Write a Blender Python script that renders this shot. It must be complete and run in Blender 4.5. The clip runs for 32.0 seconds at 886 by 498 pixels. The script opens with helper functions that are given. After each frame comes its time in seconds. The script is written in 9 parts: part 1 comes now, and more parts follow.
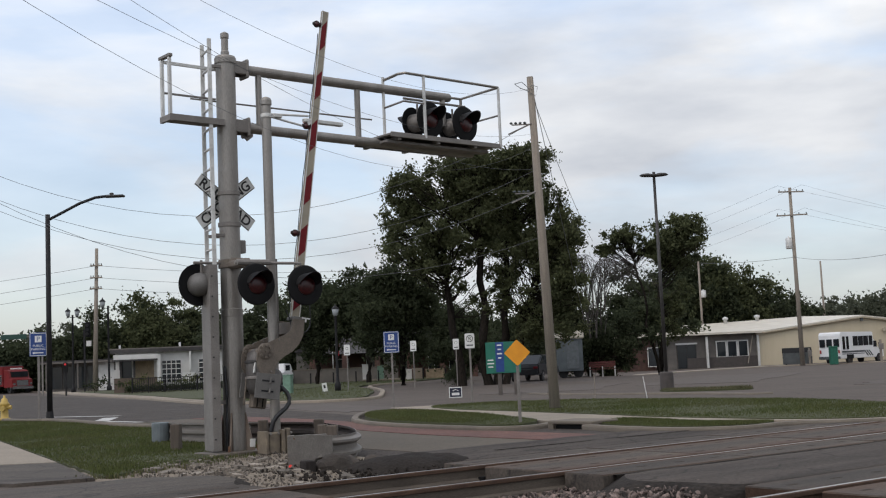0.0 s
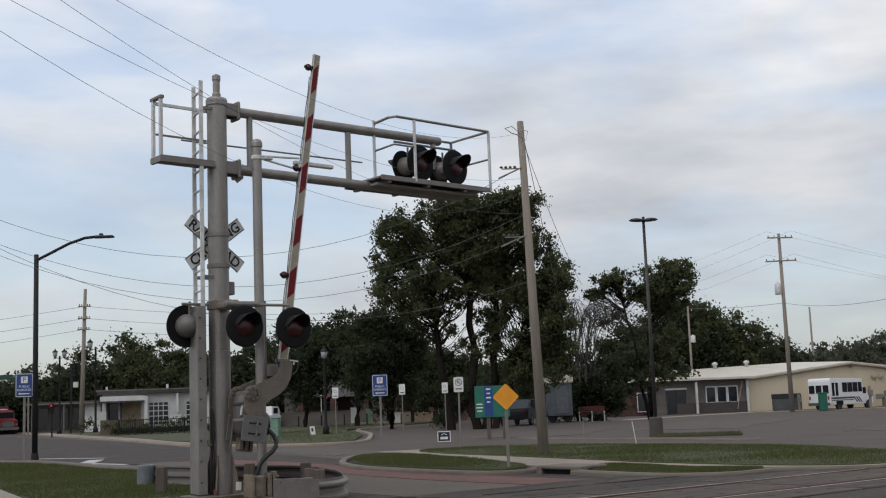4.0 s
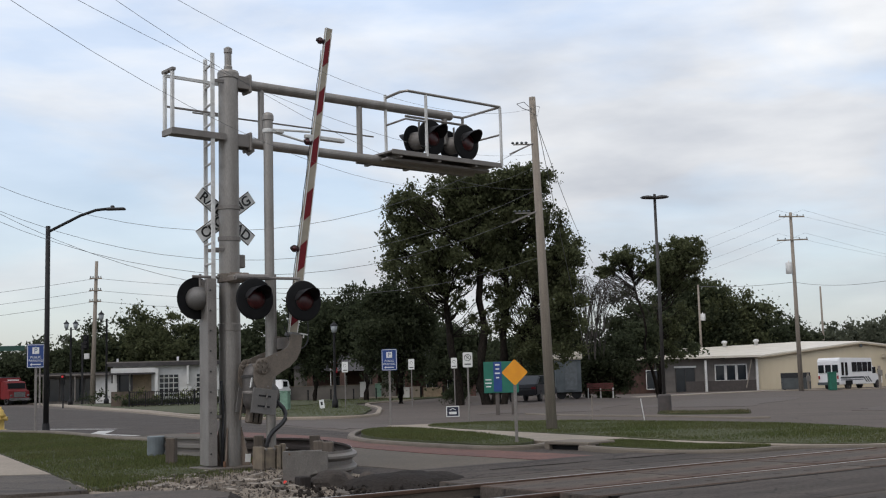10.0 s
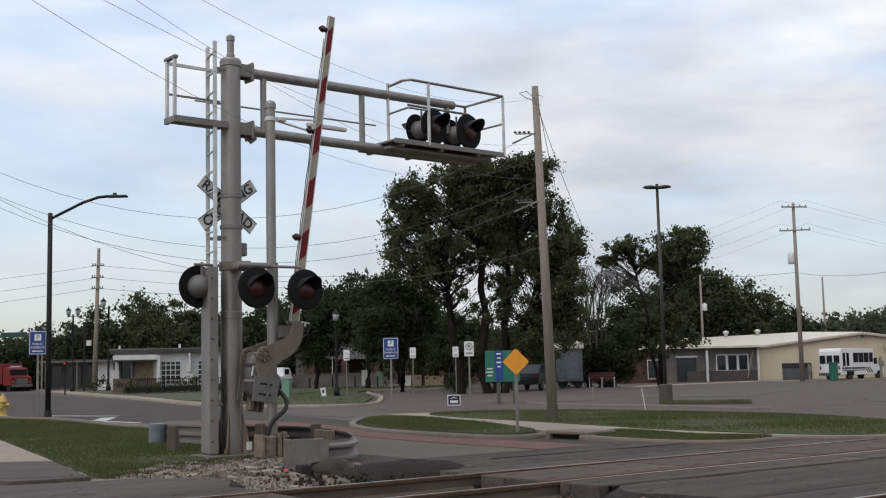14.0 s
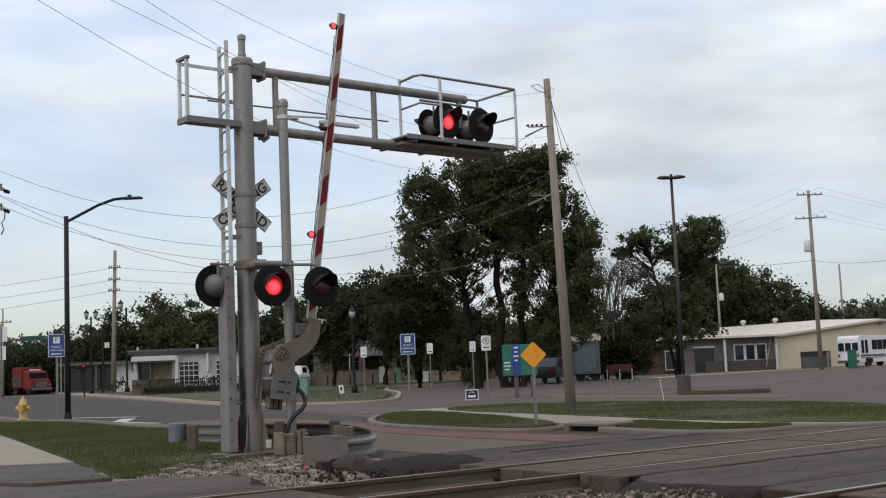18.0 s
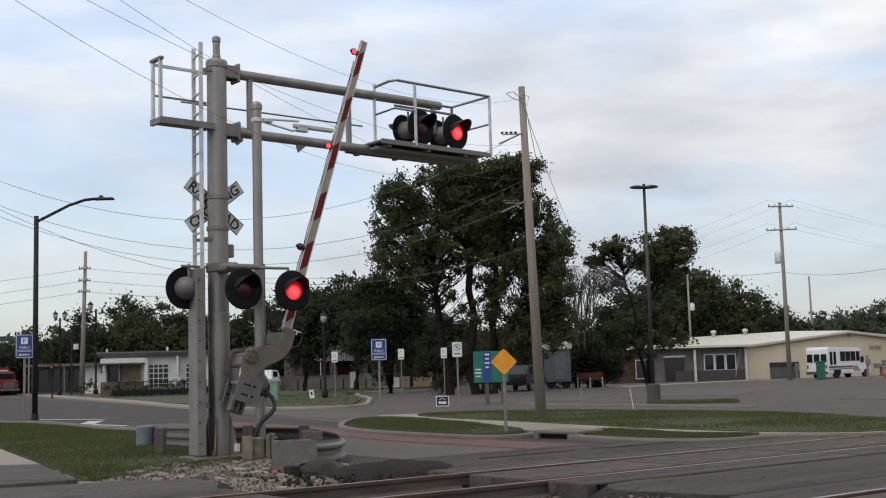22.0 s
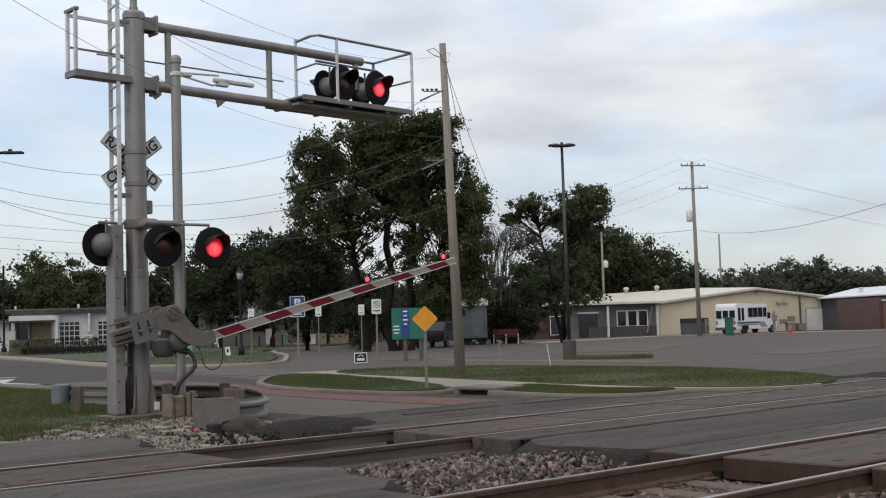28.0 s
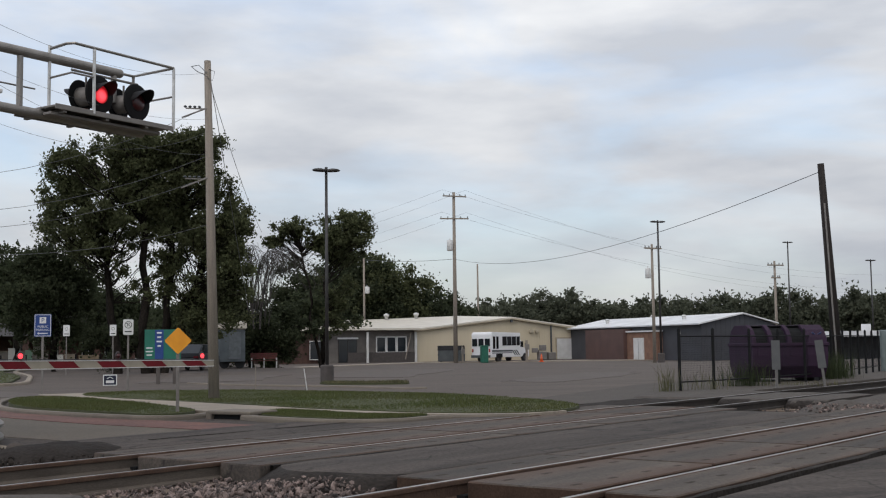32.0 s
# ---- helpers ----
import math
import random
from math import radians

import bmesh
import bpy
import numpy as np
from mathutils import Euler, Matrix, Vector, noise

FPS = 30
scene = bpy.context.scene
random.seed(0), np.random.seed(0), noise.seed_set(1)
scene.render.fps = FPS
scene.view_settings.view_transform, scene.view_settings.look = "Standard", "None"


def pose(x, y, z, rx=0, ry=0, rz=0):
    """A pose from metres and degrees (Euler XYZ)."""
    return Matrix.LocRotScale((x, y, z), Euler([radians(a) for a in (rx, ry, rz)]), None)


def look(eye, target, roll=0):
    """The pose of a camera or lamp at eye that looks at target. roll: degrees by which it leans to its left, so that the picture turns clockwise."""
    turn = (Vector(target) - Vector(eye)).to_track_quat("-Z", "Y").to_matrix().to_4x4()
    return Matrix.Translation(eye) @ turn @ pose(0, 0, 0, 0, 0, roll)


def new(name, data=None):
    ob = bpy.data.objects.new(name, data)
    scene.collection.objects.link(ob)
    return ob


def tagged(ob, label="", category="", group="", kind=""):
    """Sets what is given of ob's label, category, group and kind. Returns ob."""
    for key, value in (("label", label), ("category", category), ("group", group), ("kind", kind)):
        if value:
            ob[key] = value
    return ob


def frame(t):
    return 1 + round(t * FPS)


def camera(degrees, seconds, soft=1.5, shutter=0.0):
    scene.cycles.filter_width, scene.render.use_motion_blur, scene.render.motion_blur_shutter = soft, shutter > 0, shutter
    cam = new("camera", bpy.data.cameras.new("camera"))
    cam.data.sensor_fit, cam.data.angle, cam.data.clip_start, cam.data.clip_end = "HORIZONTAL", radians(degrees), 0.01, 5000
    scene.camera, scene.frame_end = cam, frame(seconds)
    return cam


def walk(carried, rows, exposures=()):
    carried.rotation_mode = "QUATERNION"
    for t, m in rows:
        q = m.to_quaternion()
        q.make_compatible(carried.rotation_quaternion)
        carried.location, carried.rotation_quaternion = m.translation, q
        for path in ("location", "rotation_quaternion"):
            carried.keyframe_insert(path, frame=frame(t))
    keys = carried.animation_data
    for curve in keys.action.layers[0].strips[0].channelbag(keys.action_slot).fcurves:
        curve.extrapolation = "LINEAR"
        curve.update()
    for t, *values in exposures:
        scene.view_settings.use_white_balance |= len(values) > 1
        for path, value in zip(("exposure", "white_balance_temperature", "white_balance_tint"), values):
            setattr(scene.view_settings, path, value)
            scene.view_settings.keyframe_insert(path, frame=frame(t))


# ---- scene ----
cam = camera(41.67, 32.0, soft=1.15)
EYE = 1.2
# seconds, yaw, pitch, roll, and small sways (sideways, up) of the hand-held camera
ROWS = [
    (0.0, -0.11, 5.6, -2.58, -0.014, 0.012),
    (0.5, 0.08, 5.65, -2.73, -0.019, 0.017),
    (1.0, -0.01, 5.87, -3.05, -0.021, 0.015),
    (1.5, 0.15, 6.23, -2.84, -0.011, 0.016),
    (2.0, 0.53, 6.41, -2.51, -0.012, 0.014),
    (2.5, 0.68, 6.55, -2.49, -0.021, 0.022),
    (3.0, 0.59, 6.94, -2.44, -0.024, 0.009),
    (3.5, -0.08, 7.37, -2.48, -0.017, 0.009),
    (5.5, -1.76, 8.11, -1.46, 0.031, 0.014),
    (6.0, -1.79, 7.62, -1.61, 0.025, 0.02),
    (6.5, -2.17, 7.4, -1.31, 0.027, 0.02),
    (7.0, -2.47, 7.33, -1.23, 0.025, 0.012),
    (7.5, -2.67, 7.33, -1.43, 0.035, 0.015),
    (8.0, -2.28, 7.34, -1.0, 0.029, 0.017),
    (8.5, -1.69, 7.3, -1.38, 0.025, 0.01),
    (9.0, -1.06, 7.07, -1.89, 0.013, 0.01),
    (9.5, -0.42, 6.77, -1.57, 0.009, 0.004),
    (10.0, -0.13, 6.53, -1.59, -0.0, -0.002),
    (10.5, -0.15, 6.23, -1.57, 0.001, 0.003),
    (11.0, -0.07, 6.18, -1.69, -0.004, 0.0),
    (11.5, 0.06, 5.97, -1.87, 0.003, 0.0),
    (12.0, 0.18, 5.83, -1.57, -0.008, 0.001),
    (12.5, 0.04, 5.73, -1.32, -0.005, 0.006),
    (13.0, 0.0, 5.78, -1.6, -0.0, -0.0),
    (13.5, 0.0, 5.88, -1.47, 0.007, 0.004),
    (14.0, -0.01, 5.97, -1.3, 0.005, 0.008),
    (14.5, -0.28, 6.11, -1.07, -0.003, -0.004),
    (16.5, -1.17, 6.11, -2.23, 0.031, 0.002),
    (17.0, 0.05, 6.0, -1.87, 0.015, 0.006),
    (17.5, 0.53, 5.93, -2.1, 0.003, 0.002),
    (18.0, 0.73, 5.77, -2.41, 0.002, -0.005),
    (18.5, 0.28, 5.51, -2.27, 0.003, -0.006),
    (19.0, -0.01, 5.51, -1.93, 0.007, -0.008),
    (19.5, -0.3, 5.53, -1.73, 0.011, -0.004),
    (20.0, -0.43, 5.5, -1.92, 0.013, -0.007),
    (20.5, -0.49, 5.57, -1.89, 0.02, -0.007),
    (21.0, -0.44, 5.56, -1.52, 0.013, -0.003),
    (21.5, -0.39, 5.88, -1.43, 0.01, -0.002),
    (22.0, -0.61, 6.03, -1.67, 0.014, -0.012),
    (22.5, -1.0, 6.03, -1.62, 0.012, -0.007),
    (23.0, -1.53, 5.95, -1.52, 0.005, -0.004),
    (23.5, -2.03, 5.99, -1.07, 0.004, 0.005),
    (24.0, -2.42, 6.06, -0.7, -0.01, 0.006),
    (24.5, -3.59, 6.28, -1.66, -0.031, 0.003),
    (26.5, -4.18, 5.01, -0.35, -0.007, -0.005),
    (27.0, -3.14, 3.94, -0.72, -0.048, -0.001),
    (27.5, -3.34, 3.71, -1.95, -0.091, 0.001),
    (28.0, -4.71, 3.78, -1.81, -0.091, 0.001),
    (28.5, -6.09, 3.81, -1.29, -0.09, -0.004),
    (29.0, -6.61, 3.81, -1.7, -0.072, -0.001),
    (29.5, -6.68, 3.94, -1.63, -0.067, -0.002),
    (30.0, -6.75, 4.02, -1.4, -0.061, -0.002),
    (30.5, -6.79, 4.12, -1.48, -0.048, -0.005),
    (31.0, -6.27, 4.16, -1.76, -0.04, -0.006),
    (31.5, -5.55, 4.3, -1.64, -0.055, -0.006),
    (31.7, -7.76, 4.57, -0.73, -0.046, -0.003),
    (31.8, -9.7, 4.62, -0.72, -0.036, -0.004),
    (31.9, -12.57, 4.67, -0.55, -0.026, -0.002),
    (32.0, -16.38, 4.74, -0.73, -0.028, -0.002),
]
walk(cam, [(t, pose(x, 0, EYE + z, 90 + pitch, 0, yaw) @ pose(0, 0, 0, 0, 0, roll)) for t, yaw, pitch, roll, x, z in ROWS],
     exposures=[(0.0, -0.05), (1.5, -0.09), (3.0, -0.2), (5.5, -0.29), (7.5, -0.28), (9.5, -0.08), (11.0, -0.06), (24.5, -0.06), (27.0, 0.0), (30.5, -0.04), (31.5, -0.08), (32.0, -0.15)])

# ---- daylight: bright, thin cloud over a pale blue sky ----
SUN_EL, SUN_ROT = radians(52), radians(215)
world = bpy.data.worlds.new("overcast_sky")
scene.world = world
world.use_nodes = True
wn, wl = world.node_tree.nodes, world.node_tree.links
wn.clear()
sky = wn.new("ShaderNodeTexSky")
sky.sky_type, sky.sun_disc, sky.sun_elevation, sky.sun_rotation = "NISHITA", False, SUN_EL, SUN_ROT
sky.air_density, sky.dust_density, sky.ozone_density = 1.0, 2.0, 1.0
coord = wn.new("ShaderNodeTexCoord")
stretch = wn.new("ShaderNodeMapping")
stretch.inputs["Scale"].default_value = (1.5, 1.0, 5.0)
stretch.inputs["Rotation"].default_value = (0.0, 0.28, 0.5)
cloud = wn.new("ShaderNodeTexNoise")
cloud.inputs["Scale"].default_value, cloud.inputs["Detail"].default_value = 2.1, 8.0
cloud.inputs["Roughness"].default_value, cloud.inputs["Distortion"].default_value = 0.52, 0.35
cover = wn.new("ShaderNodeMapRange")
cover.inputs["From Min"].default_value, cover.inputs["From Max"].default_value = 0.39, 0.60
cover.inputs["To Min"].default_value = 0.47
lean = wn.new("ShaderNodeVectorMath")
lean.operation = "DOT_PRODUCT"
lean.inputs[1].default_value = (0.15, 0.0, 0.0)
veil = wn.new("ShaderNodeMath")
veil.operation = "ADD"
lift = wn.new("ShaderNodeVectorMath")
lift.operation = "SCALE"
lift.inputs["Scale"].default_value = 2.25
shade = wn.new("ShaderNodeTexNoise")
shade.inputs["Scale"].default_value, shade.inputs["Detail"].default_value = 3.1, 6.0
tone = wn.new("ShaderNodeValToRGB")
tone.color_ramp.elements[0].position, tone.color_ramp.elements[0].color = 0.36, (6.2, 6.55, 7.2, 1)
tone.color_ramp.elements[1].position, tone.color_ramp.elements[1].color = 0.66, (9.4, 9.55, 9.8, 1)
dim = wn.new("ShaderNodeMix")
dim.data_type = "RGBA"
out_bg, out_w = wn.new("ShaderNodeBackground"), wn.new("ShaderNodeOutputWorld")
out_bg.inputs["Strength"].default_value = 0.1
wl.new(coord.outputs["Generated"], stretch.inputs["Vector"])
wl.new(stretch.outputs["Vector"], cloud.inputs["Vector"])
drift = wn.new("ShaderNodeMapping")
drift.inputs["Location"].default_value = (0.9, 0.35, 0.0)
wl.new(stretch.outputs["Vector"], drift.inputs["Vector"])
wl.new(drift.outputs["Vector"], shade.inputs["Vector"])
wl.new(coord.outputs["Generated"], lean.inputs[0])
wl.new(cloud.outputs["Fac"], veil.inputs[0])
wl.new(lean.outputs["Value"], veil.inputs[1])
wl.new(veil.outputs["Value"], cover.inputs["Value"])
wl.new(sky.outputs["Color"], lift.inputs[0])
sunward, lit_side = wn.new("ShaderNodeVectorMath"), wn.new("ShaderNodeMath")
sunward.operation, lit_side.operation = "DOT_PRODUCT", "ADD"
sunward.inputs[1].default_value = (-0.22, 0.0, 0.22)
wl.new(coord.outputs["Generated"], sunward.inputs[0])
wl.new(shade.outputs["Fac"], lit_side.inputs[0])
wl.new(sunward.outputs["Value"], lit_side.inputs[1])
wl.new(lit_side.outputs["Value"], tone.inputs["Fac"])
wl.new(cover.outputs["Result"], dim.inputs[0])
wl.new(lift.outputs["Vector"], dim.inputs[6])
wl.new(tone.outputs["Color"], dim.inputs[7])
# a clouded sky grows brighter away from the horizon
height, climb, bright = wn.new("ShaderNodeSeparateXYZ"), wn.new("ShaderNodeMapRange"), wn.new("ShaderNodeVectorMath")
climb.inputs["From Min"].default_value, climb.inputs["From Max"].default_value = 0.0, 0.35
climb.inputs["To Min"].default_value, climb.inputs["To Max"].default_value = 0.81, 1.15
bright.operation = "SCALE"
wl.new(coord.outputs["Generated"], height.inputs["Vector"])
wl.new(height.outputs["Z"], climb.inputs["Value"])
wl.new(dim.outputs[2], bright.inputs[0])
wl.new(climb.outputs["Result"], bright.inputs["Scale"])
wl.new(bright.outputs["Vector"], out_bg.inputs["Color"])
wl.new(out_bg.outputs["Background"], out_w.inputs["Surface"])

sun_data = bpy.data.lights.new("sun", "SUN")
sun_data.energy, sun_data.angle, sun_data.color = 0.5, radians(14), (1.0, 0.96, 0.9)
sun = new("sun", sun_data)
sun.matrix_basis = look((0, 0, 60), (0 - 60 * math.cos(SUN_EL) / math.sin(SUN_EL) * math.sin(SUN_ROT),
                                     0 - 60 * math.cos(SUN_EL) / math.sin(SUN_EL) * math.cos(SUN_ROT), 0))

# ---- materials ----
def mat(name, base, rough=0.7, metal=0.0, second=None, scale=6.0, mix=0.5, fine=0.0, fine_scale=60.0, bump=0.0, bump_scale=40.0,
        glow=None, power=0.0, random_tone=0.0, stretch=(1, 1, 1), island=0.0, spec=0.5, crack=None, streak=0.0, streak_dir=0.0):
    """A painted, worn or grown surface: two tones in patches, a fine grain, a relief, and a tone of its own for each object."""
    m = bpy.data.materials.new(name)
    m.use_nodes = True
    n, l = m.node_tree.nodes, m.node_tree.links
    b = n["Principled BSDF"]
    b.inputs["Roughness"].default_value, b.inputs["Metallic"].default_value = rough, metal
    b.inputs["Specular IOR Level"].default_value = spec
    tc, mp = n.new("ShaderNodeTexCoord"), n.new("ShaderNodeMapping")
    mp.inputs["Scale"].default_value = stretch
    l.new(tc.outputs["Object"], mp.inputs["Vector"])
    vec = mp.outputs["Vector"]
    col = None
    second = second or tuple(c * 0.72 for c in base)
    big = n.new("ShaderNodeTexNoise")
    big.inputs["Scale"].default_value, big.inputs["Detail"].default_value = scale, 5
    l.new(vec, big.inputs["Vector"])
    ramp = n.new("ShaderNodeValToRGB")
    ramp.color_ramp.elements[0].position, ramp.color_ramp.elements[1].position = 0.5 - 0.3 * mix, 0.5 + 0.3 * mix
    ramp.color_ramp.elements[0].color, ramp.color_ramp.elements[1].color = (*second, 1), (*base, 1)
    l.new(big.outputs["Fac"], ramp.inputs["Fac"])
    col = ramp.outputs["Color"]
    if fine:
        f = n.new("ShaderNodeTexNoise")
        f.inputs["Scale"].default_value, f.inputs["Detail"].default_value = fine_scale, 3
        l.new(vec, f.inputs["Vector"])
        mr = n.new("ShaderNodeMapRange")
        mr.inputs["From Min"].default_value, mr.inputs["From Max"].default_value = 0.25, 0.75
        mr.inputs["To Min"].default_value, mr.inputs["To Max"].default_value = 1 - fine, 1 + fine
        l.new(f.outputs["Fac"], mr.inputs["Value"])
        mul = n.new("ShaderNodeVectorMath")
        mul.operation = "SCALE"
        l.new(col, mul.inputs[0])
        l.new(mr.outputs["Result"], mul.inputs["Scale"])
        col = mul.outputs["Vector"]
    if streak:
        sm, st = n.new("ShaderNodeMapping"), n.new("ShaderNodeTexNoise")
        sm.inputs["Rotation"].default_value = (0, 0, -radians(streak_dir))
        sm.inputs["Scale"].default_value = (0.22, 2.6, 1)
        st.inputs["Scale"].default_value, st.inputs["Detail"].default_value, st.inputs["Distortion"].default_value = 1.0, 5, 0.6
        l.new(tc.outputs["Object"], sm.inputs["Vector"])
        l.new(sm.outputs["Vector"], st.inputs["Vector"])
        mr = n.new("ShaderNodeMapRange")
        mr.inputs["From Min"].default_value, mr.inputs["From Max"].default_value = 0.32, 0.62
        mr.inputs["To Min"].default_value, mr.inputs["To Max"].default_value = 1 - streak, 1 + streak * 0.5
        l.new(st.outputs["Fac"], mr.inputs["Value"])
        mul = n.new("ShaderNodeVectorMath")
        mul.operation = "SCALE"
        l.new(col, mul.inputs[0])
        l.new(mr.outputs["Result"], mul.inputs["Scale"])
        col = mul.outputs["Vector"]
    if crack:
        size, width, depth = crack
        wob, add = n.new("ShaderNodeTexNoise"), n.new("ShaderNodeMix")
        wob.inputs["Scale"].default_value, wob.inputs["Detail"].default_value = size * 2.5, 4
        add.data_type = "RGBA"
        add.blend_type = "LINEAR_LIGHT"
        add.inputs[0].default_value = 0.35
        vo = n.new("ShaderNodeTexVoronoi")
        vo.feature = "DISTANCE_TO_EDGE"
        vo.inputs["Scale"].default_value = size
        l.new(tc.outputs["Object"], wob.inputs["Vector"])
        l.new(tc.outputs["Object"], add.inputs[6])
        l.new(wob.outputs["Color"], add.inputs[7])
        l.new(add.outputs[2], vo.inputs["Vector"])
        mr = n.new("ShaderNodeMapRange")
        mr.inputs["From Min"].default_value, mr.inputs["From Max"].default_value = 0.0, width
        mr.inputs["To Min"].default_value, mr.inputs["To Max"].default_value = 1 - depth, 1.0
        l.new(vo.outputs["Distance"], mr.inputs["Value"])
        mul = n.new("ShaderNodeVectorMath")
        mul.operation = "SCALE"
        l.new(col, mul.inputs[0])
        l.new(mr.outputs["Result"], mul.inputs["Scale"])
        col = mul.outputs["Vector"]
    if random_tone or island:
        src = n.new("ShaderNodeNewGeometry").outputs["Random Per Island"] if island else n.new("ShaderNodeObjectInfo").outputs["Random"]
        amount = island or random_tone
        mr = n.new("ShaderNodeMapRange")
        mr.inputs["To Min"].default_value, mr.inputs["To Max"].default_value = 1 - amount, 1 + amount
        l.new(src, mr.inputs["Value"])
        mul = n.new("ShaderNodeVectorMath")
        mul.operation = "SCALE"
        l.new(col, mul.inputs[0])
        l.new(mr.outputs["Result"], mul.inputs["Scale"])
        col = mul.outputs["Vector"]
    l.new(col, b.inputs["Base Color"])
    if bump:
        bt, bp = n.new("ShaderNodeTexNoise"), n.new("ShaderNodeBump")
        bt.inputs["Scale"].default_value, bt.inputs["Detail"].default_value = bump_scale, 6
        bp.inputs["Strength"].default_value, bp.inputs["Distance"].default_value = bump, 0.02
        l.new(vec, bt.inputs["Vector"])
        l.new(bt.outputs["Fac"], bp.inputs["Height"])
        l.new(bp.outputs["Normal"], b.inputs["Normal"])
    if glow:
        b.inputs["Emission Color"].default_value, b.inputs["Emission Strength"].default_value = (*glow, 1), power
    return m


def leafy(m):
    """Lets some light through thin leaves."""
    n, l = m.node_tree.nodes, m.node_tree.links
    b, out = n["Principled BSDF"], n["Material Output"]
    tr, mx = n.new("ShaderNodeBsdfTranslucent"), n.new("ShaderNodeMixShader")
    mx.inputs["Fac"].default_value = 0.45
    src = b.inputs["Base Color"].links[0].from_socket
    l.new(src, tr.inputs["Color"])
    l.new(b.outputs["BSDF"], mx.inputs[1])
    l.new(tr.outputs["BSDF"], mx.inputs[2])
    l.new(mx.outputs["Shader"], out.inputs["Surface"])
    return m


ASPHALT = mat("asphalt", (0.074, 0.0595, 0.0495), 0.82, second=(0.042, 0.0335, 0.0282), scale=0.7, mix=1.3, fine=0.45, fine_scale=22, bump=0.5, bump_scale=60, crack=(0.55, 0.014, 0.65), streak=0.42, streak_dir=35.5, spec=0.25)
LOT = mat("old_asphalt", (0.098, 0.0765, 0.0630), 0.9, second=(0.067, 0.0522, 0.0430), scale=0.3, mix=1.3, fine=0.25, fine_scale=9, bump=0.2, crack=(0.22, 0.008, 0.35), streak=0.22, streak_dir=-20, spec=0.4)
PATCH = mat("dark_asphalt_patch", (0.036, 0.029, 0.024), 0.92, second=(0.016, 0.013, 0.011), scale=2.5, mix=1.2, fine=0.45, fine_scale=18, bump=0.9, bump_scale=18, spec=0.2)
MOUND = mat("dark_mounded_asphalt", (0.032, 0.026, 0.022), 0.95, second=(0.014, 0.0115, 0.010), scale=2.2, mix=1.2, fine=0.4, fine_scale=26, bump=0.7, bump_scale=30, spec=0.2)
CONCRETE = mat("weathered_concrete", (0.2908, 0.2451, 0.1931), 0.88, second=(0.2076, 0.1725, 0.1329), scale=1.1, mix=1.2, fine=0.2, fine_scale=30, bump=0.25)
KERB = mat("kerb_concrete", (0.185, 0.156, 0.124), 0.9, second=(0.105, 0.088, 0.070), scale=1.6, mix=1.2, fine=0.2, bump=0.25)
CONCRETE_OLD = mat("stained_footway_concrete", (0.083, 0.067, 0.053), 0.88, second=(0.046, 0.0365, 0.030), scale=0.9, mix=1.2, fine=0.4, fine_scale=30, bump=0.4, crack=(0.6, 0.014, 0.65), streak=0.38, streak_dir=35.5)
GUARD_STEEL = mat("weathered_guard_steel", (0.21, 0.192, 0.172), 0.5, 0.3, second=(0.1394, 0.1255, 0.1132), scale=2.6, mix=1.3, fine=0.07, bump=0.08)
DIRT = mat("brown_dirt", (0.0735, 0.0595, 0.0476), 0.95, second=(0.0462, 0.0385, 0.0322), scale=1.2, mix=1.2, fine=0.4, fine_scale=20, bump=0.7, bump_scale=25)
PANEL = mat("crossing_panel_concrete", (0.084, 0.0665, 0.052), 0.74, second=(0.042, 0.0325, 0.0255), scale=1.3, mix=1.3, fine=0.42, fine_scale=35, bump=0.4, random_tone=0.24, streak=0.48, streak_dir=0, spec=0.28)


def rust_margin(m, inner, outer):
    """Rust washed from the rails over the long edges of a panel, in ragged tongues."""
    n, l = m.node_tree.nodes, m.node_tree.links
    b = n["Principled BSDF"]
    tc, sep, mag, rag, sh, mr, mx = (n.new("ShaderNode" + k) for k in ("TexCoord", "SeparateXYZ", "Math", "TexNoise", "Math", "MapRange", "Mix"))
    mag.operation, sh.operation, mx.data_type = "ABSOLUTE", "MULTIPLY_ADD", "RGBA"
    rag.inputs["Scale"].default_value, rag.inputs["Detail"].default_value = 2.3, 5
    sh.inputs[1].default_value = 0.5
    mr.inputs["From Min"].default_value, mr.inputs["From Max"].default_value, mr.inputs["To Max"].default_value = inner + 0.25, outer + 0.25, 0.8
    src = b.inputs["Base Color"].links[0].from_socket
    l.new(tc.outputs["Object"], sep.inputs[0])
    l.new(tc.outputs["Object"], rag.inputs["Vector"])
    l.new(sep.outputs["Y"], mag.inputs[0])
    l.new(rag.outputs["Fac"], sh.inputs[0])
    l.new(mag.outputs["Value"], sh.inputs[2])
    l.new(sh.outputs["Value"], mr.inputs["Value"])
    l.new(mr.outputs["Result"], mx.inputs[0])
    l.new(src, mx.inputs[6])
    mx.inputs[7].default_value = (0.072, 0.038, 0.023, 1)
    l.new(mx.outputs[2], b.inputs["Base Color"])


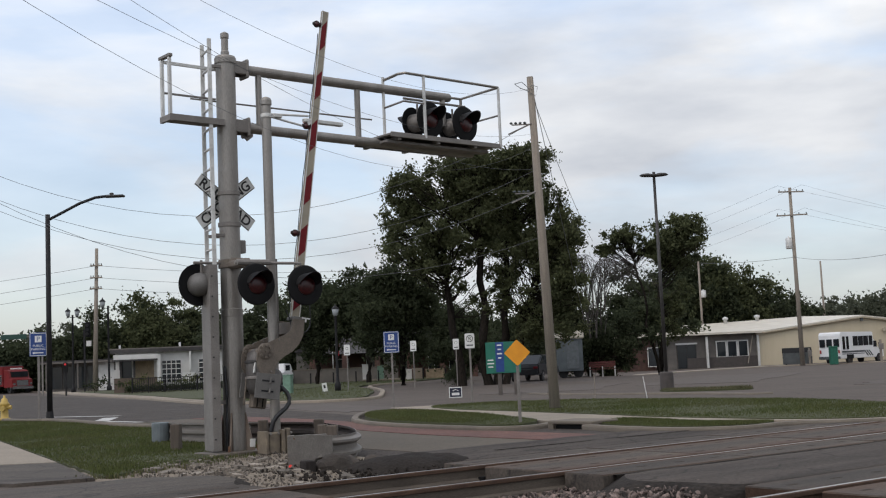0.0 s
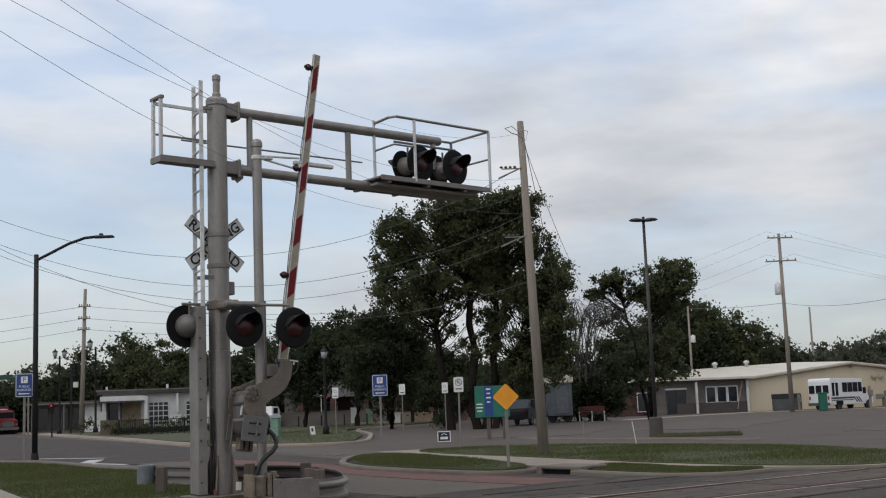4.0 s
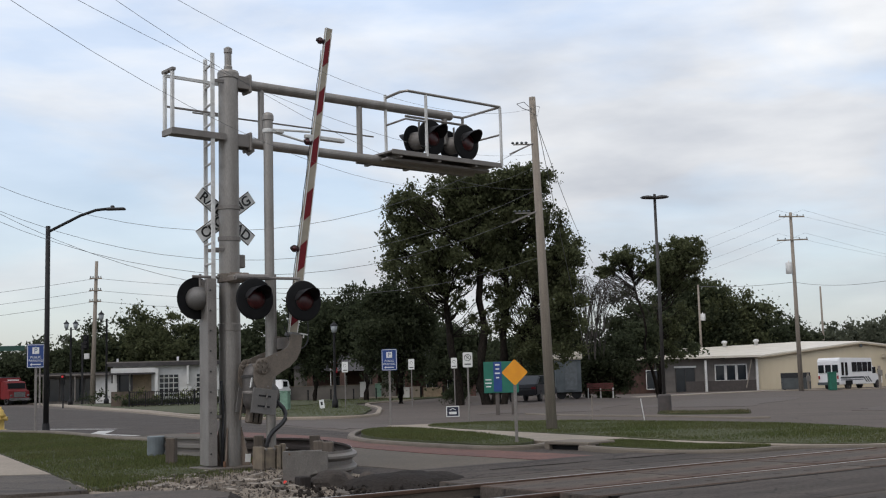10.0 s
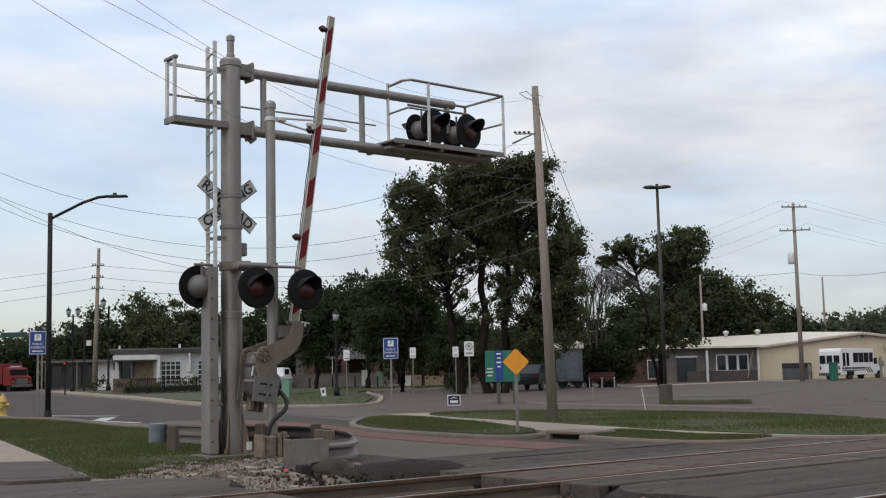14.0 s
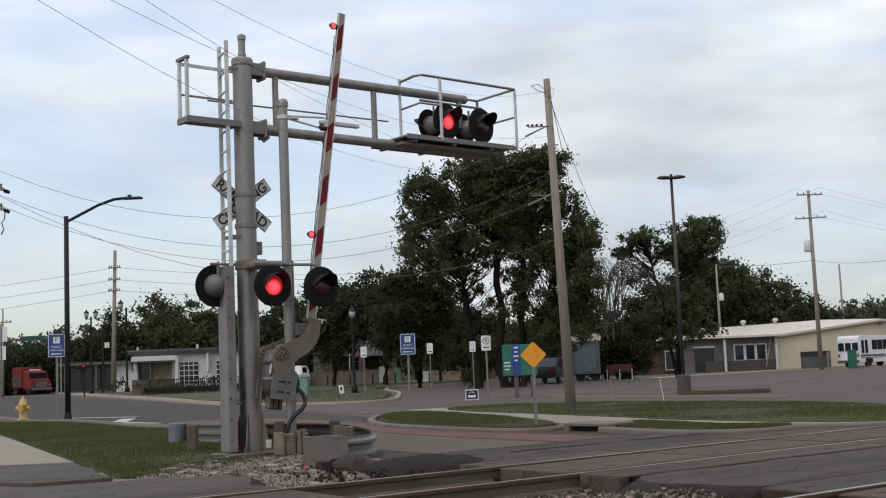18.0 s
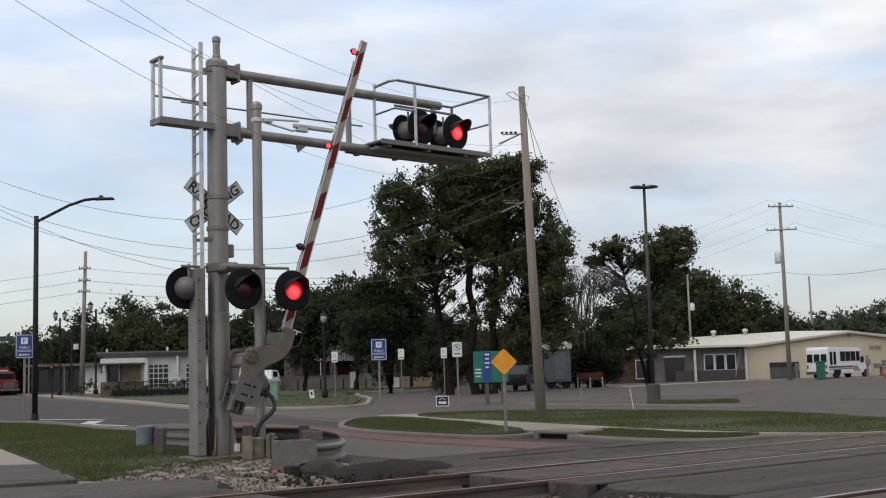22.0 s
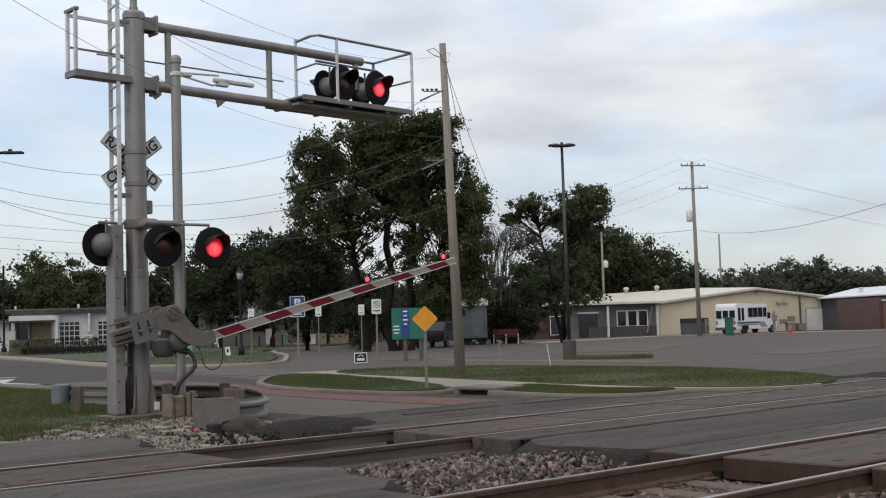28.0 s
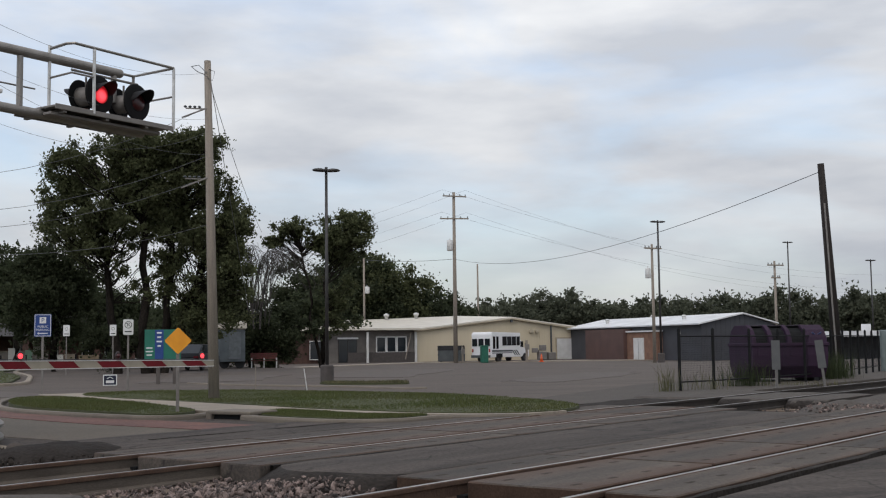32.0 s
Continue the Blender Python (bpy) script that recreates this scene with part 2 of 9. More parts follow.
rust_margin(PANEL, 0.16, 0.52)
PAVER = mat("red_paver", (0.1403, 0.0612, 0.0459), 0.9, second=(0.0978, 0.0476, 0.0382), scale=1.4, fine=0.3, fine_scale=12, bump=0.3)
GRASS_SOIL = mat("lawn_soil", (0.050, 0.0615, 0.0210), 0.95, second=(0.062, 0.060, 0.0295), scale=0.9, mix=1.3, fine=0.45, fine_scale=40, bump=0.8, bump_scale=50)
GRASS = leafy(mat("grass_blades", (0.0700, 0.0940, 0.0265), 0.75, second=(0.1040, 0.1020, 0.0420), scale=0.6, mix=1.2, island=0.4, spec=0.2))
DRY_GRASS = mat("dry_grass_blades", (0.1140, 0.0960, 0.0450), 0.8, second=(0.0660, 0.0720, 0.0270), scale=0.9, island=0.3)
GRAVEL_PALE = mat("pale_limestone_gravel", (0.27, 0.22, 0.165), 0.9, second=(0.105, 0.086, 0.066), scale=2.4, mix=1.3, fine=0.45, fine_scale=30, bump=0.9, bump_scale=30)
BALLAST_BED = mat("ballast_bed", (0.095, 0.074, 0.062), 0.95, second=(0.05, 0.039, 0.034), scale=2.0, fine=0.5, fine_scale=35, bump=0.9, bump_scale=30)
STONE = mat("ballast_stone", (0.185, 0.138, 0.118), 0.85, second=(0.072, 0.053, 0.047), scale=7.0, mix=1.2, fine=0.3, island=0.85, bump=0.3)
RAIL_RUST = mat("rusted_rail", (0.105, 0.060, 0.036), 0.85, 0.05, second=(0.036, 0.018, 0.012), scale=5, mix=1.2, fine=0.3, bump=0.3)
RAIL_DUSTY = mat("dust_caked_rail", (0.135, 0.110, 0.086), 0.9, 0.0, second=(0.036, 0.027, 0.021), scale=2.5, mix=1.3, fine=0.3, bump=0.3, stretch=(0.6, 4, 4))
# near-black rail colour that holds the shade of the trench
RAIL_SHADED = mat("shaded_rail", (0.034, 0.025, 0.019), 0.9, 0.0, second=(0.014, 0.011, 0.009), scale=5, mix=1.2, fine=0.3)
RAIL_HEAD = mat("polished_rail_head", (0.34, 0.32, 0.305), 0.42, 0.6, second=(0.12, 0.104, 0.092), scale=3, stretch=(0.3, 8, 8))
TIMBER = mat("weathered_tie", (0.17, 0.125, 0.09), 0.92, second=(0.09, 0.066, 0.05), scale=3.0, mix=1.2, fine=0.35, stretch=(1, 8, 8), bump=0.5)
GALV = mat("galvanised_steel", (0.3135, 0.2948, 0.2710), 0.44, 0.42, second=(0.1717, 0.1543, 0.1373), scale=2.2, mix=1.3, fine=0.15, fine_scale=40, bump=0.08, stretch=(2.5, 2.5, 0.5))
GALV_DULL = mat("dull_galvanised_steel", (0.240, 0.222, 0.204), 0.6, 0.2, second=(0.138, 0.124, 0.112), scale=4, mix=1.2, fine=0.2, bump=0.1)
ALU = mat("silver_painted_aluminium", (0.62, 0.62, 0.60), 0.5, 0.1, second=(0.48, 0.47, 0.45), scale=5, fine=0.1)
GALV_STAINED = mat("stained_galvanised_steel", (0.172, 0.150, 0.126), 0.65, 0.2, second=(0.080, 0.066, 0.054), scale=2.5, mix=1.3, fine=0.2, bump=0.12, stretch=(2.5, 2.5, 0.5))
PLATE_GREY = mat("scuffed_grey_plate", (0.1615, 0.1547, 0.1462), 0.6, 0.15, second=(0.0935, 0.0867, 0.0799), scale=5, mix=1.2, fine=0.15)
LAMP_CASE = mat("dark_red_lamp_case", (0.032, 0.011, 0.011), 0.5, second=(0.018, 0.008, 0.008), scale=12)
PANEL_EDGE = mat("rusty_panel_edge", (0.060, 0.047, 0.037), 0.9, 0.0, second=(0.022, 0.016, 0.012), scale=3, mix=1.3, fine=0.3, spec=0.2)
RUSTY_EDGE = mat("rust_stained_panel_edge", (0.070, 0.042, 0.028), 0.9, second=(0.024, 0.015, 0.011), scale=3, mix=1.3, fine=0.3, spec=0.2)
GATE_GREY = mat("gate_mechanism_paint", (0.1827, 0.1513, 0.1207), 0.65, 0.05, second=(0.0892, 0.0723, 0.0578), scale=6, mix=1.3, fine=0.2, bump=0.12)
RUST_STAIN = mat("rust_streaked_steel", (0.19, 0.155, 0.125), 0.75, 0.1, second=(0.105, 0.072, 0.052), scale=4, mix=1.3, fine=0.2, stretch=(2, 2, 0.6))
RUST = mat("rusted_bolt", (0.16, 0.085, 0.05), 0.85, 0.1, scale=12, fine=0.3)
BLACK = mat("black_paint", (0.014, 0.014, 0.016), 0.55, second=(0.022, 0.021, 0.021), scale=6, spec=0.2)
BLACK_MATT = mat("matt_black_backing", (0.011, 0.011, 0.012), 0.85, second=(0.017, 0.017, 0.017), scale=5, mix=1.0, spec=0.12)
DARK_METAL = mat("dark_bronze_metal", (0.05, 0.047, 0.045), 0.5, 0.3, scale=5)
RED_LENS = mat("unlit_red_lens", (0.060, 0.007, 0.008), 0.3, second=(0.03, 0.004, 0.005), scale=40)
RED_GLOW = mat("lit_red_lens", (0.5, 0.02, 0.02), 0.3, second=(0.42, 0.015, 0.015), glow=(1.0, 0.015, 0.03), power=0.42)
RED_GLOW_CORE = mat("lit_lamp_core", (0.6, 0.05, 0.05), 0.3, glow=(1.0, 0.03, 0.05), power=1.9)


def lamp_heart(m):
    """The lit lens is brightest low in its middle and fades to deep red at its rim."""
    n, l = m.node_tree.nodes, m.node_tree.links
    b = n["Principled BSDF"]
    tc, away, mr, rim = n.new("ShaderNodeTexCoord"), n.new("ShaderNodeVectorMath"), n.new("ShaderNodeMapRange"), n.new("ShaderNodeMix")
    away.operation, rim.data_type = "DISTANCE", "RGBA"
    away.inputs[1].default_value = (-0.015, -0.03, -0.035)
    mr.interpolation_type = "SMOOTHSTEP"
    mr.inputs["From Min"].default_value, mr.inputs["From Max"].default_value = 0.03, 0.15
    mr.inputs["To Min"].default_value, mr.inputs["To Max"].default_value = 1.9, 0.22
    rim.inputs[6].default_value, rim.inputs[7].default_value = (1.0, 0.008, 0.025, 1), (1.0, 0.06, 0.08, 1)
    l.new(tc.outputs["Object"], away.inputs[0])
    l.new(away.outputs["Value"], mr.inputs["Value"])
    l.new(mr.outputs["Result"], b.inputs["Emission Strength"])
    l.new(mr.outputs["Result"], rim.inputs[0])
    l.new(rim.outputs[2], b.inputs["Emission Color"])


lamp_heart(RED_GLOW)
lamp_heart(RED_GLOW_CORE)
ARM_WHITE = mat("faded_arm_white", (0.3414, 0.3052, 0.2373), 0.5, second=(0.2390, 0.2090, 0.1569), scale=6, mix=1.2)
ARM_RED = mat("faded_arm_red", (0.165, 0.008, 0.013), 0.55, second=(0.105, 0.006, 0.010), scale=6, mix=1.2, spec=0.25)
SIGN_WHITE = mat("sign_white", (0.70, 0.70, 0.68), 0.5, second=(0.60, 0.60, 0.57), scale=4)
SIGN_BLACK = mat("sign_black", (0.02, 0.02, 0.02), 0.5)
SIGN_BLUE = mat("sign_blue", (0.012, 0.050, 0.215), 0.45, second=(0.010, 0.040, 0.17), scale=3)
SIGN_NAVY = mat("banner_navy", (0.008, 0.012, 0.034), 0.6)
SIGN_GREEN = mat("sign_green", (0.010, 0.145, 0.095), 0.5, second=(0.008, 0.11, 0.075), scale=3)
SIGN_YELLOW = mat("sign_amber", (0.80, 0.33, 0.012), 0.5, second=(0.72, 0.28, 0.012), scale=5)
WOOD_POLE = mat("weathered_pole_wood", (0.2970, 0.2560, 0.2098), 0.9, second=(0.1914, 0.1613, 0.1318), scale=3, mix=1.2, fine=0.3, stretch=(9, 9, 0.5), bump=0.5)
DARK_WOOD = mat("creosoted_pole_wood", (0.022, 0.019, 0.018), 0.9, second=(0.036, 0.030, 0.027), scale=3, stretch=(9, 9, 0.5), bump=0.4, spec=0.2)
BARK = mat("tree_bark", (0.026, 0.021, 0.017), 0.95, second=(0.013, 0.011, 0.009), scale=5, fine=0.4, stretch=(3, 3, 1), bump=0.7, spec=0.1)
DEAD_BARK = mat("grey_dead_wood", (0.075, 0.068, 0.061), 0.95, second=(0.034, 0.030, 0.027), scale=4, fine=0.3)
LEAF = leafy(mat("tree_leaves", (0.103, 0.114, 0.055), 0.7, second=(0.068, 0.077, 0.039), scale=0.6, mix=1.2, island=0.3, spec=0.12))
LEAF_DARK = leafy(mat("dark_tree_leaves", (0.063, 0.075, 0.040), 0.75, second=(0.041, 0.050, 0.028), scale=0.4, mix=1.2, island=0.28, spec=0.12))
# distance haze is mixed into this leaf colour: paler and greyer
LEAF_HAZED = leafy(mat("hazed_tree_leaves", (0.110, 0.118, 0.080), 0.75, second=(0.074, 0.082, 0.056), scale=0.15, mix=1.2, island=0.2, spec=0.12))
WEED = leafy(mat("weed_leaves", (0.060, 0.074, 0.032), 0.75, second=(0.036, 0.047, 0.022), scale=0.4, mix=1.2, island=0.42, spec=0.2))
LEAF_YELLOW = leafy(mat("yellowing_leaves", (0.12, 0.115, 0.03), 0.65, second=(0.06, 0.075, 0.02), scale=0.6, island=0.5))
TAN = mat("tan_metal_siding", (0.54, 0.465, 0.335), 0.6, second=(0.48, 0.41, 0.29), scale=0.5, stretch=(1, 1, 0.3))
TAN_TRIM = mat("tan_trim", (0.42, 0.36, 0.26), 0.6)
ROOF_PALE = mat("pale_metal_roof", (0.60, 0.555, 0.47), 0.5, second=(0.52, 0.475, 0.40), scale=0.8, stretch=(1, 1, 1))
ROOF_WHITE = mat("white_metal_roof", (0.66, 0.66, 0.66), 0.5, second=(0.54, 0.54, 0.54), scale=0.6)
SIDING_GREY = mat("grey_siding", (0.142, 0.126, 0.112), 0.7, second=(0.104, 0.093, 0.083), scale=1.5)
STONE_DARK = mat("dark_stone_skirt", (0.082, 0.069, 0.063), 0.85, second=(0.046, 0.040, 0.037), scale=5, mix=1.1, bump=0.4)
# brick colour lowered to carry the shade over the house
BRICK_RED = mat("red_brick_wall", (0.095, 0.050, 0.038), 0.9, second=(0.06, 0.034, 0.028), scale=2, fine=0.3, fine_scale=14, bump=0.3)
METAL_BROWN = mat("brown_metal_siding", (0.105, 0.058, 0.050), 0.6, second=(0.08, 0.045, 0.04), scale=0.7)
METAL_DARK = mat("charcoal_metal_siding", (0.05, 0.052, 0.060), 0.6, second=(0.04, 0.04, 0.046), scale=0.7)
WHITE_PAINT = mat("white_painted_wall", (0.6120, 0.6035, 0.5865), 0.7, second=(0.5100, 0.5015, 0.4760), scale=1.5)
ROOF_DARK = mat("dark_shingle_roof", (0.055, 0.050, 0.050), 0.9, second=(0.035, 0.032, 0.033), scale=3, fine=0.3)
GLASS_DARK = mat("dark_window_glass", (0.02, 0.024, 0.028), 0.08, second=(0.015, 0.018, 0.02), scale=1)
BRICK_TAN = mat("buff_brick", (0.30, 0.23, 0.155), 0.9, second=(0.22, 0.17, 0.115), scale=3, fine=0.25, fine_scale=20)
RUBBER = mat("tyre_rubber", (0.022, 0.022, 0.023), 0.85)
CAR_WHITE = mat("white_vehicle_paint", (0.74, 0.74, 0.74), 0.3, second=(0.70, 0.70, 0.70), scale=1)
CAR_DARK = mat("dark_vehicle_paint", (0.025, 0.027, 0.032), 0.3)
CAR_RED = mat("red_truck_paint", (0.20, 0.016, 0.018), 0.4, second=(0.15, 0.014, 0.015), scale=1)
CHROME = mat("bright_metal", (0.55, 0.55, 0.56), 0.25, 0.9)
PURPLE = mat("faded_purple_paint", (0.042, 0.021, 0.043), 0.75, second=(0.022, 0.013, 0.024), scale=1.2, mix=1.2, fine=0.15, spec=0.2)
BIN_GREEN = mat("green_plastic", (0.012, 0.12, 0.075), 0.5)
BOX_GREEN = mat("pale_green_cabinet", (0.16, 0.27, 0.20), 0.6)
BIN_GREY = mat("dark_grey_dumpster", (0.075, 0.085, 0.088), 0.6, second=(0.05, 0.056, 0.06), scale=2)
ORANGE = mat("orange_plastic", (0.80, 0.13, 0.03), 0.5)
YELLOW = mat("hydrant_yellow", (0.50, 0.35, 0.085), 0.6, second=(0.38, 0.26, 0.07), scale=8)
SHED_BLUE = mat("blue_grey_shed", (0.095, 0.112, 0.122), 0.7, second=(0.065, 0.077, 0.085), scale=1.5)
WIRE = mat("cable_black", (0.11, 0.112, 0.118), 0.6)
RUBBER_HOSE = mat("black_hose", (0.018, 0.018, 0.02), 0.5)
BENCH_RED = mat("red_bench", (0.10, 0.022, 0.018), 0.7)
PAINT_LINE = mat("worn_white_road_paint", (0.60, 0.59, 0.57), 0.8, second=(0.28, 0.27, 0.26), scale=3, mix=1.4, fine=0.2)
FLAG_RED = mat("flag_cloth_red", (0.45, 0.03, 0.04), 0.8)

# ---- building helpers ----
def box(bm, c, s, m=None, bevel=0.0):
    """A box of size s round c, edges broken by bevel, turned by m."""
    r = bmesh.ops.create_cube(bm, size=1.0)
    vs = r["verts"]
    bmesh.ops.scale(bm, vec=s, verts=vs)
    if bevel:
        es = {e for v in vs for e in v.link_edges}
        b = bmesh.ops.bevel(bm, geom=list(es), offset=bevel, segments=1, affect="EDGES")
        vs = list({v for f in b["faces"] for v in f.verts} | {v for v in vs if v.is_valid})
    bmesh.ops.translate(bm, vec=c, verts=vs)
    if m is not None:
        bmesh.ops.transform(bm, matrix=m, verts=vs)
    return vs


def tube(bm, a, b, r0, r1=None, seg=10, caps=True):
    """A round bar from a to b."""
    a, b = Vector(a), Vector(b)
    d = b - a
    r = bmesh.ops.create_cone(bm, cap_ends=caps, segments=seg, radius1=r0, radius2=r0 if r1 is None else r1, depth=d.length)
    m = Matrix.Translation((a + b) / 2) @ d.to_track_quat("Z", "Y").to_matrix().to_4x4()
    bmesh.ops.transform(bm, matrix=m, verts=r["verts"])
    return r["verts"]


def lathe(bm, profile, m=None, seg=20):
    """Turns a profile of (radius, height) round z."""
    rings = [[bm.verts.new((r * math.cos(2 * math.pi * i / seg), r * math.sin(2 * math.pi * i / seg), h)) for i in range(seg)] for r, h in profile]
    for p, q in zip(rings, rings[1:]):
        for i in range(seg):
            j = (i + 1) % seg
            bm.faces.new((p[i], p[j], q[j], q[i]))
    for ring, flip in ((rings[0], True), (rings[-1], False)):
        if ring[0].co.xy.length > 1e-4:
            bm.faces.new(ring[::-1] if flip else ring)
    if m is not None:
        bmesh.ops.transform(bm, matrix=m, verts=[v for ring in rings for v in ring])


def bend(bm, pts, r, seg=8):
    """A bar of radius r along points."""
    pts = [Vector(p) for p in pts]
    rings = []
    for i, p in enumerate(pts):
        d = (pts[min(i + 1, len(pts) - 1)] - pts[max(i - 1, 0)]).normalized()
        q = d.to_track_quat("Z", "Y")
        rings.append([bm.verts.new(p + q @ Vector((r * math.cos(2 * math.pi * k / seg), r * math.sin(2 * math.pi * k / seg), 0))) for k in range(seg)])
    for p, q in zip(rings, rings[1:]):
        for k in range(seg):
            j = (k + 1) % seg
            bm.faces.new((p[k], p[j], q[j], q[k]))
    bm.faces.new(rings[0][::-1])
    bm.faces.new(rings[-1])


def prism(bm, outline, z0, z1, m=None):
    """An upright slab over a plan outline."""
    lo = [bm.verts.new((x, y, z0)) for x, y in outline]
    hi = [bm.verts.new((x, y, z1)) for x, y in outline]
    n = len(outline)
    bm.faces.new(lo[::-1])
    bm.faces.new(hi)
    for i in range(n):
        j = (i + 1) % n
        bm.faces.new((lo[i], lo[j], hi[j], hi[i]))
    if m is not None:
        bmesh.ops.transform(bm, matrix=m, verts=lo + hi)


def annulus(bm, r0, r1, m, seg=24):
    """A flat ring in the x-y plane."""
    rings = [[bm.verts.new((r * math.cos(2 * math.pi * k / seg), r * math.sin(2 * math.pi * k / seg), 0)) for k in range(seg)] for r in (r0, r1)]
    for k in range(seg):
        j = (k + 1) % seg
        bm.faces.new((rings[0][k], rings[1][k], rings[1][j], rings[0][j]))
    bmesh.ops.transform(bm, matrix=m, verts=rings[0] + rings[1])


def finish(bm, name, material, smooth=False):
    bmesh.ops.recalc_face_normals(bm, faces=bm.faces[:])
    me = bpy.data.meshes.new(name)
    bm.to_mesh(me)
    bm.free()
    for m in material if isinstance(material, (list, tuple)) else (material,):
        me.materials.append(m)
    if smooth:
        for p in me.polygons:
            p.use_smooth = True
    return me


def part(name, bm, material, parent, label="", smooth=False, at=None):
    ob = new(name, finish(bm, name, material, smooth))
    ob.parent = parent
    if at is not None:
        ob.matrix_basis = at
    return tagged(ob, label) if label else ob


def share(name, mesh, parent, at):
    ob = new(name, mesh)
    ob.parent, ob.matrix_basis = parent, at
    return ob


def dip(x, y):
    """The car park falls by some 40 cm towards the halls at its far side."""
    a, b = min(1.0, max(0.0, (y - 62) / 24)), min(1.0, max(0.0, (x - 8) / 8))
    return -0.42 * a * a * (3 - 2 * a) * b


def thing(name, at, label, category, group=""):
    ob = new(name)
    ob.empty_display_size = 0.2
    x, y, z = at.translation
    ob.matrix_basis = Matrix.Translation((0, 0, dip(x, y))) @ at
    return tagged(ob, label, category, group)


def solid(name, bm, material, label, category, at=None, group="", kind="", smooth=False):
    ob = new(name, finish(bm, name, material, smooth))
    if at is not None:
        ob.matrix_basis = at
    return tagged(ob, label, category, group, kind)


def B():
    return bmesh.new()


def heading(v):
    """Degrees by which local x turns to lie along the plan direction v."""
    return math.degrees(math.atan2(v[1], v[0]))


def words(text, size, material, parent, at, label="", weight=0.0):
    """Raised lettering in the built-in font; it reads along local x and stands up along local z."""
    cu = bpy.data.curves.new("lettering", "FONT")
    cu.body, cu.size, cu.align_x, cu.align_y, cu.extrude = text, size, "CENTER", "CENTER", 0.0015
    cu.offset = size * weight
    tmp = bpy.data.objects.new("lettering", cu)
    scene.collection.objects.link(tmp)
    me = bpy.data.meshes.new_from_object(tmp.evaluated_get(bpy.context.evaluated_depsgraph_get()))
    bpy.data.objects.remove(tmp)
    me.materials.append(material)
    ob = new("lettering", me)
    ob.parent, ob.matrix_basis = parent, at @ pose(0, 0, 0, 90, 0, 0)
    return tagged(ob, label) if label else ob



# ---- the ground: a sheet to the horizon, with lot, road, verges and the railway on it ----
U, N = Vector((0.814, 0.581)), Vector((-0.581, 0.814))   # along the rails; across them, away from the viewer
RAILS = (4.77, 6.205, 9.25, 10.685)
ROAD_S0, ROAD_S1, WALK_S0, WALK_S1 = 7.95, 18.6, 1.2, 5.4
TRACK = pose(0, 0, 0, 0, 0, heading(U))                  # local x along the rails, y across


def track_xy(s, w):
    p = s * U + w * N
    return (p.x, p.y)


def slab(name, outline, top, material, label, category, depth=0.3, edge=0.0):
    bm = B()
    prism(bm, outline, top - depth, top)
    if edge:
        es = [e for e in bm.edges if abs(e.verts[0].co.z - top) < 1e-4 and abs(e.verts[1].co.z - top) < 1e-4]
        bmesh.ops.bevel(bm, geom=es, offset=edge, segments=2, affect="EDGES")
    return solid(name, bm, material, label, category, kind="structure")


def lay(bm):
    """Cuts a flat sheet into strips and lets it follow the fall of the ground."""
    for axis, stops in ((1, range(62, 90, 3)), (0, range(8, 18, 2))):
        for k in stops:
            n_ = Vector((0, 1, 0)) if axis else Vector((1, 0, 0))
            bmesh.ops.bisect_plane(bm, geom=bm.verts[:] + bm.edges[:] + bm.faces[:], plane_co=n_ * k, plane_no=n_)
    for v_ in bm.verts:
        v_.co.z += dip(v_.co.x, v_.co.y)


bm = B()
bmesh.ops.create_grid(bm, x_segments=2, y_segments=2, size=2500)
lay(bm)
ground = solid("ground", bm, mat("bare_earth", (0.13, 0.115, 0.085), 0.95, second=(0.09, 0.085, 0.05), scale=0.2, fine=0.3, fine_scale=12, bump=0.5),
               "bare earth ground reaching the horizon", "ground", at=pose(0, 0, -0.19), kind="structure")

# the large old car park and the streets beyond the railway
bm = B()
bm.faces.new([bm.verts.new((*p, 0.0)) for p in (track_xy(-90, 13.2), track_xy(4.7, 13.2), track_xy(4.7, 16.9), track_xy(8.2, 16.9), track_xy(8.2, 13.2), track_xy(19.5, 13.2), track_xy(22.5, 14.2), track_xy(30, 16), track_xy(60, 18), (160, 60), (150, 170), (-150, 190), (-150, 60))])
lay(bm)
solid("pavement", bm, LOT, "old grey asphalt of car park and streets", "pavement", kind="structure")
# the road over the crossing
slab("road", [track_xy(ROAD_S0, 11.55), track_xy(ROAD_S1, 11.55), track_xy(19.0, 13.4), track_xy(16.6, 16), track_xy(15.4, 26), (-15.5, 60), (-40, 110),
              (-52, 105), (-26, 56), (-14.2, 37.6), (-5.6, 25.0), track_xy(8.2, 15.5)], 0.006, ASPHALT, "worn grey asphalt road over the crossing", "road", 0.2)
slab("road", [track_xy(ROAD_S0, -8), track_xy(ROAD_S1 + 6, -8), track_xy(ROAD_S1, 3.9), track_xy(ROAD_S0, 3.9)], 0.03, ASPHALT,
     "worn grey asphalt road before the crossing", "road", 0.24)
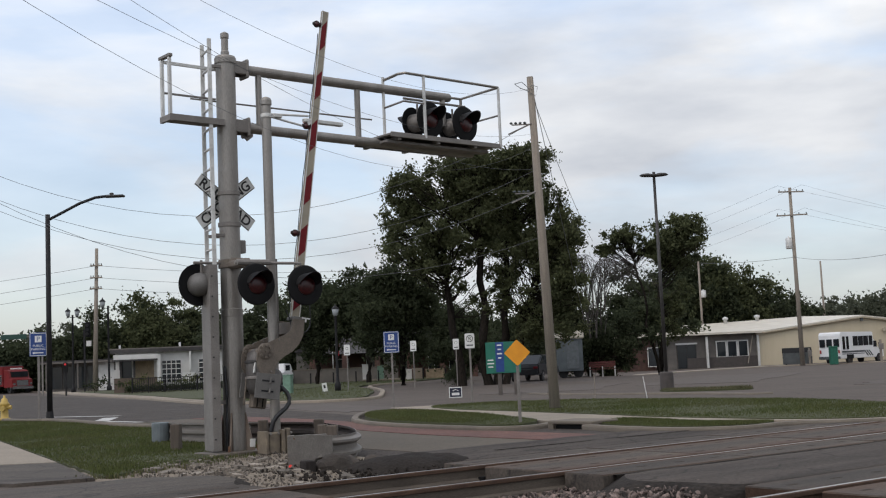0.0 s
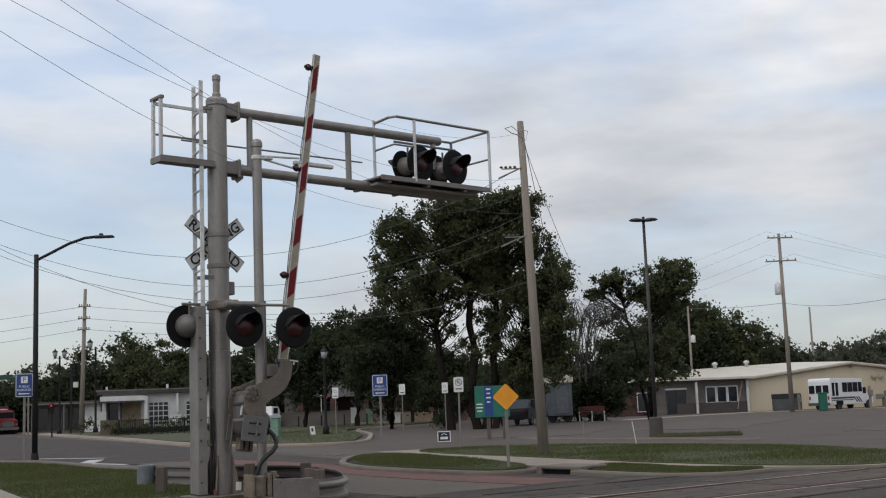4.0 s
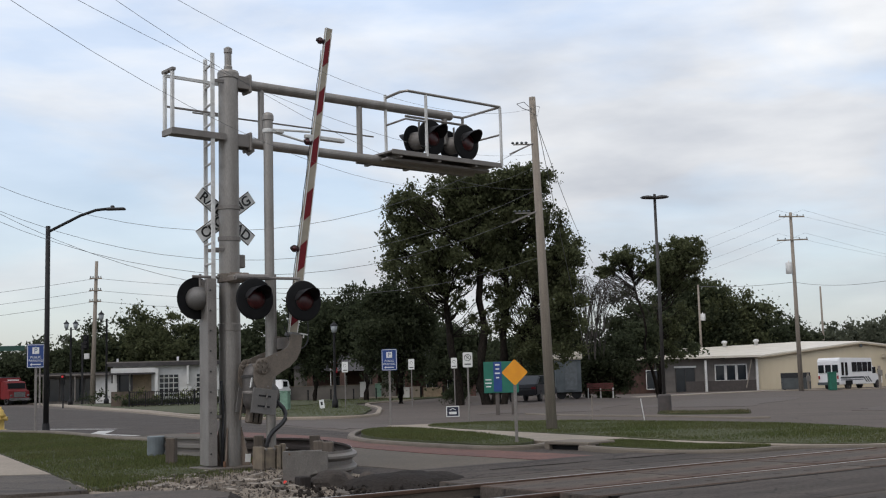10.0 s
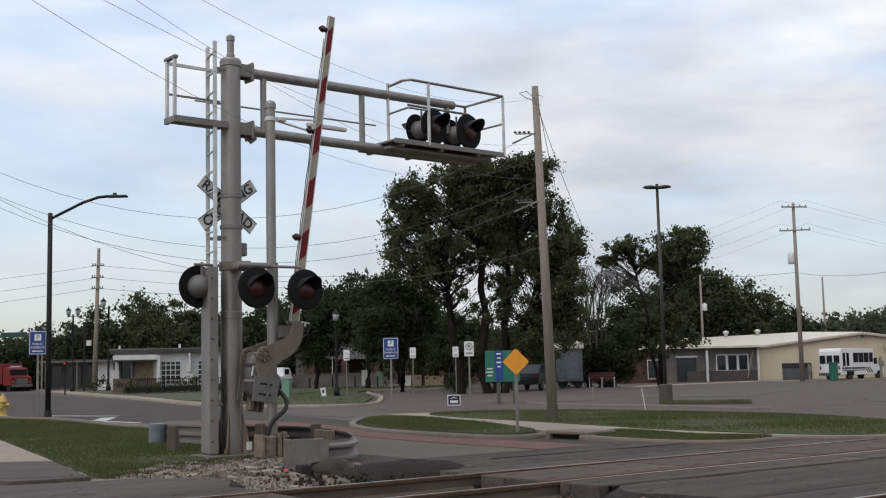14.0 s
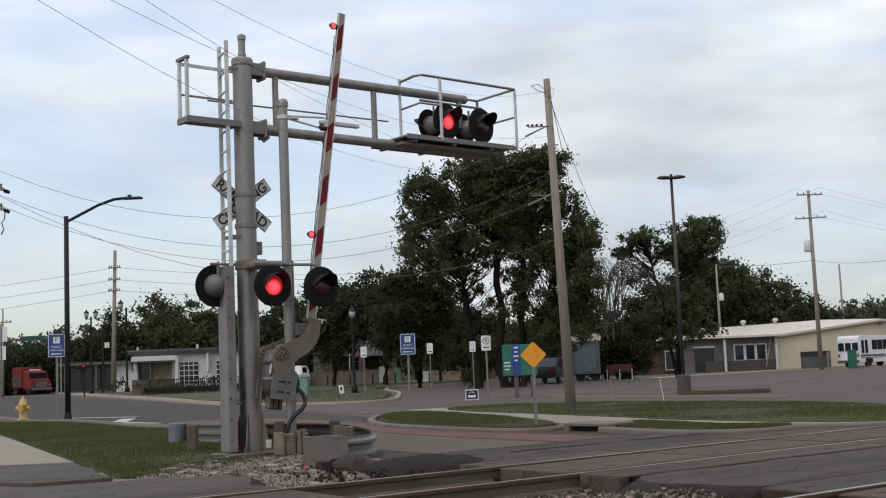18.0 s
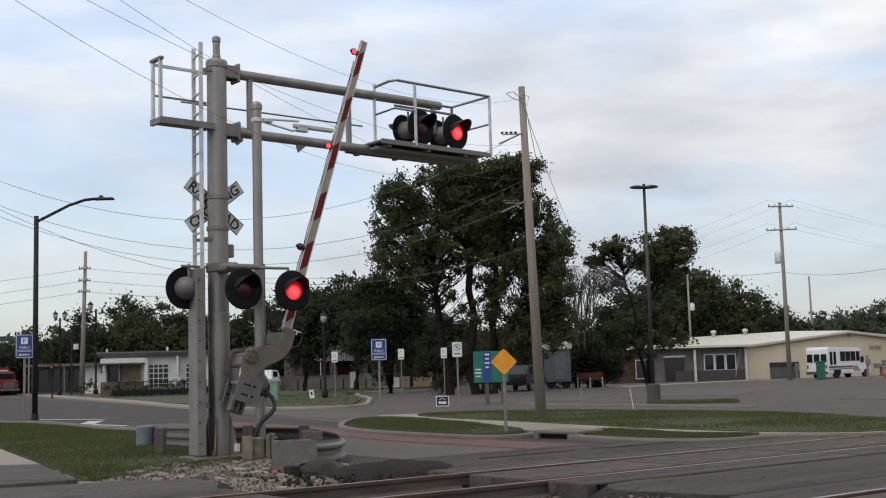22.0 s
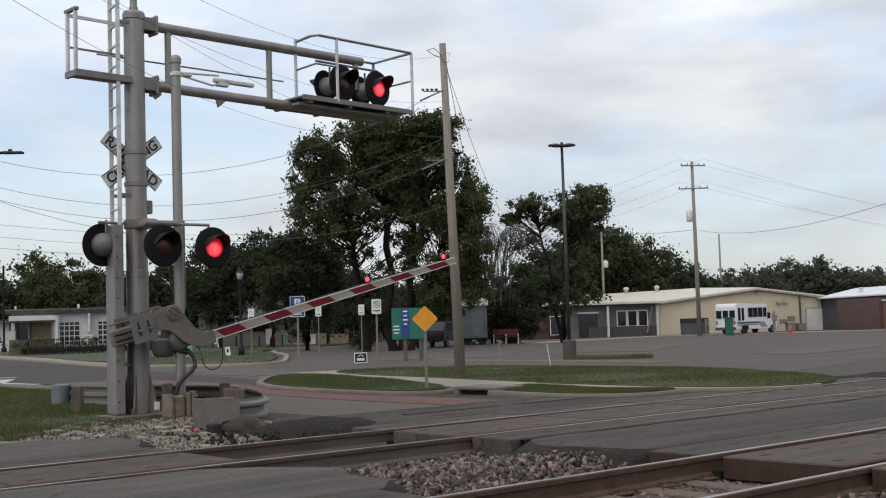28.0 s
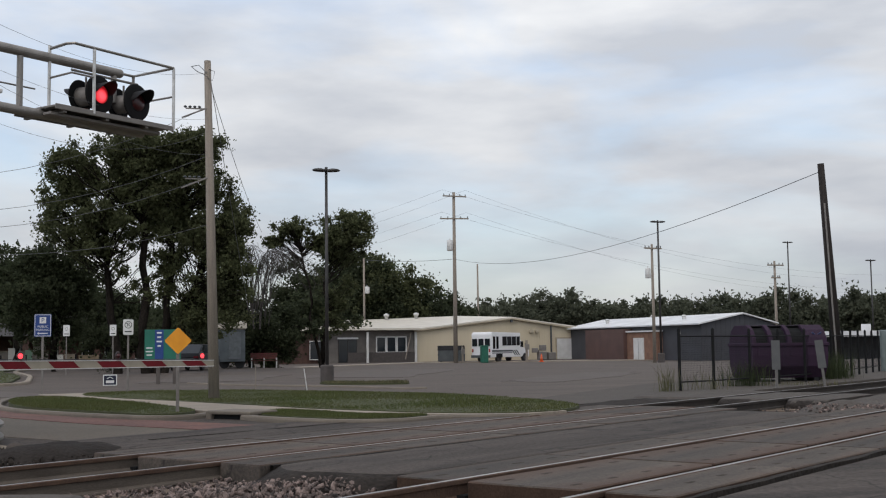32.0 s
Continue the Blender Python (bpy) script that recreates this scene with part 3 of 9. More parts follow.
# humped asphalt between the two tracks
def hump(name, s0, s1, w0, w1, top, ragged, label, material=ASPHALT, seed=1, left=False):
    """Asphalt fill with a ragged, crumbled end, its low faces darkened as in shade."""
    rnd = random.Random(seed)
    bm = B()
    nx, ny = 26, 14
    grid = []
    for i in range(nx + 1):
        row = []
        for j in range(ny + 1):
            a, b = i / nx, j / ny
            cut0 = ragged * (0.35 + 0.9 * noise.noise((b * 3.1, seed * 3.7, 0.3)) + 1.1 * math.sin(math.pi * b))
            lo, hi = (s0, s1 + cut0) if left else (s0 - cut0, s1)
            x = lo + (hi - lo) * a
            y = w0 + (w1 - w0) * b
            d = (hi - x) if left else (x - lo)
            z = top - 0.17 * max(0, 1 - d / 0.30) ** 0.9 * (0.75 + 0.5 * noise.noise((y * 4.3, x * 3.1, 8))) + 0.012 * noise.noise((x * 1.1, y * 1.3, 2)) + 0.012 * math.sin(math.pi * b)
            row.append(bm.verts.new((x, y, z + rnd.uniform(-0.004, 0.004) * (d < 0.6))))
        grid.append(row)
    for i in range(nx):
        for j in range(ny):
            bm.faces.new((grid[i][j], grid[i + 1][j], grid[i + 1][j + 1], grid[i][j + 1]))
    ring = [grid[i][0] for i in range(nx + 1)] + [grid[nx][j] for j in range(1, ny + 1)] + [grid[i][ny] for i in range(nx - 1, -1, -1)] + [grid[0][j] for j in range(ny - 1, 0, -1)]
    low = [bm.verts.new((v.co.x, v.co.y, -0.19)) for v in ring]
    for k in range(len(ring)):
        j = (k + 1) % len(ring)
        bm.faces.new((ring[k], ring[j], low[j], low[k]))
    # dark crumbled asphalt on the low faces also paints in their shade
    for f in bm.faces:
        if f.calc_center_median().z < top - 0.035:
            f.material_index = 1
    return solid(name, bm, [material, PATCH], label, "road", at=TRACK, kind="structure", smooth=True)


hump("road_fill", ROAD_S0 - 0.1, ROAD_S1, 6.90, 8.56, 0.034, 0.30, "grey asphalt between the tracks with a crumbled edge", seed=4)
hump("road_fill", ROAD_S0 + 0.15, ROAD_S1, 11.34, 13.3, 0.03, 0.25, "grey asphalt beside the track with a crumbled edge darkened as in shade", seed=9)
hump("walk_fill", WALK_S0 - 3, WALK_S1 - 0.30, 6.90, 9.19, 0.04, 0.42, "stained brown-grey surface of the footway between the tracks", CONCRETE_OLD, seed=7, left=True)
hump("walk_fill", WALK_S0 - 3, WALK_S1 + 0.1, 11.34, 13.4, 0.035, 0.3, "stained brown-grey surface of the footway by the gravel", CONCRETE_OLD, seed=12, left=True)
hump("walk_fill", WALK_S0 - 3, WALK_S1 - 0.1, 1.6, 4.1, 0.03, 0.3, "stained brown-grey surface of the footway before the tracks", CONCRETE_OLD, seed=15, left=True)


def tar_seam(s0, s1, w, width, z, seed):
    """A dark, uneven joint of tar along the deck."""
    bm = B()
    n_ = int((s1 - s0) / 0.18)
    prev = None
    for i in range(n_ + 1):
        s = s0 + (s1 - s0) * i / n_
        k = width * (0.45 + 0.7 * abs(noise.noise((s * 0.9, seed * 2.3, 0.5))) + 0.25 * noise.noise((s * 4.1, seed, 1)))
        c = w + 0.03 * noise.noise((s * 1.7, seed * 5.1, 2))
        cur = [bm.verts.new((s, c - k, z - 0.06)), bm.verts.new((s, c - k, z)), bm.verts.new((s, c + k, z)), bm.verts.new((s, c + k, z - 0.06))]
        if prev:
            for q in range(3):
                bm.faces.new((prev[q], prev[q + 1], cur[q + 1], cur[q]))
        prev = cur
    return solid("tar_seam", bm, PATCH, "dark tar joint along the crossing deck", "road", at=TRACK, kind="structure")


for k_, (s0, s1, w, wd, z) in enumerate(((8.3, 18.6, 11.36, 0.10, 0.040), (8.1, 18.6, 8.585, 0.05, 0.038), (8.2, 18.6, 6.875, 0.05, 0.038), (8.0, 20.0, 4.07, 0.06, 0.034),
                                          (9.5, 18.0, 12.3, 0.05, 0.047))):
    tar_seam(s0, s1, w, wd, z, k_ + 1)

# ballast bed
bm = B()
nx, ny = 150, 22
g_ = [[bm.verts.new((-28 + i * 0.55, 2.2 + j * 0.5, -0.15 + 0.025 * noise.noise((i * 0.8, j * 0.7, 5)) + (0.05 if 10 <= j <= 12 else 0.0))) for j in range(ny)] for i in range(nx)]
for i in range(nx - 1):
    for j in range(ny - 1):
        bm.faces.new((g_[i][j], g_[i + 1][j], g_[i + 1][j + 1], g_[i][j + 1]))
solid("ballast_bed", bm, BALLAST_BED, "brown stony track bed under the rails", "track bed", at=TRACK, kind="structure", smooth=True)


def rail_profile(x, bm, y, z_top):
    k = [(-0.075, -0.17), (0.075, -0.17), (0.07, -0.155), (0.012, -0.138), (0.010, -0.048), (0.034, -0.040), (0.036, -0.008), (0.026, 0.0), (-0.026, 0.0), (-0.036, -0.008), (-0.034, -0.040), (-0.010, -0.048), (-0.012, -0.138), (-0.07, -0.155)]
    return [bm.verts.new((x, y + a, z_top + b)) for a, b in k]


def railway(w_near, label, rust):
    track = thing("railway_track", TRACK, label, "railway track", "railway tracks")
    for w in (w_near, w_near + 1.435):
        bm = B()
        rings = [rail_profile(x, bm, w, 0.05) for x in (-60, -20, 0, 5.4, 8, 18.5, 40, 160)]
        for p, q in zip(rings, rings[1:]):
            for i in range(len(p)):
                j = (i + 1) % len(p)
                bm.faces.new((p[i], p[j], q[j], q[i]))
        for f in bm.faces:
            z_ = f.calc_center_median().z
            # past x 18.6 the rail sides take the colour with trench shade in it
            f.material_index = 1 if z_ > 0.049 else 3 if f.calc_center_median().x > 18.6 else 2 if z_ > 0.0 else 0
        part("rail", bm, [rust, RAIL_HEAD, RAIL_RUST, RAIL_SHADED], track)
    # ties where the track lies open
    me = None
    bm = B()
    box(bm, (0, 0, 0), (0.23, 2.55, 0.16), bevel=0.012)
    me = finish(bm, "tie", TIMBER)
    s = -8.0
    while s < 40:
        if s < WALK_S0 - 0.3 or WALK_S1 + 0.15 < s < ROAD_S0 - 0.15 or s > ROAD_S1 + 0.15:
            share("tie", me, track, pose(s, w_near + 0.7175, -0.205, 0, 0, random.uniform(-1.5, 1.5)))
        s += 0.52
    plate = B()
    box(plate, (0, 0, 0), (0.18, 0.34, 0.018), bevel=0.004)
    for dx in (-0.05, 0.05):
        for dy in (-0.1, 0.1):
            box(plate, (dx, dy, 0.02), (0.03, 0.03, 0.03))
    plate = finish(plate, "tie_plate", RAIL_RUST)
    for s in [WALK_S1 + 0.32 + 0.52 * i for i in range(5)] + [ROAD_S1 + 0.3 + 0.52 * i for i in range(8)]:
        for w in (w_near, w_near + 1.435) if rust is RAIL_RUST else ():
            share("tie_plate", plate, track, pose(s, w, -0.122))
    return track


railway(RAILS[0], "rusty steel rails of the nearer track with polished heads", RAIL_RUST)
railway(RAILS[2], "dusty tan-stained steel rails of the farther track with polished heads", RAIL_DUSTY)


def crossing_panels(w_near, s0, s1, name, label, length, edge, near_strip=True):
    """Concrete panels between and outside the rails, with flangeways left open."""
    deck = thing(name, TRACK, label, "crossing deck")
    count = max(1, round((s1 - s0) / length))
    step = (s1 - s0) / count
    strips = ((w_near - 0.64, w_near - 0.055, "outer_panel"), (w_near + 0.15, w_near + 1.285, "gauge_panel"), (w_near + 1.49, w_near + 2.075, "outer_panel"))
    for w0, w1, kind in strips if near_strip else strips[1:]:
        bm = B()
        box(bm, (0, 0, 0), (step - 0.034, w1 - w0, 0.19), bevel=0.012)
        for i in range(4):
            for j in (-0.3, 0.3) if kind == "gauge_panel" else (0.0,):
                for v in (0,):
                    x, y = (i - 1.5) * step / 4, j * (w1 - w0)
                    box(bm, (x, y, 0.0957), (0.13, 0.045, 0.0016))
        for f in bm.faces:
            if f.calc_center_median().z > 0.0953:
                f.material_index = 1
            elif f.calc_center_median().z < 0.08:
                f.material_index = 2
        me = finish(bm, kind, [PANEL, PANEL_EDGE, edge])
        for i in range(count):
            share(kind, me, deck, pose(s0 + (i + 0.5) * step, (w0 + w1) / 2, -0.047 + random.uniform(-0.004, 0.004), random.uniform(-0.2, 0.2), random.uniform(-0.15, 0.15), 0))
    for y in (w_near + 0.095, w_near + 1.34):
        bm = B()
        box(bm, ((s0 + s1) / 2, y, -0.12), (s1 - s0, 0.09, 0.09))
        part("flangeway_filler", bm, BLACK_MATT, deck)
    return deck


crossing_panels(RAILS[0], ROAD_S0, ROAD_S1 + 1.4, "road_crossing_deck", "worn concrete panels carrying the road over the nearer track", 2.44, RUSTY_EDGE)
crossing_panels(RAILS[2], ROAD_S0, ROAD_S1 + 0.6, "road_crossing_deck", "worn concrete panels carrying the road over the farther track", 2.44, CONCRETE_OLD)
crossing_panels(RAILS[0], WALK_S0, WALK_S1 - 0.4, "footway_crossing_deck", "worn concrete panels carrying the footway over the nearer track", 2.1, RUSTY_EDGE)
crossing_panels(RAILS[2], WALK_S0, WALK_S1, "footway_crossing_deck", "worn concrete panels carrying the footway over the farther track", 2.1, CONCRETE_OLD, False)


def stones(name, spots, size, material, label, seed=3):
    """Loose broken stones, each an uneven lump, laid in one heap."""
    rnd = np.random.RandomState(seed)
    base = B()
    bmesh.ops.create_icosphere(base, subdivisions=1, radius=1)
    v0 = np.array([v.co[:] for v in base.verts])
    f0 = np.array([[v.index for v in f.verts] for f in base.faces])
    base.free()
    vs, fs = [], []
    for k, (x, y, z) in enumerate(spots):
        r = size * rnd.uniform(0.5, 1.3)
        v = v0 * rnd.uniform(0.5, 1.2, (len(v0), 1)) * (r * np.array([rnd.uniform(0.8, 1.5), rnd.uniform(0.6, 1.1), rnd.uniform(0.4, 0.8)]))
        q = np.array(Euler(rnd.uniform(-3, 3, 3)).to_matrix())
        vs.append(v @ q.T + (x, y, z))
        fs.append(f0 + k * len(v0))
    me = bpy.data.meshes.new(name)
    me.from_pydata(np.concatenate(vs).tolist(), [], np.concatenate(fs).tolist())
    me.materials.append(material)
    ob = new(name, me)
    ob.matrix_basis = TRACK
    return tagged(ob, label, "stones", kind="stuff")


rnd = np.random.RandomState(11)
spots = []
for i in range(14500):       # open track bed between footway and road
    s, w = rnd.uniform(4.4, 8.5), rnd.uniform(2.6, 11.6)
    heap = 0.12 * math.exp(-((w - 7.55) / 0.62) ** 2) - (0.03 if min(abs(w - 5.5), abs(w - 9.97)) < 0.75 else 0)
    if w < 6.9 and not 5.0 < s < 8.0:
        continue
    spots.append((s, w, -0.14 + heap + rnd.uniform(-0.02, 0.03)))
stones("ballast", spots, 0.030, STONE, "brown and pinkish broken ballast stones between the rails", 3)
spots = [(rnd.uniform(18.7, 38), rnd.uniform(2.6, 12.4), -0.15 + rnd.uniform(-0.03, 0.03)) for i in range(9000)]
stones("ballast", spots, 0.04, mat("dark_ballast_stone", (0.060, 0.046, 0.038), 0.9, second=(0.022, 0.017, 0.014), scale=7.0, mix=1.2, island=0.6), "dark broken ballast stones along the farther rails", 5)

# beyond the road: a gravel heap and a low earth bank between the tracks, and a dirt path over the farther one
bm = B()
nx, ny = 100, 14
g_ = []
for i in range(nx):
    row = []
    for j in range(ny):
        s_, b_ = 19.0 + 28 * i / (nx - 1), j / (ny - 1)
        top = 0.17 * math.exp(-((s_ - 21.6) / 1.3) ** 2) + 0.11 * min(1, max(0, (s_ - 22.5) / 2))
        row.append(bm.verts.new((s_, 6.95 + (1.35 + 0.5 * min(1, max(0, (s_ - 22) / 2))) * b_, -0.14 + (0.06 + top) * max(0.0, math.sin(math.pi * b_)) ** 0.7 + 0.045 * noise.noise((s_ * 1.7, b_ * 4, 3)))))
    g_.append(row)
for i in range(nx - 1):
    for j in range(ny - 1):
        bm.faces.new((g_[i][j], g_[i + 1][j], g_[i + 1][j + 1], g_[i][j + 1]))
solid("earth_bank", bm, DIRT, "low brown earth bank between the tracks", "ground", at=TRACK, kind="structure", smooth=True)
for s0_, s1_, w0_, w1_ in ((22.7, 25.6, 8.35, 9.19), (22.6, 25.8, 9.40, 10.61), (22.6, 26.4, 10.76, 12.6)):
    hump("dirt_path", s0_, s1_, w0_, w1_, 0.032, 0.18, "pale trodden dirt path over the farther track", DIRT, seed=int(w0_ * 10))
spots = [(rnd.normal(21.4, 0.9), rnd.uniform(7.0, 8.1), 0.0 + rnd.uniform(-0.05, 0.05)) for i in range(900)]
stones("ballast", [(a_, b_, c_ + 0.02 - 0.10 * abs(b_ - 7.6) - 0.05 * abs(a_ - 21.4)) for a_, b_, c_ in spots], 0.035, STONE, "heap of brown stones between the tracks", 15)
bm = B()
nx, ny = 40, 10
g_ = [[bm.verts.new((18.5 + 4.6 * i / (nx - 1), 10.85 + 1.6 * j / (ny - 1), -0.10 + 0.17 * max(0.0, math.sin(math.pi * j / (ny - 1))) ** 0.7 * max(0.0, math.sin(math.pi * i / (nx - 1))) ** 0.5 + 0.03 * noise.noise((i * 0.5, j * 0.6, 6)))) for j in range(ny)] for i in range(nx)]
for i in range(nx - 1):
    for j in range(ny - 1):
        bm.faces.new((g_[i][j], g_[i + 1][j], g_[i + 1][j + 1], g_[i][j + 1]))
solid("dark_bank", bm, PATCH, "low dark crumbled bank beside the farther rail", "ground", at=TRACK, kind="structure", smooth=True)

# pale gravel and rubble round the signal
def gravel_top(w):
    """The gravel lies low by the track and climbs to the signal foot."""
    a = min(1.0, max(0.0, (w - 11.2) / 1.4))
    return -0.08 + 0.08 * a * a * (3 - 2 * a)


bm = B()
nx, ny = 44, 40
g_ = [[bm.verts.new((4.6 + 3.7 * i / (nx - 1), 11.2 + 5.8 * j / (ny - 1),
                     gravel_top(11.2 + 5.8 * j / (ny - 1)) + 0.03 * noise.noise((i * 0.35, j * 0.35, 1)) - 0.10 * max(0, abs(i / (nx - 1) - 0.5) * 2 - 0.9) / 0.1)) for j in range(ny)] for i in range(nx)]
for i in range(nx - 1):
    for j in range(ny - 1):
        bm.faces.new((g_[i][j], g_[i + 1][j], g_[i + 1][j + 1], g_[i][j + 1]))
solid("gravel_patch", bm, GRAVEL_PALE, "pale limestone gravel round the signal foot", "gravel", at=TRACK, kind="structure", smooth=True)
spots = []
for i in range(2600):
    w = 11.4 + 4.2 * rnd.uniform(0, 1) ** 1.1
    spots.append((rnd.uniform(5.2, 8.1), w, gravel_top(w) + 0.02 + rnd.uniform(-0.03, 0.015)))
stones("loose_gravel", spots, 0.019, mat("limestone_rubble", (0.20, 0.17, 0.14), 0.9, second=(0.05, 0.042, 0.036), scale=6, mix=1.3, island=0.6),
       "loose pale and dark rubble beside the rail", 8)
spots = [(rnd.uniform(6.3, 8.3), rnd.uniform(11.3, 13.6), -0.01 + rnd.uniform(-0.03, 0.03)) for i in range(420)]
stones("asphalt_rubble", spots, 0.034, PATCH, "dark broken asphalt lumps by the guard rail", 9)

# flat pale slabs of broken stone at the signal foot
flat_rnd = random.Random(31)
SLAB_STONE = mat("broken_limestone_slab", (0.27, 0.235, 0.195), 0.9, second=(0.12, 0.10, 0.08), scale=5, mix=1.3, fine=0.3, random_tone=0.5, bump=0.4)
heap = thing("stone_slabs", TRACK, "scattered flat broken limestone slabs round the signal foot", "rubble")
for k_ in range(70):
    s_, w = flat_rnd.uniform(5.6, 7.3), flat_rnd.uniform(11.5, 15.9)
    rr0 = flat_rnd.uniform(0.04, 0.13)
    bm_ = B()
    n_ = flat_rnd.randint(5, 7)
    prism(bm_, [(rr0 * flat_rnd.uniform(0.7, 1.2) * math.cos(2 * math.pi * q_ / n_), rr0 * 0.7 * flat_rnd.uniform(0.7, 1.2) * math.sin(2 * math.pi * q_ / n_)) for q_ in range(n_)], -0.03, 0.008)
    part("slab", bm_, SLAB_STONE, heap, at=pose(s_, w, gravel_top(w) + 0.03, flat_rnd.uniform(-9, 9), flat_rnd.uniform(-9, 9), flat_rnd.uniform(0, 360)))

# dark mound of broken asphalt between guard rail and rails
bm = B()
nx, ny = 46, 30
g_ = []
for i in range(nx):
    row = []
    for j in range(ny):
        a, c = i / (nx - 1) * 2 - 1, j / (ny - 1) * 2 - 1
        rr_ = math.hypot(a, c)
        h = 0.16 * max(0.0, 1 - rr_ ** 3.2) + 0.05 * noise.noise((a * 2.6, c * 2.2, 4)) * max(0, 1 - rr_) + 0.012 * noise.noise((a * 9, c * 7, 9)) * (rr_ < 0.98)
        row.append(bm.verts.new((7.95 + 0.90 * a + 0.18 * c, 12.0 + 0.62 * c - 0.25 * a, -0.04 + h)))
    g_.append(row)
for i in range(nx - 1):
    for j in range(ny - 1):
        bm.faces.new((g_[i][j], g_[i + 1][j], g_[i + 1][j + 1], g_[i][j + 1]))
bm_ = B()
bmesh.ops.create_icosphere(bm_, subdivisions=3, radius=1.0)
for v in bm_.verts:
    k_ = 1 + 0.16 * noise.noise(v.co * 1.6) + 0.05 * noise.noise(v.co * 6.0)
    v.co = Vector((v.co.x * 0.27 * k_ + 7.15, v.co.y * 0.2 * k_ + 12.45, v.co.z * 0.19 * k_ + 0.0))
solid("boulder", bm_, mat("brown_boulder", (0.052, 0.042, 0.034), 0.95, second=(0.026, 0.021, 0.018), scale=5, mix=1.2, fine=0.3, bump=0.4), "rounded brown boulder under the guard rail end", "rock", at=TRACK)
bm_ = B()
box(bm_, (6.78, 12.45, 0.0), (0.14, 0.16, 0.26), None, 0.012)
solid("stub_post", bm_, DARK_WOOD, "short dark post under the guard rail sheet", "post", at=TRACK)
solid("asphalt_mound", bm, MOUND, "dark crumbled asphalt mound by the guard rail", "rubble", at=TRACK, kind="structure", smooth=True)
slab("track_shoulder", [track_xy(18.6, 12.3), track_xy(22.6, 12.3), track_xy(26.5, 11.8), track_xy(60, 11.8), track_xy(60, 18.5), track_xy(30, 16.5), track_xy(22.5, 14.7), track_xy(18.6, 13.3)], 0.004, DIRT,
     "brown dirt shoulder between track and car park", "ground", 0.22)


# ---- verges, kerbs and footways ----
def kerb_line(pts, label, width=0.16, height=0.13, closed=False, z=0.0, material=None):
    """A kerb of short stones along a line in plan."""
    bm = B()
    pts = [Vector(p) for p in pts]
    n = len(pts)
    rows = []
    for i, p in enumerate(pts):
        a = pts[(i - 1) % n] if closed or i > 0 else p
        b = pts[(i + 1) % n] if closed or i < n - 1 else p
        d = (b - a).normalized()
        o = Vector((-d.y, d.x)) * width / 2
        rows.append([bm.verts.new((*(p + k * o), h)) for k, h in ((-1.05, z - 0.1), (-1.0, z + height - 0.03), (-0.8, z + height), (0.85, z + height), (1.0, z + height - 0.02), (1.0, z - 0.1))])
    for i in range(n if closed else n - 1):
        p, q = rows[i], rows[(i + 1) % n]
        for k in range(5):
            bm.faces.new((p[k], p[k + 1], q[k + 1], q[k]))
    if not closed:
        bm.faces.new(rows[0][::-1])
        bm.faces.new(rows[-1])
    return solid("kerb", bm, material or KERB, label, "kerb", kind="structure")


def smooth_line(pts, k=4, closed=False):
    """A rounder line through the points."""
    pts = [Vector(p) for p in pts]
    n, res = len(pts), []
    for i in range(n if closed else n - 1):
        p0, p1, p2, p3 = (pts[(i + d) % n] if closed else pts[min(max(i + d, 0), n - 1)] for d in (-1, 0, 1, 2))
        for j in range(k):
            t = j / k
            res.append(0.5 * (2 * p1 + (p2 - p0) * t + (2 * p0 - 5 * p1 + 4 * p2 - p3) * t * t + (3 * p1 - p0 - 3 * p2 + p3) * t ** 3))
    if not closed:
        res.append(pts[-1])
    return [(p.x, p.y) for p in res]


def inside(p, poly):
    x, y, c = p[0], p[1], False
    for (x0, y0), (x1, y1) in zip(poly, poly[1:] + poly[:1]):
        if (y0 > y) != (y1 > y) and x < (x1 - x0) * (y - y0) / (y1 - y0) + x0:
            c = not c
    return c


def lawn(name, outline, top, count, blade, label, material=GRASS, seed=2, soil=GRASS_SOIL):
    """Turf: an earth slab and blades of grass standing on it."""
    slab(name, outline, top, soil, label + ", soil", "lawn", 0.22, 0.0)
    rnd = np.random.RandomState(seed)
    xs, ys = [p[0] for p in outline], [p[1] for p in outline]
    vs, fs = [], []
    made = 0
    tries = 0
    while made < count and tries < count * 8:
        tries += 1
        x, y = rnd.uniform(min(xs), max(xs)), rnd.uniform(min(ys), max(ys))
        if not inside((x, y), outline):
            continue
        patch = 0.6 + 0.8 * noise.noise((x * 0.5, y * 0.5, 7))
        h = blade * rnd.uniform(0.5, 1.2) * max(0.3, patch)
        wdt = blade * 0.10 + 0.003
        a = rnd.uniform(0, 6.28)
        lean = rnd.uniform(-0.5, 0.5, 2) * h
        dx, dy = wdt * math.cos(a), wdt * math.sin(a)
        k = len(vs)
        vs += [(x - dx, y - dy, top - 0.01), (x + dx, y + dy, top - 0.01), (x + lean[0], y + lean[1], top + h)]
        fs.append((k, k + 1, k + 2))
        made += 1
    me = bpy.data.meshes.new("grass")
    me.from_pydata(vs, [], fs)
    me.materials.append(material)
    return tagged(new("grass", me), label, "grass", kind="stuff")


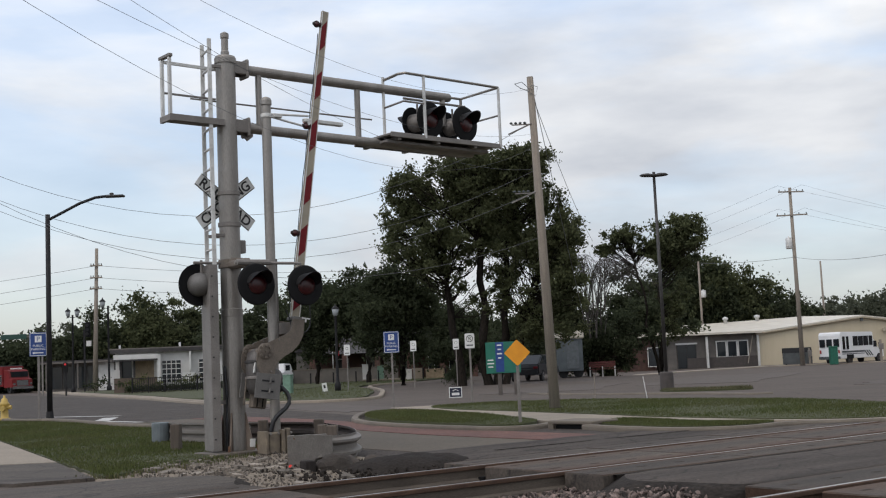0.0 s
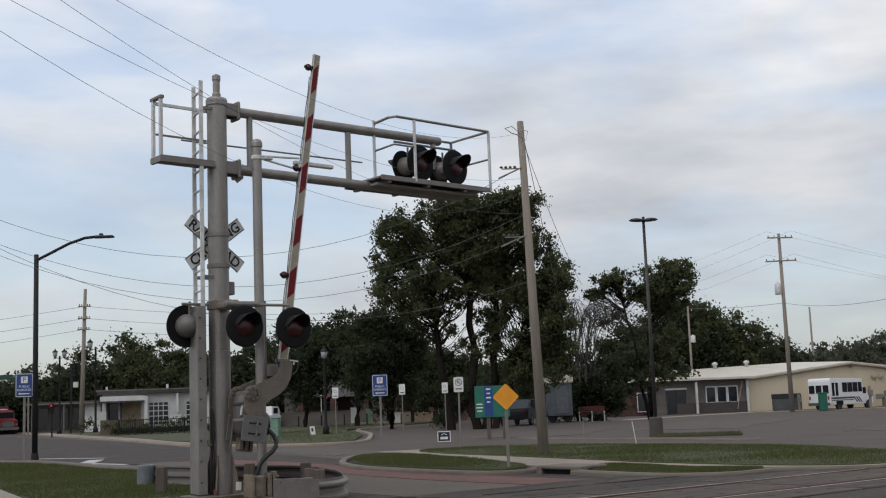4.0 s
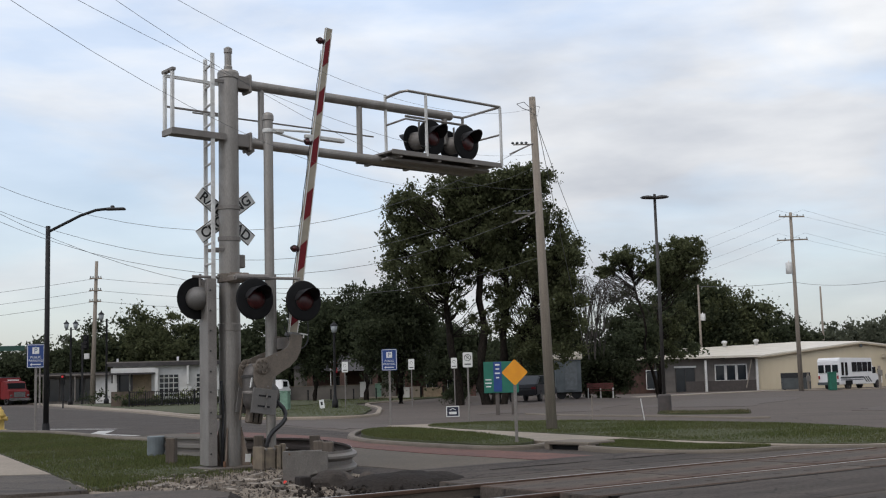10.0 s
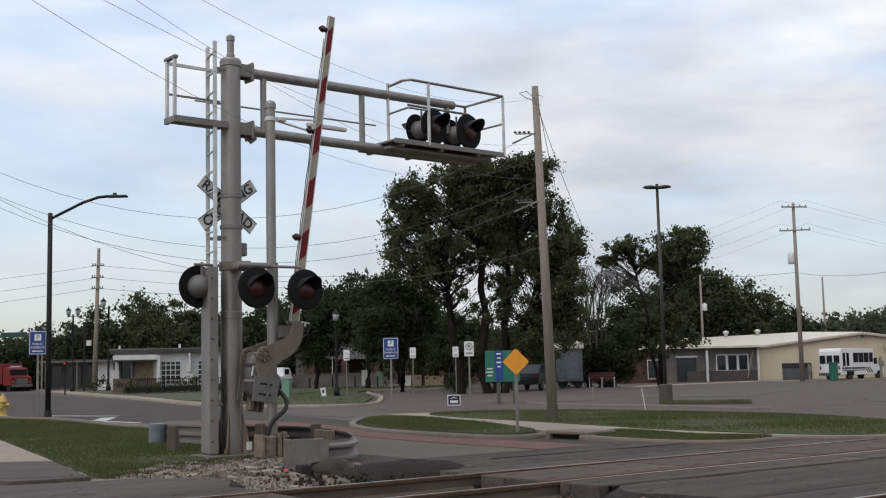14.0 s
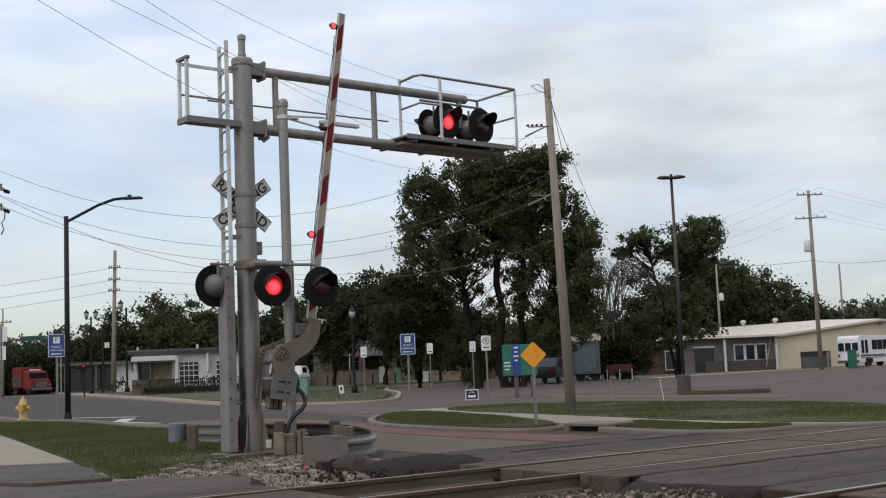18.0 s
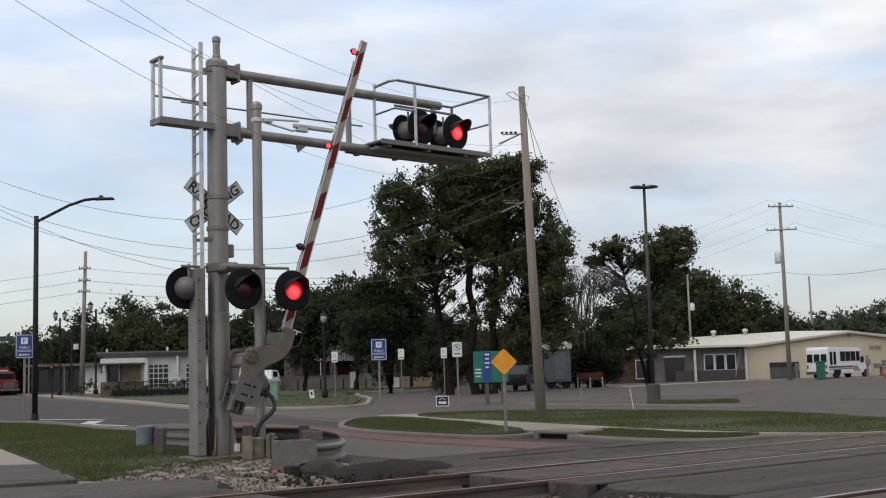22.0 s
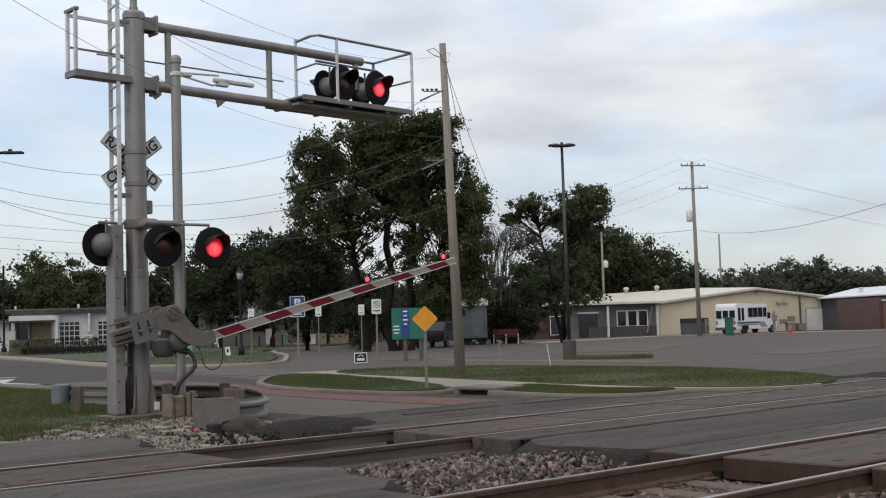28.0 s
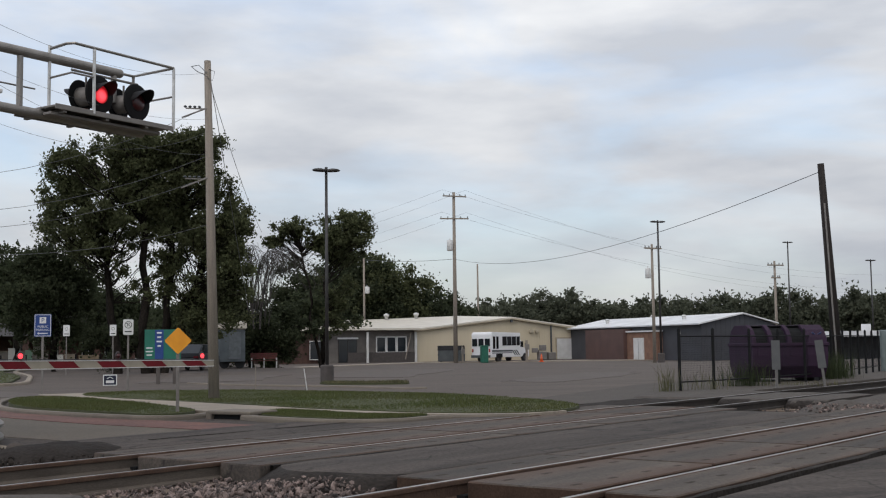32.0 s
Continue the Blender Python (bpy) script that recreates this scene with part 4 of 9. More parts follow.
ISLAND = smooth_line([(-1.96, 29.19), (-1.34, 29.86), (-0.53, 28.90), (0.62, 25.46), (1.58, 22.20), (1.39, 20.77), (0.81, 20.67), (0.19, 21.53), (-0.62, 22.87), (-1.44, 24.50), (-1.89, 26.60)], 4, True)
lawn("verge_island", ISLAND, 0.10, 22000, 0.05, "mown green grass on the kerbed traffic island", seed=2)
kerb_line(smooth_line([(-1.43, 30.27), (-2.10, 29.61), (-2.12, 26.45), (-1.62, 24.26), (-0.76, 22.54), (0.10, 21.20), (0.81, 20.34), (1.43, 20.34), (1.81, 20.91)], 5), "pale concrete kerb round the grass island", height=0.085)
slab("footway", [(-1.55, 31.62), (-0.29, 32.01), (1.55, 27.55), (3.10, 24.44), (4.27, 22.21), (5.53, 20.08), (7.50, 18.70), (7.47, 18.29), (6.65, 17.88), (5.80, 18.13), (5.03, 18.55), (4.3, 18.8), (3.3, 20.2), (2.42, 20.27), (1.84, 21.34),
                 (1.46, 22.12), (0.48, 25.61), (-0.58, 29.00), (-1.26, 30.07)], 0.085, CONCRETE, "pale concrete footway between the grass verges", "pavement", 0.2)
VERGE_B = smooth_line([(-0.46, 30.82), (0.79, 31.96), (2.62, 31.77), (5.07, 29.57), (7.18, 26.51), (8.23, 23.54), (8.4, 20.2), (7.62, 18.6), (6.69, 18.08), (5.84, 18.30), (5.11, 18.97), (4.38, 20.0), (3.6, 21.24), (3.22, 22.18), (2.32, 24.07), (1.27, 26.27), (0.2, 28.4)], 3, True)
lawn("verge", VERGE_B, 0.10, 52000, 0.05, "green grass verge beside the wooden pole", seed=5)
VERGE_C = smooth_line([(2.55, 20.10), (3.03, 20.85), (3.45, 20.38), (4.18, 19.07), (4.82, 18.42), (5.00, 18.13), (4.39, 17.66), (3.47, 17.94), (2.75, 19.02)], 3, True)
lawn("verge", VERGE_C, 0.10, 18000, 0.05, "green grass strip behind the storm drain", seed=6)
kerb_line(smooth_line([(2.28, 19.70), (2.66, 18.86), (3.42, 17.80), (4.36, 17.52), (5.06, 17.95), (5.70, 17.96), (6.6, 17.75)], 4), "worn concrete kerb along the grass strip", height=0.09)
LOT_GRASS = smooth_line([(7.0, 37.6), (9.2, 36.2), (9.0, 35.6), (7.6, 36.2), (6.9, 36.9)], 3, True)
lawn("verge", LOT_GRASS, 0.05, 2500, 0.10, "thin dry grass round the lamp base", DRY_GRASS, seed=8)
kerb_line(smooth_line([(2.9, 41.0), (4.4, 37.5), (6.4, 34.9), (7.6, 32.7), (8.1, 31.6), (8.7, 31.6)], 4), "low worn kerb of the car park entrance", 0.22, 0.05)
LAWN_D = smooth_line([(-11.4, 55.6), (-8.8, 48.6), (-6.9, 45.6), (-4.6, 43.3), (-3.3, 44.4), (-3.3, 50.0), (-3.6, 57.0), (-5.3, 70.8), (-3.0, 80.3), (0.5, 98.7), (-8, 118), (-20, 112)], 3, True)
lawn("lawn", LAWN_D, 0.08, 30000, 0.10, "wide green lawn across the street", seed=9)
kerb_line(smooth_line([(-60, 164), (-31, 96), (-17.3, 65.2), (-9.9, 47.3), (-7.8, 44.8), (-5.7, 42.9), (-4.0, 42.2), (-2.7, 43.8), (-2.8, 50.0), (-3.2, 57.0), (-4.6, 71.0), (-2.2, 81)], 4), "pale concrete kerb round the lawn", 0.2, 0.10, material=CONCRETE)
LAWN_L = [(-14.2, 36.4), (-11.6, 34.4), (-8.4, 29.2), (-5.3, 24.8), (-2.8, 20.2), (-3.0, 17.4), (-3.7, 16.3), (-3.95, 15.0), (-4.2, 14.25), (-5.6, 16.95), (-9.5, 24.75), (-16.3, 38.5)]
lawn("verge", LAWN_L, 0.035, 60000, 0.06, "green grass verge behind the signal mast", seed=12)
kerb_line(smooth_line([(-22, 51), (-14.0, 36.9), (-11.4, 34.2), (-8.2, 29.0), (-5.1, 24.6), (-2.6, 20.2)], 4), "concrete kerb along the street", 0.18, 0.11)
slab("footway", [(-16.7, 38.6), (-9.55, 24.7), (-5.68, 16.98), (-7.4, 17.0), (-12.6, 25.6), (-19.0, 37.6)], 0.045, CONCRETE, "pale concrete footway along the grass verge", "pavement", 0.22)
slab("footway", [(-5.66, 16.95), (-4.25, 14.05), (-5.1, 13.7), (-7.6, 15.3), (-7.42, 16.96)], 0.042, CONCRETE_OLD, "stained concrete footway slab at the tracks", "pavement", 0.22, 0.012)
slab("footway", [(-59.8, 164), (-30.8, 96), (-17.1, 65.3), (-9.7, 47.6), (-9.4, 48.4), (-12.0, 54.0), (-16.5, 65.8), (-23.4, 81.8), (-34.4, 107.8), (-57, 163)], 0.10, CONCRETE,
     "pale concrete footway along the far side of the street", "pavement", 0.2)
slab("lot_frontage", [(10.2, 84.7), (19.0, 95.2), (28.9, 105.1), (60, 96), (60, 99), (29.5, 109), (18.5, 98.2), (9.4, 87)], -0.36, CONCRETE,
     "concrete apron before the tan building", "pavement", 0.2)

slab("front_lawn", [(-34.3, 107.8), (-23.35, 81.85), (-16.45, 65.9), (-12.0, 54.2), (-10.6, 52.6), (-8, 70), (-8, 100)], 0.115, GRASS_SOIL, "green lawn before the white building", "lawn", 0.25)

# repairs in the old asphalt
REPAIR = mat("asphalt_repair", (0.095, 0.076, 0.064), 0.9, second=(0.068, 0.055, 0.046), scale=0.8, mix=1.2, fine=0.3, fine_scale=14, bump=0.25)
rp = random.Random(5)
for x, y, rx, ry, turn in ((12, 51, 2.6, 8, -24), (17, 40, 1.4, 6, -38), (-3.5, 36, 1.2, 4.5, 24), (4.5, 47, 2.2, 5.0, -20)):
    m_ = pose(x, y, 0, 0, 0, turn)
    o = []
    for k in range(22):
        t_ = 2 * math.pi * k / 22
        q = 0.82 + 0.3 * rp.random()
        c_, s_ = math.cos(t_), math.sin(t_)
        v = m_ @ Vector((rx * q * math.copysign(abs(c_) ** 0.5, c_), ry * q * math.copysign(abs(s_) ** 0.5, s_), 0))
        o.append((v.x, v.y))
    slab("asphalt_repair", o, 0.0105, REPAIR, "darker repaired patch in the old asphalt", "pavement", 0.03)

# storm drain in the kerb
drain = thing("storm_drain", pose(2.10, 19.98, 0, 0, 0, -48), "dark kerb-side storm drain opening with a concrete lid", "drain")
bm = B()
box(bm, (0, 0.25, 0.115), (1.0, 0.7, 0.06), bevel=0.015)
for x in (-0.44, 0.44):
    box(bm, (x, 0.0, 0.04), (0.12, 0.2, 0.12), bevel=0.01)
part("lid", bm, KERB, drain)
# no hole here: a black box holds the darkness of the inlet
bm = B()
box(bm, (0, 0.1, 0.042), (0.78, 0.24, 0.08))
part("opening", bm, BLACK_MATT, drain)

# red paver gutter band, and road markings
band = smooth_line([(-6.6, 32.4), (-5.1, 30.1), (-3.63, 27.7), (-2.33, 25.1), (-1.05, 22.4), (0.07, 20.4), (0.95, 19.1), (1.75, 18.0), (2.2, 17.2)], 4)
def strip(pts, wd):
    pts = [Vector(p) for p in pts]
    a, b = [], []
    for i, p in enumerate(pts):
        d = (pts[min(i + 1, len(pts) - 1)] - pts[max(i - 1, 0)]).normalized()
        o = Vector((-d.y, d.x)) * wd / 2
        a.append(tuple(p + o))
        b.append(tuple(p - o))
    return a + b[::-1]
slab("paver_band", strip(band, 1.1), 0.016, PAVER, "faded red paver band along the road edge", "road", 0.1)
OLD_LANE = mat("tan_worn_asphalt", (0.105, 0.085, 0.062), 0.88, second=(0.070, 0.056, 0.041), scale=0.8, mix=1.2, fine=0.3, fine_scale=20, bump=0.3)
slab("road_strip", strip([(x - 1.45, y - 0.92) for x, y in band], 2.2), 0.012, OLD_LANE, "older tan asphalt strip beside the paver band", "road", 0.1)
for pts, wd in (([(-13.4, 39.3), (-10.5, 37.4)], 0.22), ([(-11.2, 34.9), (-7.2, 30.2)], 0.20), ([(-9.75, 32.6), (-10.35, 36.0)], 0.45)):
    slab("road_marking", strip(pts, wd), 0.012, PAINT_LINE, "worn white paint mark on the street", "road marking", 0.05)

# ---- the crossing signal: mast with cantilever, lamps, ladder and walkway ----
MAST = (-3.21, 17.59)
C_DIR = Vector((0.766, 0.643))
SIGNAL = pose(MAST[0], MAST[1], 0, 0, 0, heading(C_DIR))   # local x out over the road, -y towards the tracks
NEARER = 0.965
BEFORE = Matrix.Translation((0, 0, EYE)) @ Matrix.Scale(NEARER, 4) @ Matrix.Translation((0, 0, -EYE))   # the gate stands some way before the mast
mast = thing("cantilever_signal", SIGNAL, "grey steel cantilever railway signal over the road", "railway signal")


def M(name, build, material, label="", smooth=False, parent=None):
    bm = B()
    build(bm)
    return part(name, bm, material, parent or mast, label, smooth)


M("mast_pole", lambda b: lathe(b, [(0.165, 0.03), (0.162, 2.05), (0.166, 2.06), (0.166, 2.16), (0.158, 2.17), (0.150, 5.94), (0.166, 5.95), (0.168, 6.03), (0.150, 6.065), (0.06, 6.075)], None, 28), GALV, smooth=False)
M("finial_pipe", lambda b: lathe(b, [(0.066, 6.07), (0.066, 6.14), (0.055, 6.16), (0.055, 6.35), (0.066, 6.36), (0.066, 6.43), (0.02, 6.46)], None, 16), GALV)
M("base_plate", lambda b: box(b, (-0.05, -0.05, 0.03), (0.95, 0.72, 0.05), None, 0.01), GALV_STAINED)
M("foundation", lambda b: box(b, (-0.02, 0, -0.12), (0.7, 0.6, 0.24), None, 0.02), PANEL_EDGE, "dark concrete foundation block")
for i in range(4):
    M("anchor_bolt", lambda b: tube(b, (0.24 * (-1) ** i, 0.24 * (-1) ** (i // 2), 0.0), (0.24 * (-1) ** i, 0.24 * (-1) ** (i // 2), 0.14), 0.02), RUST)
for i in range(4):
    M("gusset", lambda b: prism(b, [(0.14, 0.05), (0.30, 0.05), (0.17, 0.62), (0.14, 0.62)], -0.012, 0.012, pose(0, 0, 0, 0, 0, 45 + 90 * i) @ pose(0, 0, 0, 90, 0, 0)), RUST_STAIN)
for z in (3.93, 3.45):
    M("clamp_band", lambda b: lathe(b, [(0.155, z - 0.035), (0.172, z - 0.03), (0.172, z + 0.03), (0.155, z + 0.035)], None, 24), GALV_DULL)
M("lamp_collar", lambda b: (lathe(b, [(0.16, 2.78), (0.185, 2.79), (0.185, 2.91), (0.16, 2.92)], None, 24), box(b, (-0.09, -0.42, 2.82), (0.14, 0.5, 0.12), None, 0.03), box(b, (0, -0.2, 2.85), (0.26, 0.07, 0.16), None, 0.03)), GATE_GREY)
M("junction_box", lambda b: box(b, (0.2, 0.02, 3.12), (0.11, 0.13, 0.2), None, 0.012), GALV_DULL)
ARM_MOVE = SIGNAL.inverted() @ BEFORE @ SIGNAL
M("crossarm", lambda b: (bend(b, [ARM_MOVE @ Vector(p) for p in ((0.0, -0.12, 2.86), (0.2, -0.12, 2.86), (0.6, -0.22, 2.86), (0.99, -0.42, 2.845))], 0.022, 8), bend(b, [ARM_MOVE @ Vector(p) for p in ((0.02, -0.15, 2.87), (0.3, -0.15, 2.87), (0.56, -0.21, 2.87))], 0.045, 10)), GALV_DULL)
M("rear_crossarm", lambda b: tube(b, (-0.62, 0.0, 2.86), (-0.1, 0.0, 2.86), 0.022, None, 8), GALV_DULL)
M("upper_pipe", lambda b: (tube(b, (0.1, 0, 5.90), (4.5, 0, 5.93), 0.078, None, 18), lathe(b, [(0.078, 0), (0.06, 0.03), (0.0, 0.04)], pose(4.5, 0, 5.93, 0, 90, 0), 18)), GALV)
M("lower_pipe", lambda b: tube(b, (0.1, 0, 4.98), (5.0, 0, 4.96), 0.078, None, 18), GALV)
for x, z in ((0.33, 5.9), (0.33, 4.98)):
    M("flange", lambda b: box(b, (x, 0, z), (0.05, 0.26, 0.30), None, 0.02), GALV_DULL)
    M("pipe_saddle", lambda b: (box(b, (0.2, -0.1, z), (0.22, 0.03, 0.2), None, 0.01), box(b, (0.2, 0.1, z), (0.22, 0.03, 0.2), None, 0.01)), GALV_DULL)
for x in (0.58, 2.49):
    M("strut", lambda b: tube(b, (x, 0, 5.02), (x, 0, 5.84), 0.05, None, 14), GALV)
M("end_strut", lambda b: tube(b, (4.36, 0, 5.4), (4.36, 0, 5.88), 0.05, None, 14), GALV)
M("toe_bracket", lambda b: prism(b, [(-0.12, 0), (0.12, 0), (0.12, -0.05), (0.02, -0.13)], -0.012, 0.012, pose(0.32, -0.02, 4.9, 90, 0, 0)), GALV_DULL)
M("toe_bracket", lambda b: prism(b, [(-0.10, 0), (0.10, 0), (-0.06, -0.13)], -0.012, 0.012, pose(1.52, -0.02, 4.9, 90, 0, 0)), GALV_DULL)
# handrail along the arm
M("handrail", lambda b: tube(b, (-0.45, 0.30, 5.42), (3.0, 0.30, 5.44), 0.014), GALV_DULL)
for x in (0.28,):
    M("handrail_post", lambda b: box(b, (x, 0.28, 5.42), (0.05, 0.012, 0.96), None, 0.003), ALU)
M("walk_grating", lambda b: (box(b, (1.6, 0.2, 5.05), (2.6, 0.26, 0.02)), box(b, (0.55, 0.2, 5.09), (0.34, 0.02, 0.05), pose(0, 0, 0, 0, 0, 0))), GALV_DULL)

# walkway behind the mast
wk = M("walkway", lambda b: (box(b, (-0.57, 0.0, 5.0), (0.88, 0.28, 0.07), None, 0.012), box(b, (-0.57, -0.145, 5.0), (0.90, 0.012, 0.095))), GALV_DULL)
for y in (-0.11, 0.13):
    M("end_post", lambda b: box(b, (-1.0, y, 5.44), (0.05, 0.05, 0.98), None, 0.006), ALU, parent=wk)
M("rail", lambda b: box(b, (-0.56, 0.13, 5.88), (0.90, 0.03, 0.05), None, 0.004), ALU, parent=wk)
M("rail", lambda b: box(b, (-0.56, 0.13, 5.41), (0.90, 0.025, 0.03), None, 0.004), GALV_DULL, parent=wk)
M("end_cap", lambda b: box(b, (-1.0, 0.01, 5.93), (0.07, 0.34, 0.05), None, 0.008), GALV_DULL, parent=wk)
M("end_plate", lambda b: box(b, (-1.01, 0, 4.99), (0.05, 0.32, 0.09)), GALV_DULL, parent=wk)

# platform with its cage, round the upper lamps
PX0, PX1, PY0, PY1 = 2.85, 5.34, -0.42, 0.62
pf = M("platform", lambda b: (box(b, ((PX0 + PX1) / 2, (PY0 + PY1) / 2, 5.06), (PX1 - PX0, PY1 - PY0, 0.035), None, 0.006),
                              box(b, ((PX0 + PX1) / 2, PY0, 5.05), (PX1 - PX0, 0.03, 0.085), None, 0.006),
                              box(b, ((PX0 + PX1) / 2, PY1, 5.05), (PX1 - PX0, 0.03, 0.085), None, 0.006)), GALV_DULL)
for x in (3.05, 3.9, 4.75):
    M("floor_beam", lambda b: box(b, (x, (PY0 + PY1) / 2, 5.005), (0.07, PY1 - PY0 - 0.03, 0.07), None, 0.004), GALV_DULL, parent=pf)
M("under_beam", lambda b: (box(b, (4.0, -0.2, 4.955), (2.3, 0.2, 0.05), None, 0.01), box(b, (4.6, 0.22, 4.97), (0.9, 0.16, 0.05), None, 0.01)), GALV_DULL, parent=pf)
for x, y in ((3.03, -0.02), (3.60, PY0), (PX1, PY0), (PX1, PY1)):
    M("post", lambda b: box(b, (x, y, 5.58), (0.042, 0.042, 1.08), None, 0.005), ALU if y < 0.1 else GALV_DULL, parent=pf)
M("top_rail", lambda b: (bend(b, [(3.03, -0.02, 6.06), (3.12, -0.32, 6.12), (3.2, PY0, 6.13), (PX1, PY0, 6.13)], 0.024, 6), bend(b, [(PX1, PY0, 6.13), (PX1, PY1, 6.13), (3.1, PY1, 6.12)], 0.024, 6)), GALV, parent=pf)
M("mid_rail", lambda b: bend(b, [(3.03, -0.02, 5.58), (3.15, PY0, 5.64), (3.6, PY0, 5.64)], 0.018, 6), GALV_DULL, parent=pf)
M("mid_rail", lambda b: bend(b, [(4.6, PY1, 5.62), (PX1, PY1, 5.62), (PX1, PY0, 5.62)], 0.018, 6), GALV_DULL, parent=pf)

# ladder
LX, LY = -0.305, 0.2
LADDER_TURN = pose(0, 0, 0, 0, 0, -13)
lad = M("ladder", lambda b: (box(b, (LX, -LY, 3.215), (0.065, 0.02, 6.13), None, 0.006), box(b, (LX, LY, 3.215), (0.065, 0.02, 6.13), None, 0.006)), ALU)
rung = B()
tube(rung, (0, -LY, 0), (0, LY, 0), 0.018, None, 8)
for s in (-1, 1):
    tube(rung, (-0.0, s * (LY + 0.005), 0), (0.0, s * (LY + 0.022), 0), 0.016, None, 8)
rung = finish(rung, "rung", ALU)
for i in range(20):
    share("rung", rung, lad, pose(LX, 0, 0.32 + 0.305 * i))
for c_, s_ in (((LX - 0.09, 0.0, 1.45), (0.012, 0.46, 2.75)), ((LX - 0.03, -LY - 0.03, 1.45), (0.13, 0.012, 2.75)), ((LX - 0.03, LY + 0.03, 1.45), (0.13, 0.012, 2.75))):
    M("climb_guard", lambda b: box(b, c_, s_, None, 0.003), GALV_DULL, parent=lad)
M("riser_cable", lambda b: bend(b, [(-0.19, -0.10, 0.05), (-0.20, -0.12, 0.5), (-0.185, -0.11, 0.9), (-0.2, -0.1, 1.25), (-0.18, -0.06, 1.3)], 0.022, 8), RUBBER_HOSE, "black cable beside the mast")
for z in (5.88, 5.02, 3.28, 0.78):
    M("standoff", lambda b: (box(b, (LX / 2 - 0.02, -0.10, z), (0.26, 0.03, 0.05), None, 0.005), box(b, (LX / 2 - 0.02, 0.10, z), (0.26, 0.03, 0.05), None, 0.005)), GALV_DULL, parent=lad)

for i in range(9):
    M("guard_bolt", lambda b: tube(b, (LX - 0.06, -LY - 0.034, 0.25 + 0.3 * i), (LX - 0.06, -LY - 0.05, 0.25 + 0.3 * i), 0.014, None, 8), DARK_METAL, parent=lad)
lad.matrix_basis = LADDER_TURN @ lad.matrix_basis

# crossbuck behind the mast
buck = thing("crossbuck_sign", SIGNAL @ pose(0.07, 0.22, 3.83), "white railroad crossing crossbuck with black letters", "road sign")
for ang, text, y in ((-37, "CROSSING", 0.0), (37, "RAILROAD", 0.014)):
    m = pose(0, y, 0, 0, ang, 0)
    bm = B()
    box(bm, (0, 0, 0), (1.15, 0.010, 0.22), m, 0.003)
    blade = part("blade", bm, SIGN_WHITE, buck)
    bm = B()
    for z in (-0.1, 0.1):
        box(bm, (0, -0.007, z), (1.13, 0.003, 0.012), m)
    part("border", bm, SIGN_BLACK, blade)
    words(text, 0.215, SIGN_BLACK, blade, m @ pose(0, -0.0075, -0.005), weight=0.022)
bm = B()
box(bm, (0.03, -0.06, 0.12), (0.05, 0.1, 0.05))
box(bm, (0.03, -0.06, -0.38), (0.05, 0.1, 0.05))
part("bracket", bm, GALV_DULL, buck)


# ---- flashing lamps; a two-faced lens turns in each to show lit or dark ----
LEFT_LENSES, RIGHT_LENSES, STEADY_LENSES = [], [], []


def drum_mesh(name, radius, thick):
    """A lens disc with a lit face towards -y and a dark one behind."""
    bm = B()
    lathe(bm, [(0.0, -thick * 1.5), (radius * 0.6, -thick * 1.35), (radius, -thick * 0.35), (radius, 0.0)], pose(0, 0, 0, 90, 0, 0) @ pose(0, 0, 0, 0, 180, 0), 20)
    lathe(bm, [(radius, 0.0), (radius, thick * 0.35), (radius * 0.6, thick * 1.35), (0.0, thick * 1.5)], pose(0, 0, 0, 90, 0, 0) @ pose(0, 0, 0, 0, 180, 0), 20)
    bmesh.ops.remove_doubles(bm, verts=bm.verts[:], dist=1e-5)
    for f in bm.faces:
        c = f.calc_center_median()
        f.material_index = 1 if c.y > 0 else (2 if Vector((c.x, c.z)).length < radius * 0.65 else 0)
    return finish(bm, name, [RED_GLOW, RED_LENS, RED_GLOW_CORE], True)


LENS = drum_mesh("lens", 0.152, 0.03)
SMALL_LENS = drum_mesh("lens", 0.046, 0.024)


